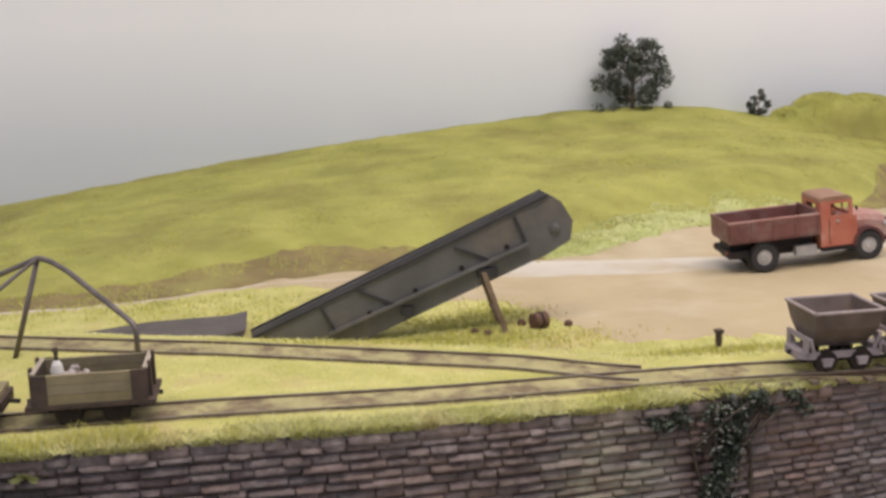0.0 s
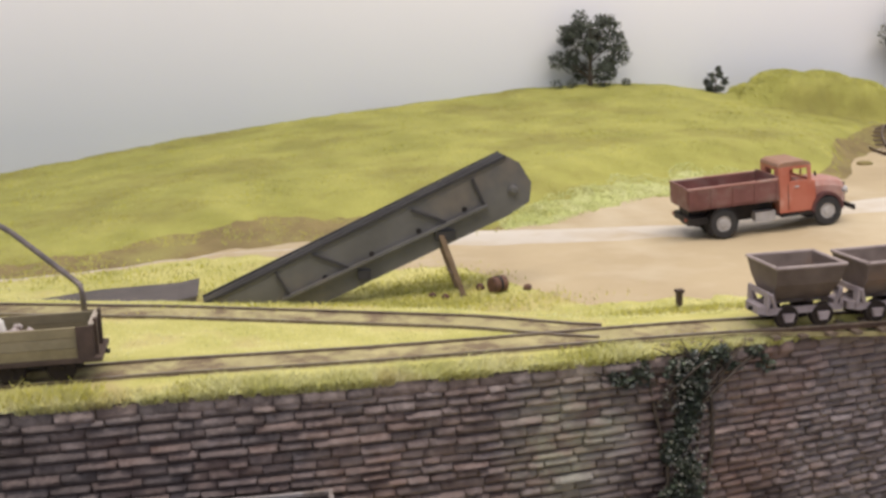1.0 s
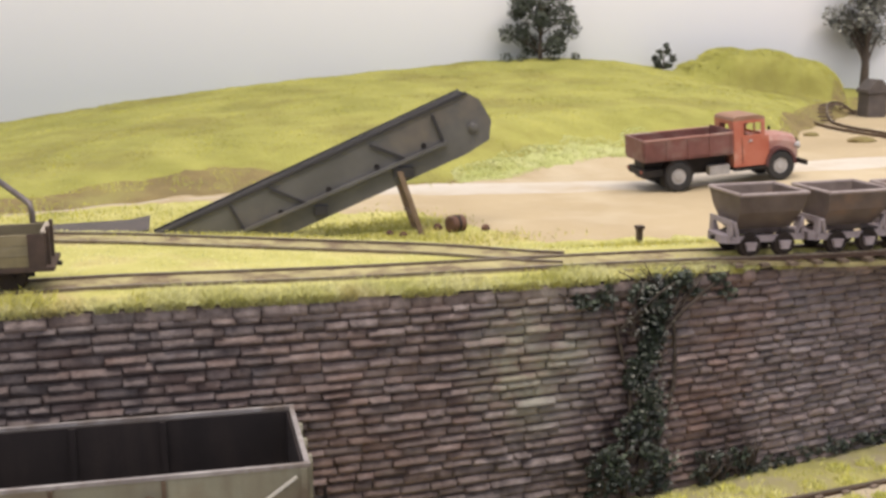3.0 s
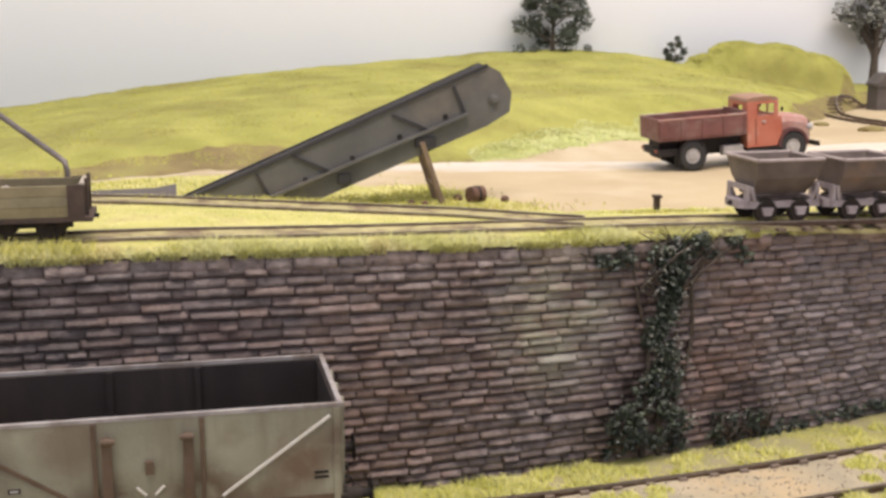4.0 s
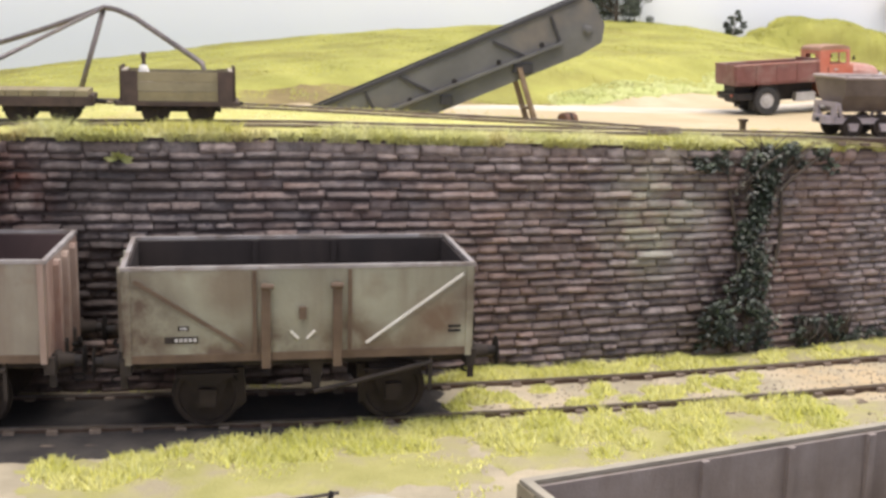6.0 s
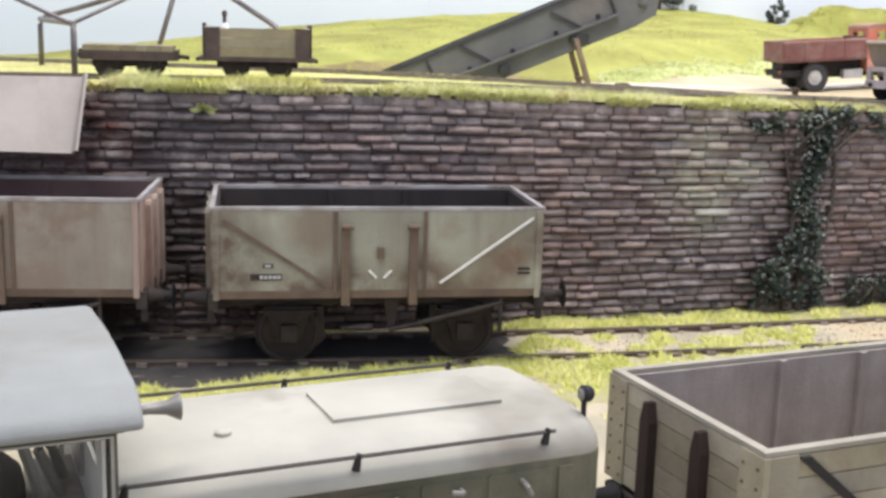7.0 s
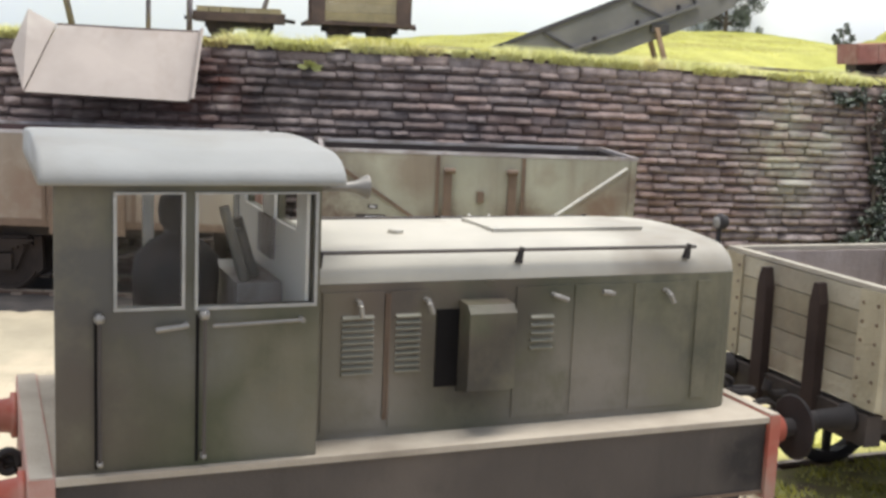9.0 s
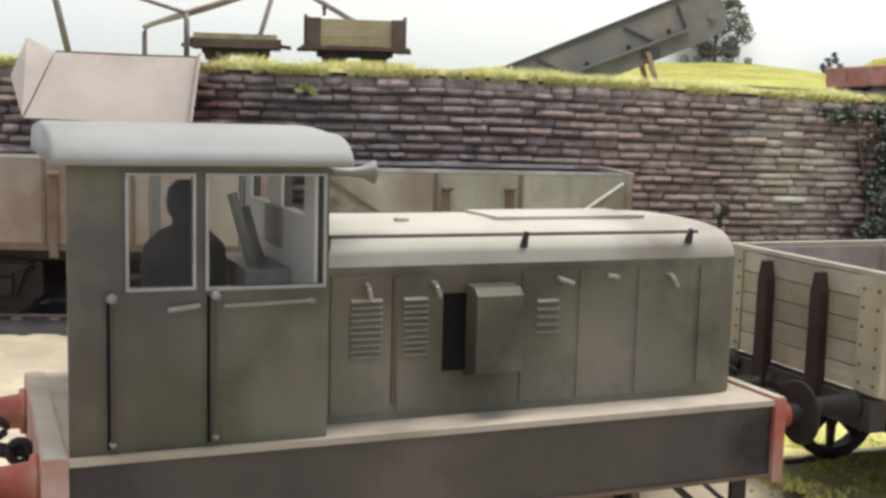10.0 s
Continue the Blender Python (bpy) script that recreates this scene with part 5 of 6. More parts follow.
part("can_spout", lathe(B(), [(13.0, 0.8), (15.5, 0.7), (16.5, 1.1), (18.0, 0.9)], (0, 0, 0), "z", 12), M_darkwood, bt)


def skip(m, load):
    w = thing("tipper_wagon", "dusty brown V-shaped tipper wagon on the narrow-gauge rails", "wagon", m, group="tipper train")
    # tub: open V trough with thickness
    top, mid, bot = 13.5, 11.0, 4.5
    prof_o = [(-top, 25.0), (-mid, 17.5), (-bot, 10.2), (bot, 10.2), (mid, 17.5), (top, 25.0)]
    prof_i = [(top - 1.0, 25.0), (mid - 0.8, 17.9), (bot - 0.4, 11.2), (-bot + 0.4, 11.2), (-mid + 0.8, 17.9), (-top + 1.0, 25.0)]
    bm = B()
    n = 6

    def xx(z, e):
        return e * (11.6 + 2.2 * (z - 10.2) / 14.8)

    ring = []
    for e in (-1, 1):
        ring.append([bm.verts.new((xx(z, e), y, z)) for y, z in prof_o])
        ring.append([bm.verts.new((xx(z, e) - e * 0.9, y, z)) for y, z in prof_i[::-1]])
    (ol, il, orr, ir) = ring
    for k in range(n - 1):
        bm.faces.new((ol[k], ol[k + 1], orr[k + 1], orr[k]))
        bm.faces.new((il[k], ir[k], ir[k + 1], il[k + 1]))
    bm.faces.new(ol[::-1]), bm.faces.new(orr), bm.faces.new(il), bm.faces.new(ir[::-1])
    for a, b in ((ol, il), (orr, ir)):
        bm.faces.new((a[0], a[-1], b[-1], b[0]))
    for k in (0, n - 1):
        bm.faces.new((ol[k], orr[k], ir[k], il[k]))
    tub = part("tub", bm, M_skip, w)
    for s in (-1, 1):
        part("tub_rim", tube(B(), [(-13.8, s * 13.3, 25.0), (13.8, s * 13.3, 25.0)], 0.75, 8), M_skiprim, tub)
    for e in (-1, 1):
        part("tub_rim", tube(B(), [(e * 13.8, -13.3, 25.0), (e * 13.8, 13.3, 25.0)], 0.75, 8), M_skiprim, tub)
        fr = part("cradle", holed(B(), -9, 9, 6.8, 14.5, [(-5.5, 5.5, 8.6, 12.4)], e * 14.6 - 0.5, e * 14.6 + 0.5, "x"), M_skipframe, w)
        part("end_beam", prism(B(), [(e * 14.8, -8), (e * 17.4, -5.5), (e * 17.4, 5.5), (e * 14.8, 8)][::e], 5.2, 8.4, "z"), M_skipframe, w, bevel=0.4, seg=1)
        part("coupler", tube(B(), [(e * 17.2, 0, 6.8), (e * 18.6, 0, 6.6)], 1.0, 6), M_black, w)
    for s in (-1, 1):
        part("side_frame", box(B(), -15.4, 15.4, s * 8.2 - 0.8, s * 8.2 + 0.8, 5.4, 8.0), M_skipframe, w, bevel=0.3, seg=1)
        for x0 in (-7, 7):
            part("axle_box", prism(B(), [(x0 - 2.4, 5.6), (x0 + 2.4, 5.6), (x0 + 1.5, 2.4), (x0 - 1.5, 2.4)], s * 9.6 - 1.0, s * 9.6 + 1.0), M_skipframe, w, bevel=0.3, seg=1)
        part("tip_arm", tube(B(), [(-12, s * 8.6, 8), (-14.0, s * 9.5, 14)], 0.8, 6), M_skipframe, w)
        part("tip_arm", tube(B(), [(12, s * 8.6, 8), (14.0, s * 9.5, 14)], 0.8, 6), M_skipframe, w)
    ng_wheels(w, (-7, 7), 16.5, 4.3)
    if load:
        heap = B()
        rnd = random.Random(load)
        for _ in range(26):
            x, y = rnd.uniform(-11, 11), rnd.uniform(-7, 7)
            r = rnd.uniform(1.4, 2.6)
            bmesh.ops.create_icosphere(heap, subdivisions=1, radius=r, matrix=Matrix.Translation((x, y, 18.2 + rnd.uniform(-0.8, 1.2))))
        part("coal_lump_load", heap, M_coal, w)
    return w


SKX, SKSTEP = 254.0, 39.4
for k in range(3):
    sx = SKX + SKSTEP * k
    skip(P(sx, ng_front(sx), ng_z(sx), 0, 0, heading(ng_front, sx)) @ Matrix.Diagonal((1.09, 1.0, 1.03, 1)), k + 1)


def small_engine(m):
    w = thing("narrow_gauge_engine", "small blue and red narrow-gauge engine behind the tippers", "locomotive", m)
    part("frame", box(B(), -24, 24, -11, 11, 5, 12), M_red, w, "red frame", bevel=0.5, seg=1)
    part("bonnet", box(B(), -23, 4, -8.5, 8.5, 12, 26), M_blue, w, bevel=2.0, seg=3)
    cabp = part("cab", holed(B(), 4, 23, 12, 36, [(8, 19, 22, 33)], -10, -9), M_blue, w)
    part("cab_wall", holed(B(), 4, 23, 12, 36, [(8, 19, 22, 33)], 9, 10), M_blue, cabp)
    for x in (4, 22):
        part("cab_wall", holed(B(), -9, 9, 12, 36, [(-6, 6, 27, 33)], x, x + 1, "x"), M_blue, cabp)
    part("cab_roof", box(B(), 2, 25, -11.5, 11.5, 36, 37.5), M_blue, cabp, bevel=0.6)
    ng_wheels(w, (-10, 10), 16.5, 5.5)
    return w


sx = SKX + SKSTEP * 3 + 8
small_engine(P(sx, ng_front(sx), ng_z(sx), 0, 0, heading(ng_front, sx)))


# ---- inclined conveyor ----
def conveyor():
    c = thing("conveyor", "grey steel inclined belt conveyor propped on rusty legs", "conveyor", P(0, 186, 0))
    D = 14.0
    top0, top1 = (12.0, 86.6), (159.7, 149.6)
    body = [(12.0, 86.0), (159.7, 149.6), (166.5, 146.0), (172.5, 136.0), (171.5, 126.5), (160.0, 119.8), (74.0, 84.8), (60, 79.0), (14.0, 79.0)]
    for y0, y1, nm in ((0, 1.2, "side_plate"), (D - 1.2, D, "side_plate")):
        sp = part(nm, prism(B(), body, y0, y1), M_conv, c, bevel=0.25, seg=1)
    part("belt", prism(B(), [(20, 87.0), (160.0, 147.2), (166, 142.5), (168.5, 136), (166.5, 128.5), (158.0, 124.0), (74, 89.0)], 1.4, D - 1.4), M_convdark, c)
    d = Vector((0.9198, 0, 0.3924))

    def angle_bar(p, q, y0, y1, w, mat, nm, parent):
        dx, dz = q[0] - p[0], q[1] - p[1]
        L = math.hypot(dx, dz)
        nx, nz = -dz / L * w / 2, dx / L * w / 2
        return part(nm, prism(B(), [(p[0] - nx, p[1] - nz), (q[0] - nx, q[1] - nz), (q[0] + nx, q[1] + nz), (p[0] + nx, p[1] + nz)], y0, y1), mat, parent, bevel=0.2, seg=1)

    for s in (0, 1):
        fy = (lambda a, b: (-b, -a)) if s == 0 else (lambda a, b: (D + a, D + b))
        angle_bar(top0, (159.7, 149.4), *fy(0.1, 1.0), 1.5, M_convdark, "top_edge", c)
        fl = angle_bar((50.0, 86.6), (150.0, 126.0), *fy(0.0, 3.0), 1.3, M_conv, "flange", c)
        for p, q in (((47.0, 99.5), (52.8, 88.4)), ((64.5, 107.4), (82.5, 99.2)), ((112.8, 125.8), (129.5, 118.9)), ((143.0, 139.2), (148.3, 127.0))):
            angle_bar(p, q, *fy(0.0, 1.3), 1.3, M_convdark, "stiffener", c)
        for x, z in ((70.3, 95.5), (93.1, 105.5), (116.3, 115.3), (139.0, 124.6)):
            part("bearing_hole", lathe(B(), [(0, 1.35), (0.35, 1.35), (0.4, 1.1)] if s else [(0, 1.35), (-0.35, 1.35), (-0.4, 1.1)], (x, D if s else 0, z), "y", 14), M_black, c)
        bolt = part("head_bearing", lathe(B(), [(0, 2.6), (-1.2, 2.6), (-1.3, 1.9), (-2.2, 1.6), (-2.3, 0.8)] if s == 0 else [(0, 2.6), (1.2, 2.6), (2.2, 1.6)], (163.3, D if s else 0, 132.8), "y", 16), M_conv, c)
        part("lower_box", box(B(), 124.0, 134.0, min(fy(0.0, 2.2)), max(fy(0.0, 2.2)), 110.2, 114.8), M_convdark, c)
        part("lower_box", box(B(), 86.0, 92.0, min(fy(0.0, 2.2)), max(fy(0.0, 2.2)), 93.6, 98.0), M_convdark, c)
        leg = prism(B(), [(125.6, 113.0), (128.2, 113.0), (139.2, 80.8), (136.8, 80.0)], *(fy(0.2, 2.8)))
        lg = part("prop_leg", leg, M_leg, c, "rusty prop leg", bevel=0.3, seg=1)
        part("leg_foot", box(B(), 134.0, 142.5, min(fy(-0.6, 3.6)), max(fy(-0.6, 3.6)), 79.6, 81.6), M_leg, lg, bevel=0.3, seg=1)
    part("cross_tie", tube(B(), [(133, -1.5, 92), (133, D + 1.5, 92)], 0.9, 8), M_leg, c)
    for x, z in ((70.3, 95.5), (93.1, 105.5), (116.3, 115.3), (139.0, 124.6), (163.3, 132.8)):
        part("roller", tube(B(), [(x, 1.3, z), (x, D - 1.3, z)], 2.6, 10), M_convdark, c)
    return c


conveyor()
rb = thing("roller_drum", "rusty iron drum lying beside the conveyor", "drum", P(155.5, 188.5, hz(155.5, 188.5) + 4.0, 0, 0, 25) @ Matrix.Scale(1.25, 4))
part("drum_body", lathe(B(), [(-3.4, 2.4), (-3.0, 3.3), (3.0, 3.3), (3.4, 2.4)], (0, 0, 0), "x", 18), M_rust, rb)
part("drum_band", lathe(B(), [(-0.6, 3.5), (0.6, 3.5)], (0, 0, 0), "x", 18), M_black, rb)
rnd = random.Random(5)
for gx, gy in ((122, 186), (128, 182), (171, 190), (148, 196)):
    bm = B()
    bmesh.ops.create_icosphere(bm, subdivisions=2, radius=rnd.uniform(1.4, 2.4))
    for v in bm.verts:
        v.co *= 1 + 0.25 * noise.noise(v.co * 0.8 + Vector((gx, gy, 0)))
    tagged(part("rock", bm, M_rust, m=P(gx, gy, hz(gx, gy) + 0.9)), "small rusty brown lump on the sandy ground", "rock", group="lumps by the conveyor")

# grey ramp slab beside the conveyor's foot
bm = B()
prism(bm, [(-88, 79), (6, 79), (10, 89.0), (0, 87.2), (-40, 86.4), (-78, 82.5)], 194, 232, "y")
tagged(part("loading_ramp", bm, M_slab, bevel=0.8, seg=2), "low grey ramp of boards beside the conveyor foot", "ramp")
pg = thing("marker_post", "short dark wooden post in the grass by the rails", "post", P(226, 128, hz(226, 128)))
part("post_shaft", box(B(), -1.2, 1.2, -1.2, 1.2, -1, 8), M_darkwood, pg, bevel=0.3, seg=1)
part("post_cap", box(B(), -1.8, 1.8, -1.8, 1.8, 8, 9.4), M_darkwood, pg, bevel=0.3, seg=1)


# ---- red lorry ----
def lorry(m):
    t = thing("flatbed_lorry", "red toy lorry with brown drop-side bed on the sandy road", "truck", m)
    # x forward, y left; wheels stand on z = 0; rear axle at x = 0
    part("chassis", box(B(), -24, 96, -9, 9, 8.5, 12), M_black, t, bevel=0.4, seg=1)
    bed = part("bed_floor", box(B(), -27, 43, -19.5, 19.5, 20, 21.6), M_truckbed, t)
    for s in (-1, 1):
        side = part("bed_side", box(B(), -27, 43, s * 19.5 - 0.7, s * 19.5 + 0.7, 21.7, 33.0), M_truckbed, bed, bevel=0.3, seg=1)
        for x in (-26, -9, 8, 25, 42):
            part("bed_post", box(B(), x - 0.8, x + 0.8, min(s * 20.2, s * 20.9), max(s * 20.2, s * 20.9), 20.5, 33.0), M_truckbed, side)
        part("bed_rim", box(B(), -27.4, 43.4, s * 19.5 - 1.0, s * 19.5 + 1.0, 32.9, 33.9), M_bonnet, side, bevel=0.2, seg=1)
    for x in (-27, 43):
        part("bed_end", box(B(), x - 0.7, x + 0.7, -18.8, 18.8, 21.7, 33.9 if x < 0 else 35), M_truckbed, bed, bevel=0.3, seg=1)
    part("bed_bearer", box(B(), -24, 42, -10, 10, 12, 20), M_black, bed)
    # cab and bonnet
    cab = part("cab", prism(B(), [(45.5, 11), (45.5, 29.6), (74, 29.6), (74, 11)], -16.5, 16.5), M_truck, t, bevel=0.9, seg=2)
    for s in (-1, 1):
        part("cab_side", holed(B(), 45.6, 71.0, 29.6, 39.8, [(54.0, 68.0, 30.6, 38.0)], min(s * 15.4, s * 16.4), max(s * 15.4, s * 16.4)), M_truck, cab)
        g = part("side_window", box(B(), 54.0, 68.0, s * 15.9 - 0.1, s * 15.9 + 0.1, 30.6, 38.0), M_glass, cab)
        g.visible_shadow = False
        part("door_seam", box(B(), 52.2, 52.6, min(s * 16.4, s * 16.75), max(s * 16.4, s * 16.75), 13, 29), M_black, cab)
        part("door_handle", box(B(), 57.5, 60.5, min(s * 16.5, s * 17.4), max(s * 16.5, s * 17.4), 26.4, 27.4), M_hub, cab)
        part("mirror", lathe(B(), [(0, 1.6), (0.5, 1.6)], (73.0, s * 18.0, 34.0), "x", 12), M_black, cab)
    part("cab_back", holed(B(), -15.3, 15.3, 29.6, 39.8, [(-8, 8, 31.5, 37.5)], 45.6, 46.6, "x"), M_truck, cab)
    part("windscreen_frame", holed(B(), -15.3, 15.3, 29.6, 39.8, [(-14, -0.6, 30.6, 38.4), (0.6, 14, 30.6, 38.4)], 70.0, 71.0, "x"), M_truck, cab)
    part("cab_roof", prism(B(), [(45.4, 39.8), (46.4, 41.6), (50, 42.6), (66, 42.6), (70.2, 41.4), (71.4, 39.8)], -16.4, 16.4), M_truckroof, cab, "dusty brown roof", bevel=1.4, seg=3)
    bon = B()
    sec = []
    for x, hw, zt in ((74, 13.5, 30.0), (82, 12.6, 30.0), (92, 10.5, 28.6), (99, 9.0, 26.8), (101.5, 7.6, 25.0)):
        sec.append([bon.verts.new((x, y, z)) for y, z in ((-hw, 12), (-hw, zt - 5), (-hw * 0.82, zt - 1.6), (-hw * 0.4, zt), (hw * 0.4, zt), (hw * 0.82, zt - 1.6), (hw, zt - 5), (hw, 12))])
    for a, b in zip(sec, sec[1:]):
        for k in range(8):
            bon.faces.new((a[k], a[(k + 1) % 8], b[(k + 1) % 8], b[k]))
    bon.faces.new(sec[0]), bon.faces.new(sec[-1])
    part("bonnet", bon, M_bonnet, t, "dusty pinkish bonnet", smooth=False)
    part("radiator_grille", box(B(), 101.4, 102.4, -6.5, 6.5, 12.5, 24.0), M_black, t, bevel=0.3, seg=1)
    part("bumper", box(B(), 103.5, 105.0, -17, 17, 8.0, 11.0), M_black, t, bevel=0.5)
    for s in (-1, 1):
        arc = [(83 + 12.6 * math.cos(radians(a)), 9.8 + 11.5 * math.sin(radians(a))) for a in range(0, 181, 15)]
        inner = [(83 + 10.4 * math.cos(radians(a)), 9.8 + 9.8 * math.sin(radians(a))) for a in range(180, -1, -15)]
        part("front_mudguard", prism(B(), arc + inner, min(s * 10.5, s * 18.0), max(s * 10.5, s * 18.0)), M_guard, t, "dark red mudguard", bevel=0.7)
        ra = [(11.6 * math.cos(radians(a)), 9.4 + 11.0 * math.sin(radians(a))) for a in range(0, 181, 15)]
        ri = [(10.2 * math.cos(radians(a)), 9.4 + 9.9 * math.sin(radians(a))) for a in range(180, -1, -15)]
        part("rear_mudguard", prism(B(), ra + ri, min(s * 8.5, s * 19.2), max(s * 8.5, s * 19.2)), M_black, t, "black mudguard")
        part("headlight", lathe(B(), [(0, 1.0), (2.0, 2.3), (3.4, 2.5), (3.7, 2.0)], (97.0, s * 12.5, 20.5), "x", 14), M_hub, t, smooth=True)
        part("running_board", box(B(), 46, 73, min(s * 11, s * 17.5), max(s * 11, s * 17.5), 8.6, 10.2), M_black, t)
        part("fuel_tank", box(B(), 26, 42, min(s * 9, s * 16), max(s * 9, s * 16), 7.5, 13.5), M_hub, t, bevel=1.4)
        part("tail_lamp", lathe(B(), [(0, 1.2), (-0.8, 1.2)], (-27.7, s * 14, 13.8), "x", 10), M_red, t)
        for x, ys in ((0, ((14.5, 19.0), (9.0, 13.5))), (83, ((13.0, 17.6),))):
            for y0, y1 in ys:
                a, b = s * y0, s * y1
                w = part("wheel", lathe(B(), [(a, 5.2), (a, 8.4), (a + (b - a) * 0.2, 9.4), (a + (b - a) * 0.8, 9.4), (b, 8.4), (b, 5.2), (a + (b - a) * 0.8, 4.8)], (x, 0, 9.4), "y", 28), M_tyre, t)
                part("hub", lathe(B(), [(a + (b - a) * 0.5, 5.0), (a + (b - a) * 0.85, 4.8), (a + (b - a) * 0.8, 2.8), (b, 2.4), (b, 0.9)], (x, 0, 9.4), "y", 18), M_hub, w)
        part("rear_mudflap", box(B(), -11.5, -10.7, min(s * 9, s * 19), max(s * 9, s * 19), 3.5, 12), M_black, t)
    for x in (0, 83):
        part("axle", tube(B(), [(x, -14, 9.4), (x, 14, 9.4)], 1.5, 8), M_black, t)
    part("rear_valance", box(B(), -26, -12, -18, 18, 10.5, 14.8), M_black, t)
    part("driver_bench", box(B(), 48, 54, -13, 13, 24, 29.5), M_black, cab)
    return t


LX, LY = 313.0, 288.0
lorry_z = hz(LX, LY)
climb = math.degrees(math.atan2(hz(LX + 64, LY - 4) - lorry_z, 64))
van = lorry(P(LX, LY, lorry_z + 0.2, 0, 0, -4) @ P(0, 0, 0, 0, -climb, 0) @ Matrix.Diagonal((0.93, 0.88, 0.95, 1)))
# the wheelbase is short: draw lengths in, keeping the wheels round
for ob in van.children_recursive:
    front = [v.co.x for v in ob.data.vertices]
    mid = (min(front) + max(front)) / 2
    round_part = ob.name.startswith(("wheel", "hub"))
    for v in ob.data.vertices:
        v.co.x = v.co.x - 0.17 * mid if round_part else v.co.x * 0.83


# ---- trees, ivy and far bits ----
def leaf_cloud(rnd, blobs, count, size, flat=0.6):
    """Many small leaf quads gathered in uneven clumps; returns vertices and faces."""
    verts, faces = [], []
    tot = sum(b[3] ** 2 for b in blobs)
    for cx, cy, cz, r in blobs:
        for _ in range(int(count * r * r / tot)):
            d = Vector((rnd.gauss(0, 1), rnd.gauss(0, 1), rnd.gauss(0, 1))).normalized() * r * rnd.uniform(0.45, 1.05)
            p = Vector((cx, cy, cz)) + Vector((d.x, d.y * flat, d.z))
            a = Vector((rnd.gauss(0, 1), rnd.gauss(0, 1), rnd.gauss(0, 1))).normalized()
            b = a.orthogonal().normalized()
            s = size * rnd.uniform(0.6, 1.4)
            k = len(verts)
            verts += [tuple(p - a * s), tuple(p + b * s * 0.6), tuple(p + a * s), tuple(p - b * s * 0.6)]
            faces.append((k, k + 1, k + 2, k + 3))
    return verts, faces


def tree(label, x, y, height, width, seed, leaves, size, mat=M_leaf, trunk=0.3, lean=0.0, nblob=22, lo=0.18):
    rnd = random.Random(seed)
    z0 = hz(x, y) - 1
    t = thing("tree", label, "tree", P(x, y, z0))
    h = height
    pts = [(lean * h * s * s, 0, h * s * 0.85) for s in (0, 0.15, 0.3, 0.5, 0.75, 1)]
    part("trunk", tube(B(), pts, h * 0.035, 8, h * 0.008), M_bark, t)
    blobs = []
    for k in range(nblob):
        s = rnd.uniform(lo, 1.0)
        a = rnd.uniform(0, 2 * math.pi)
        spread = width / 2 * math.sin(math.pi * (0.22 + 0.66 * s)) * rnd.uniform(0.35, 0.85)
        cx, cy, cz = lean * h * s + spread * math.cos(a), spread * 0.6 * math.sin(a), h * (s * 0.88 + 0.02)
        blobs.append((cx, cy, cz, width * rnd.uniform(0.07, 0.145)))
        s0 = max(0.1, s - 0.25)
        part("limb", tube(B(), [(lean * h * s0, 0, h * s0 * 0.85), ((lean * h * s0 + cx) / 2, cy / 2, (h * s0 * 0.85 + cz) / 2 + 1), (cx, cy, cz)], h * 0.012, 5, h * 0.004), M_bark, t)
    v, f = leaf_cloud(rnd, blobs, leaves, size)
    ob = new("crown", raw_mesh("crown", v, f, mat))
    ob.parent = t
    return t


tree("dark green bushy model tree on the hilltop", 388, 772, 76, 90, 23, 5200, 1.7, nblob=26, lo=0.16)
tree("small dark scrubby tree on the hill", 520, 768, 29, 30, 12, 900, 1.5, nblob=12, lo=0.15)
tree("grey-brown leafy tree beyond the far rails", 756, 772, 150, 110, 13, 3400, 2.4, M_ivy_pale, nblob=26, lo=0.42)
for k, (bx, bw) in enumerate(((352, 7), (424, 5), (368, 6))):
    rnd = random.Random(40 + k)
    v, f = leaf_cloud(rnd, [(0, 0, bw * 0.5, bw)], 90, 1.4)
    b = thing("bush", "low dark tuft of scrub on the hill crest", "bush", P(bx, 768, hz(bx, 768)), group="scrub tufts")
    ob = new("foliage", raw_mesh("foliage", v, f, M_leaf))
    ob.parent = b

hut = thing("stone_pillar", "grey-brown stone gate pillar beside the far rails", "pillar", P(690, 655, hz(690, 655) - 1))
part("pillar_shaft", box(B(), -10, 10, -9, 9, 0, 24), M_slab, hut, bevel=0.8)
part("pillar_cap", prism(B(), [(-11.5, 24), (11.5, 24), (11.5, 27), (3, 37), (-2, 37), (-11.5, 27)], -10.5, 10.5), M_slab, hut, bevel=0.8)
for k, (rx, ry, rr) in enumerate(((560, 470, 8), (592, 448, 6), (620, 440, 7), (545, 520, 5))):
    bm = B()
    bmesh.ops.create_icosphere(bm, subdivisions=2, radius=rr)
    for v in bm.verts:
        v.co = Vector((v.co.x * 1.5, v.co.y, v.co.z * 0.45)) * (1 + 0.3 * noise.noise(v.co * 0.3 + Vector((k * 9, 0, 0))))
    tagged(part("rock", bm, M_earth, m=P(rx, ry, hz(rx, ry) + 0.8)), "flat brown rock on the far sandy ground", "rock", group="far rocks")


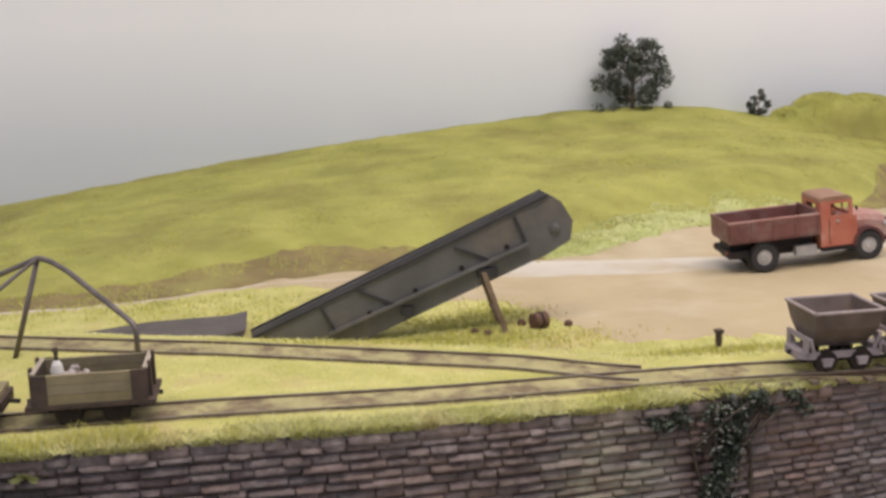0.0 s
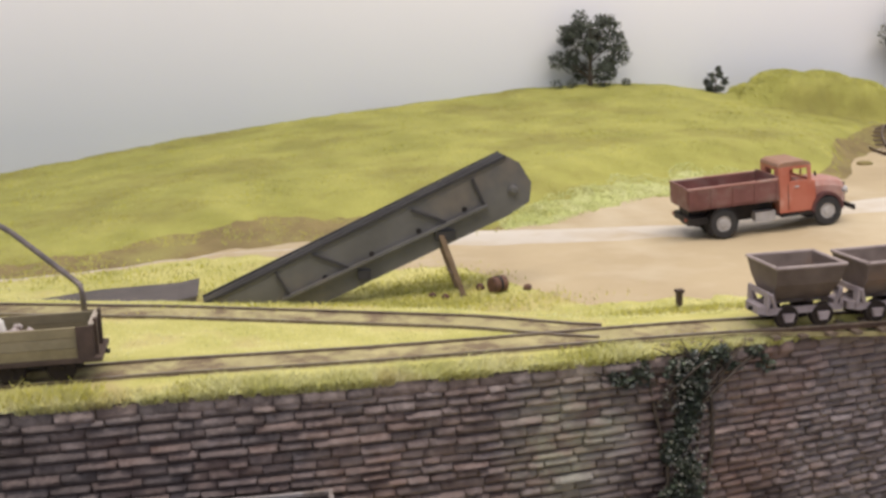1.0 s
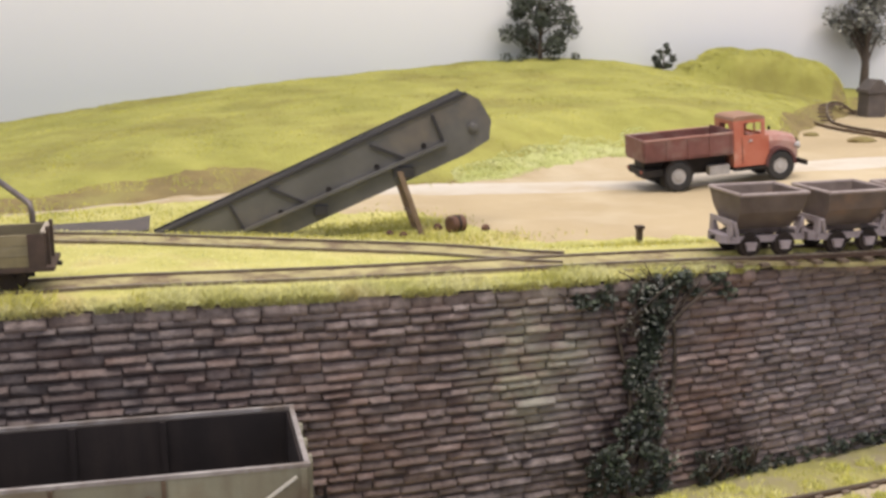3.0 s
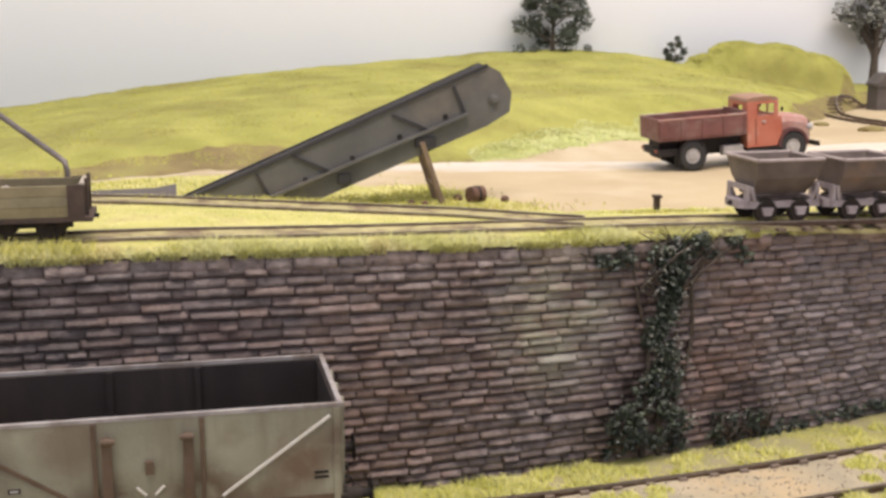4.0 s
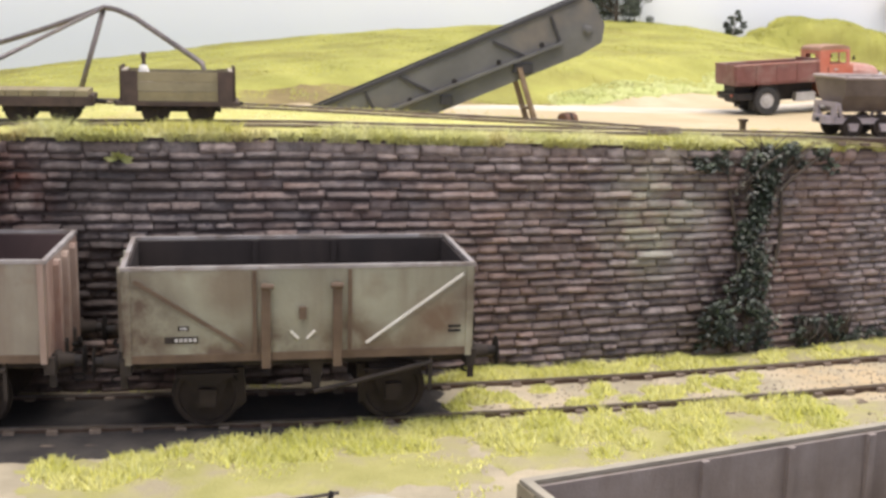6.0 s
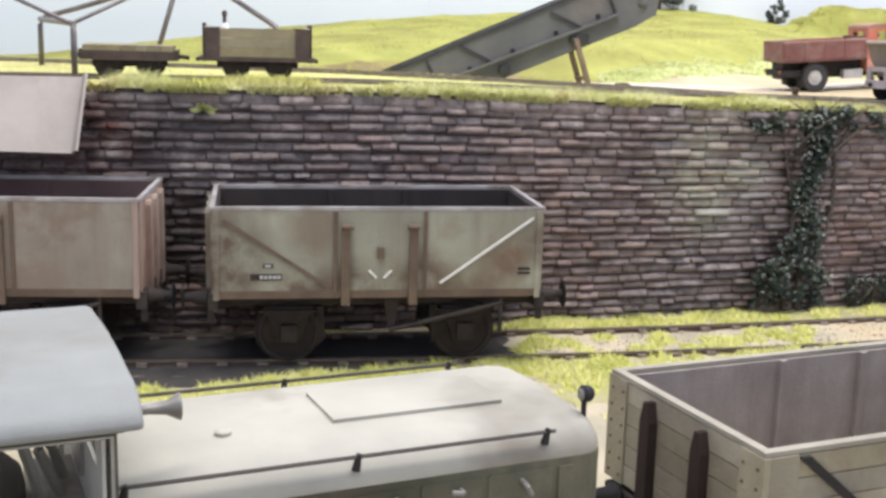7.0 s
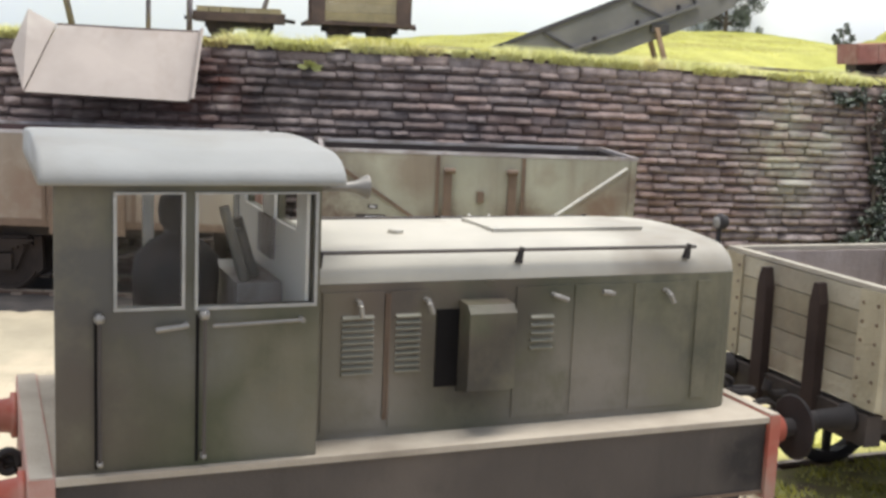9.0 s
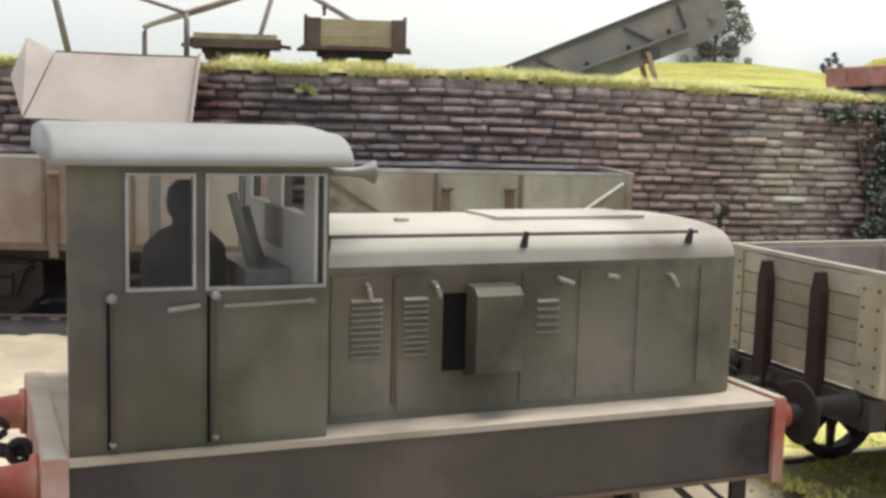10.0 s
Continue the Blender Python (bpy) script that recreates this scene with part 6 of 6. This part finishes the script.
def ivy():
    rnd = random.Random(77)
    t = thing("ivy", "dark climbing ivy spreading down the stone wall", "ivy", P(0, 0, 0))
    for x0, x1 in ((196, 199), (202, 200), (193, 185), (205, 212), (198, 206)):
        pts = []
        for k in range(9):
            s = k / 8
            x = x0 + (x1 - x0) * s + 2.5 * math.sin(s * 7 + x0)
            pts.append((x, wall_y(x) - 1.0 - rnd.uniform(0, 0.8), -3 + 88 * s))
        part("stem", tube(B(), pts, 1.1, 6, 0.5), M_bark, t)
    for x1, z1 in ((168, 88), (174, 86), (180, 80), (215, 84), (224, 87), (236, 86), (160, 84)):
        part("stem", tube(B(), [(198, wall_y(198) - 1, 60), ((198 + x1) / 2, wall_y(198) - 1.5, (60 + z1) / 2 + 3), (x1, wall_y(x1) - 1, z1)], 0.8, 5, 0.4), M_bark, t)
    for k in range(26):
        x0 = rnd.uniform(224, 252)
        x1, z1 = x0 + rnd.uniform(-9, 9), rnd.uniform(5, 17)
        part("stem", tube(B(), [(x0, wall_y(x0) - 2, -3), ((x0 + x1) / 2 + rnd.uniform(-2, 2), wall_y(x0) - rnd.uniform(2, 6), z1 * 0.6), (x1, wall_y(x1) - rnd.uniform(1, 5), z1)], 0.5, 5, 0.2), M_bark, t)
    for k in range(12):
        x0 = rnd.uniform(186, 212)
        side = rnd.choice((-1, 1))
        x1, z1 = x0 + side * rnd.uniform(6, 30), rnd.uniform(82, 93)
        part("stem", tube(B(), [(x0, wall_y(x0) - 1.5, 68), ((x0 + x1) / 2, wall_y(x0) - rnd.uniform(2, 4), 70 + 0.7 * (z1 - 70)), (x1, wall_y(x1) - rnd.uniform(0.5, 2.5), z1)], 0.55, 5, 0.2), M_bark, t)
    dark, pale = [], []
    for k in range(60):
        z = 87 * (k + 0.5) / 60
        half = float(np.interp(z, [0, 14, 26, 34, 60, 72, 82, 88], [22, 22, 15, 7.5, 6.5, 8, 11.5, 17]))
        mid = float(np.interp(z, [0, 20, 34, 52, 70, 88], [191, 192, 198.5, 197, 200, 203]))
        mid += 2.2 * math.sin(z * 0.23)
        for _ in range(2 if 24 < z < 80 else 3):
            x = mid + rnd.uniform(-half, half) * 0.8
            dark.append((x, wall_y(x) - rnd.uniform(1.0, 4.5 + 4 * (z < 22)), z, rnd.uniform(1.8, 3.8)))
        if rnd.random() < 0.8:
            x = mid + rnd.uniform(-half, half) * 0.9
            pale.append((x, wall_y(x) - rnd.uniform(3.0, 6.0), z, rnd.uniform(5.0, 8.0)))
    for x in np.arange(166, 240, 1.5):
        if noise.noise((x * 0.11, 3.0, 8.0)) > -0.15:
            dark.append((x, wall_y(x) - rnd.uniform(0, 3.5), 91 - 0.03 * x + rnd.uniform(-7, 1), rnd.uniform(1.6, 3.2)))
    for x in np.arange(222, 250, 1.6):
        dark.append((x, wall_y(x) - rnd.uniform(1, 6), rnd.uniform(0, 13), rnd.uniform(1.5, 3)))
        pale.append((x, wall_y(x) - rnd.uniform(2, 6), rnd.uniform(6, 15), rnd.uniform(1.5, 3)))
    for x in np.arange(246, 330, 2.5):
        dark.append((x, wall_y(x) - rnd.uniform(0, 4), rnd.uniform(-2, 4.0), rnd.uniform(1.5, 3)))
        if rnd.random() < 0.4:
            pale.append((x, wall_y(x) - rnd.uniform(1, 5), rnd.uniform(-2, 4.0), rnd.uniform(1.5, 2.5)))
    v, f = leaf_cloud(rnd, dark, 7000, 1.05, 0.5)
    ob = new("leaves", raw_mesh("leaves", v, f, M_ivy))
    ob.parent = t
    # Pale leaves scattered outermost to paint glints on the ivy.
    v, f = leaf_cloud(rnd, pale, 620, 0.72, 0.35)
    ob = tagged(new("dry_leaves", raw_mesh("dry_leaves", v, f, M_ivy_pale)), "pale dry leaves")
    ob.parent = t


ivy()
rnd = random.Random(63)
wp = thing("wall_plant", "small pale yellow-green plant rooted in the wall", "plant", P(-63, wall_y(-63) - 0.6, 84.5))
for k in range(9):
    a = radians(20 + 17 * k)
    lx, lz = math.cos(a) * rnd.uniform(4, 7.5), math.sin(a) * rnd.uniform(4, 7.0) - 2.5
    bm = B()
    vs = [bm.verts.new(q) for q in ((0, 0, 0), (lx * 0.5 - lz * 0.3, -1.8, lz * 0.5 + lx * 0.2), (lx, -3.0, lz), (lx * 0.5 + lz * 0.3, -1.5, lz * 0.5 - lx * 0.2))]
    bm.faces.new(vs)
    bmesh.ops.solidify(bm, geom=bm.faces[:], thickness=0.15)
    part("leaf", bm, M_verge, wp)

# ---- grass mats of the yard and the ash bed, ragged at their edges ----
def patch(name, x0, x1, d0, d1, lift, mat, label, category, rag=4.0):
    """A thin sheet laid on the yard beside the lower track, d0 to d1 across from its middle."""
    xs, rows = np.arange(x0, x1 + 0.1, 4.0), 14
    verts, faces = [], []
    for j in range(rows + 1):
        for i, x in enumerate(xs):
            s = j / rows
            e0, e1 = (d(float(x)) if callable(d) else d for d in (d0, d1))
            lo = e0 + rag * (noise.noise((x * 0.07, x0, 0.5)) + 0.6 * noise.noise((x * 0.3, x0, 1.5)))
            hi = e1 + rag * (noise.noise((x * 0.07, x1, 2.5)) + 0.6 * noise.noise((x * 0.3, x1, 3.5)))
            d = lo + (hi - lo) * s
            xx = x + (rag * 3 * noise.noise((d * 0.12, x0, x1)) if i in (0, len(xs) - 1) else 0)
            y = min(main_y(xx) + d, wall_y(xx) + 0.9)
            drop = 0.6 if j in (0, rows) or i in (0, len(xs) - 1) else 0.0
            verts.append((xx, y, low_z(xx, y) + lift - drop))
    n = len(xs)
    for j in range(rows):
        for i in range(n - 1):
            faces.append((j * n + i, j * n + i + 1, (j + 1) * n + i + 1, (j + 1) * n + i))
    return tagged(new(name, raw_mesh(name, verts, faces, mat)), label, category, kind="structure")


patch("ground_grass_behind", 50, 420, 20, 90, 0.3, M_yardgrass, "yellow-green grass between lower track and wall", "grass")
patch("ground_grass_front", 56, 420, -66, -19.5, 0.3, M_yardgrass, "patchy yellow-green grass in front of the lower track", "grass", 9.0)
def ash_front(x):
    return float(np.interp(x, [-330, -90, -64, -23, 18, 60], [-41, -41, -38, -25, -20.5, -15]))


patch("ground_grass_near", 2, 120, -200, -140, 0.3, M_meadow, "yellow-green grass beside the near track", "grass", 5.0)
patch("ground_grass_left", -88, 56, -74, lambda x: ash_front(x) - 2.0, 0.3, M_yardgrass, "strip of yellow-green grass before the ash bed", "grass", 7.0)
# Dark olive grass with the open wagon's shade put into its colour.
M_shadegrass = material("olive_moss", (0.13, 0.13, 0.032), (0.27, 0.255, 0.07), 45, 0.95, bump=0.9, fine=800, c3=(0.16, 0.125, 0.07), scale3=40, lo3=0.5, hi3=0.66)
patch("ground_grass_track", 34, 170, lambda x: near_track_y(x) - main_y(x) - 13.4, lambda x: near_track_y(x) - main_y(x) + 13.4, 3.2, M_shadegrass, "dark olive moss grown over the sleepers", "grass", 0.8)
M_ash = material("black_ash", (0.035, 0.03, 0.027), (0.065, 0.055, 0.047), 120, 0.95, bump=0.8, fine=900)
patch("ground_ash_bed", -330, 56, ash_front, 26, 0.5, M_ash, "black ash bed under the standing wagons", "ground", 4.0)


# ---- grass blades and ballast: uncounted stuff ----
def blades(name, label, spots, mat, hmin, hmax, wid, slant=0.6, back=0.0):
    """Upright thin triangles at (x, y, z, height factor)."""
    rnd = np.random.RandomState(len(spots))
    p = np.array([s[:3] for s in spots])
    n = len(p)
    a = rnd.uniform(0, 2 * math.pi, n)
    h = rnd.uniform(hmin, hmax, n) * np.array([s[3] for s in spots])
    lean = rnd.normal(0, slant, (n, 2)) * h[:, None]
    lean[:, 1] = np.abs(lean[:, 1]) * 0.6 + back * h
    dx, dy = np.cos(a) * wid, np.sin(a) * wid
    v = np.empty((n, 3, 3))
    v[:, 0] = p + np.stack([dx, dy, 0 * a], 1)
    v[:, 1] = p - np.stack([dx, dy, 0 * a], 1)
    v[:, 2] = p + np.column_stack([lean, h])
    me = raw_mesh(name, v.reshape(-1, 3), [(3 * k, 3 * k + 1, 3 * k + 2) for k in range(n)], mat)
    return tagged(new(name, me), label, "grass", kind="stuff")


rnd = random.Random(21)
edge = []
for _ in range(28000):
    x = rnd.uniform(-240, 420)
    if -178 < x < -100:
        continue
    c = 0.55 + 0.9 * max(0.0, noise.noise((x * 0.05, 0.4, 2.0)) + 0.3)
    y = wall_y(x) + rnd.uniform(-1.5, 8.0)
    edge.append((x, y, hz(x, max(y, wall_y(x) + 2)) - 0.6, c))
blades("grass_edge", "yellow static grass along the top of the wall", edge, M_blade, 1.4, 5.0, 0.25, 0.8)
bank = []
for _ in range(60000):
    x = rnd.uniform(-240, 420)
    y = rnd.uniform(wall_y(x) + 6, bank_hi(x))
    d = min(abs(abs(y - ng_front(x)) - 8.8), abs(abs(y - ng_back(x)) - 8.8))
    if d < 1.6 or noise.noise((x * 0.04, y * 0.04, 6.0)) < -0.25:
        continue
    near = abs(y - ng_front(x)) < 8 or abs(y - ng_back(x)) < 8
    bank.append((x, y, hz(x, y) - 0.2, 0.45 if near else 0.8))
blades("grass_bank", "yellow-green static grass between the narrow-gauge rails", bank, M_blade, 0.5, 1.4, 0.35, 0.8, 0.5)
tuft = []
for cx, cw in ((-50, 16), (-34, 12), (-42, 10), (-28, 9), (-70, 8), (12, 8), (160, 12), (205, 14), (250, 10)):
    for _ in range(420):
        x = rnd.gauss(cx, cw * 0.5)
        y = wall_y(x) + abs(rnd.gauss(3, 4))
        tuft.append((x, y, hz(x, y) - 0.3, 1.7 if -60 < cx < -20 else 1.0))
for cx, cy, sx, sy, q in ((60, 150, 30, 6, 500), (110, 205, 14, 12, 900), (140, 215, 12, 14, 900), (128, 176, 10, 6, 700), (20, 250, 50, 20, 900), (-60, 285, 50, 10, 900)):
    for _ in range(q):
        x, y = rnd.gauss(cx, sx), rnd.gauss(cy, sy)
        tuft.append((x, y, hz(x, y), 0.75))
for _ in range(700):
    x, y = rnd.gauss(150, 25), rnd.gauss(168, 9)
    tuft.append((x, y, hz(x, y), 0.8))
for _ in range(700):
    x, y = rnd.gauss(95, 10), rnd.gauss(176, 6)
    tuft.append((x, y, hz(x, y), 0.8))
for _ in range(900):
    x, y = rnd.gauss(222, 18), rnd.gauss(118, 7)
    tuft.append((x, y, hz(x, y), 0.9))
blades("grass_tufts", "greener grass tufts on the wall edge and round the conveyor", tuft, M_blade_g, 1.2, 3.3, 0.4, 0.6, 0.2)


yard = []
for _ in range(70000):
    x = rnd.uniform(-230, 420)
    y = rnd.uniform(-190, wall_y(x) - 2)
    d = y - main_y(x)
    if abs(abs(d) - 16.8) < 2.2 or (x < 62 and ash_front(x) < d < 28):
        continue
    if abs(y - near_track_y(x)) < 24:
        continue
    if x < -86 and d < 0:
        continue
    q = noise.noise((x * 0.035, y * 0.05, 8.0)) + 0.5 * noise.noise((x * 0.11, y * 0.11, 3.0))
    if x < 40 and d < -58 - 10 * q:
        continue
    strip_ok = d > 20 or -70 < d < -19
    if abs(d) < 15 or q < (0.0 if strip_ok else 0.25):
        continue
    yard.append((x, y, low_z(x, y) - 0.2, 0.4 if abs(d) < 15 else 0.75))
clumps = []
for k in range(36):
    clumps.append((rnd.uniform(10, 58), rnd.uniform(-188, -144), rnd.uniform(3.0, 6.0)))
for k in range(480):
    if k < 410:
        cx = rnd.uniform(55, 410)
        lane = k % 5
        if lane == 0 and rnd.random() < 0.6:
            cx = rnd.uniform(52, 175)
        d = (rnd.uniform(21, 40), rnd.uniform(-10, 10), rnd.uniform(-10, 10), rnd.uniform(-46, -20), rnd.uniform(-60, -22))[lane]
        if lane in (1, 2) and (186 < cx < 262 or rnd.random() < 0.25):
            continue
        if lane > 2 and 195 < cx < 250 and d > -52:
            continue
    else:
        cx = rnd.uniform(-86, 60)
        d = ash_front(cx) - rnd.uniform(2, 24)
    clumps.append((cx, d, rnd.uniform(3.0, 5.0) if abs(d) < 12 else rnd.uniform(3.5, 7.0)))
for cx, d, r in clumps:
    for _ in range(int(48 * r)):
        q, a = r * math.sqrt(rnd.random()) * 1.25, rnd.uniform(0, 2 * math.pi)
        x, y = cx + q * math.cos(a), main_y(cx) + d + 0.8 * q * math.sin(a)
        dd = y - main_y(x)
        if abs(abs(dd) - 16.8) < 1.8 or y > wall_y(x) - 1:
            continue
        yard.append((x, y, low_z(x, y) - 0.2, max(0.3, (1.3 if abs(dd) < 15 else 1.9) * (1 - 0.55 * (q / r) ** 2))))
rail_grass = []
for _ in range(5200):
    x = rnd.uniform(28, 170)
    y = near_track_y(x) + rnd.uniform(-12.5, 12.5)
    q = noise.noise((x * 0.09, y * 0.12, 2.0))
    if q > -0.1:
        rail_grass.append((x, y, low_z(x, y) + 2.8, 0.5 + q))
blades("grass_between_rails", "dark olive moss and grass between the near rails", rail_grass, M_shadeblade, 1.0, 2.6, 0.5, 0.7, 0.1)
lip = []
for _ in range(9000):
    x = rnd.uniform(-300, 420)
    if noise.noise((x * 0.05, 3.0, 1.0)) + 0.6 * noise.noise((x * 0.21, 5.0, 1.0)) < -0.15:
        continue
    lip.append((x, wall_y(x) - 0.6, wall_top(x) - rnd.uniform(0.2, 2.2), 1.0))
blades("grass_overhang", "dry yellow-green grass hanging over the wall edge", lip, M_blade, 1.2, 3.2, 0.4, 0.5, -0.8)
M_tuft = material("yard_tufts", (0.51, 0.50, 0.11), (0.66, 0.62, 0.22), 40, 0.9, bump=0, vary=0.22, island=True)
blades("grass_yard", "patchy yellow-green grass around the lower track", yard, M_tuft, 0.9, 2.4, 0.5, 0.6, 0.45)

hill = []
for _ in range(60000):
    x = rnd.uniform(-240, 720)
    y = rnd.uniform(earth_hi(x) - 22 * rnd.random() ** 2, min(795, crest_y(x) + 40))
    hill.append((x, y, hz(x, y) - 0.3, 0.6 + 0.9 * max(0.0, noise.noise((x * 0.03, y * 0.03, 4.0)) + 0.35)))
for _ in range(9000):
    x, y = rnd.uniform(530, 705), rnd.uniform(706, 784)
    hill.append((x, y, hz(x, y) - 0.3, 1.5))
for _ in range(7000):
    x = rnd.uniform(-240, 560)
    y = road_hi(x) + (earth_hi(x) - road_hi(x)) * rnd.random() ** 0.5
    if noise.noise((x * 0.05, y * 0.05, 1.0)) > 0.0:
        hill.append((x, y, hz(x, y) - 0.2, 0.9))
verge = []
for _ in range(9000):
    x = rnd.uniform(196, 440)
    y = road_hi(x) - 4 + (earth_hi(x) + 14 - road_hi(x)) * rnd.random()
    verge.append((x, y, hz(x, y) - 0.2, 1.0))
blades("grass_verge", "pale bright grass along the foot of the hill", verge, M_verge, 0.6, 1.8, 0.8, 0.9, 0.8)
blades("grass_hill", "matted green static grass on the hill", hill, M_hillblade, 0.6, 1.4, 0.9, 0.9, 1.1)
stones_v, stones_f = [], []
for _ in range(3200):
    if rnd.random() < 0.62:
        x = rnd.uniform(66, 420)
        y = main_y(x) + rnd.gauss(0, 17)
        z = low_z(x, y)
    else:
        k = rnd.randrange(len(NEAR) - 1)
        x, y = NEAR[k][0] + rnd.uniform(-4, 4), NEAR[k][1] + rnd.gauss(0, 18)
        z = low_z(x, y)
    r = rnd.uniform(0.3, 0.75)
    o = len(stones_v)
    for d in ((1, 0, 0), (-1, 0, 0), (0, 1, 0), (0, -1, 0), (0, 0, 1), (0, 0, -1)):
        stones_v.append(tuple(np.array((x, y, z)) + r * rnd.uniform(0.7, 1.2) * np.array(d)))
    stones_f += [(o + a, o + b, o + c) for a, b, c in ((0, 2, 4), (2, 1, 4), (1, 3, 4), (3, 0, 4), (2, 0, 5), (1, 2, 5), (3, 1, 5), (0, 3, 5))]
for _ in range(260):
    x, y = rnd.gauss(222, 14), rnd.gauss(-46, 9)
    z, r = low_z(x, y), rnd.uniform(0.4, 1.3)
    o = len(stones_v)
    for d in ((1, 0, 0), (-1, 0, 0), (0, 1, 0), (0, -1, 0), (0, 0, 1), (0, 0, -1)):
        stones_v.append(tuple(np.array((x, y, z)) + r * rnd.uniform(0.7, 1.2) * np.array(d)))
    stones_f += [(o + a, o + b, o + c) for a, b, c in ((0, 2, 4), (2, 1, 4), (1, 3, 4), (3, 0, 4), (2, 0, 5), (1, 2, 5), (3, 1, 5), (0, 3, 5))]
tagged(new("ballast", raw_mesh("ballast", stones_v, stones_f, M_ballast)), "scattered buff ballast stones along the tracks", "ballast", kind="stuff")

# ---- wall stones, course by course ----
def stone_mesh(length, h, depth, rnd):
    """A rock-faced block: its face bulges below the middle and slopes back to its top bed."""
    b = depth * rnd.uniform(0.8, 1.2)
    low, high = h * 0.38, h * rnd.uniform(0.56, 0.68)

    def side():
        return rnd.uniform(0.35, 1.3)

    verts = [(0, 0, 0), (length, 0, 0), (length, 0, h), (0, 0, h)]
    verts += [(0.06, -b * 0.42, 0.1), (length - 0.06, -b * 0.42, 0.1), (length - 0.06, -b * 0.36, h - 0.08), (0.06, -b * 0.36, h - 0.08)]
    verts += [(side(), -b * rnd.uniform(0.85, 1.15), low * rnd.uniform(0.85, 1.15)), (length - side(), -b * rnd.uniform(0.85, 1.15), low * rnd.uniform(0.85, 1.15)), (length - side(), -b * rnd.uniform(0.7, 1.0), high), (side(), -b * rnd.uniform(0.7, 1.0), high * rnd.uniform(0.9, 1.1))]
    faces = [(8, 9, 10, 11)]
    for a in (0, 4):
        for k in range(4):
            faces.append((a + k, a + (k + 1) % 4, a + 4 + (k + 1) % 4, a + 4 + k))
    return verts, faces


rnd = random.Random(9)
courses = []
z = -4.0
while z < 83.0:
    h = rnd.uniform(2.8, 3.9)
    courses.append((z, h))
    z += h + 0.28
scale_top = 87.6 / z
shared, far_v, far_f, built = {}, [], [], 0
for ci, (z, h) in enumerate(courses + [(84.0, 5.2)]):
    x = -235.0 + rnd.uniform(-8, 0)
    coping = ci == len(courses)
    while x < 430:
        L = rnd.choice((7.0, 8.5, 10.5, 12.0, 14.0, 17.0) if x < 190 else (6.0, 7.0, 8.5, 9.5, 11.0, 12.5)) * (1.0 if not coping else 1.15)
        zz = z * scale_top + (wall_top(x) - 93.0) * (z + 4) / 92 if z > 0 else z * scale_top
        y = wall_y(x) + 1.05
        ang = math.degrees(math.atan(0.03 + 0.0007 * (x + L / 2)))
        if -2 < x < 118 and z > 26 and built < 300:
            key = (L, ci % 4)
            if key not in shared:
                v, f = stone_mesh(L - 0.14, 3.6, 2.1, random.Random(str(key)))
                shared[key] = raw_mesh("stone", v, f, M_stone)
                shared[key].polygons.foreach_set("use_smooth", [True] * len(f))
            s = new("stone", shared[key])
            s.parent = wall
            s.matrix_basis = P(x, y, zz + rnd.uniform(-0.3, 0.3), 0, rnd.uniform(-1.3, 1.3), ang) @ Matrix.Diagonal((1, rnd.uniform(0.6, 1.5), h / 3.6 * rnd.uniform(0.85, 1.06), 1))
            built += 1
        else:
            v, f = stone_mesh(L - 0.14, h, 2.1, rnd)
            ca, sa = math.cos(radians(ang)), math.sin(radians(ang))
            o = len(far_v)
            k = rnd.uniform(0.6, 1.5)
            tip, dz, hh = rnd.uniform(-0.023, 0.023), rnd.uniform(-0.3, 0.3), rnd.uniform(0.85, 1.06)
            far_v += [(x + ca * a - sa * b * k, y + sa * a + ca * b * k, zz + c * hh + dz + tip * a) for a, b, c in v]
            far_f += [tuple(o + i for i in q) for q in f]
        x += L
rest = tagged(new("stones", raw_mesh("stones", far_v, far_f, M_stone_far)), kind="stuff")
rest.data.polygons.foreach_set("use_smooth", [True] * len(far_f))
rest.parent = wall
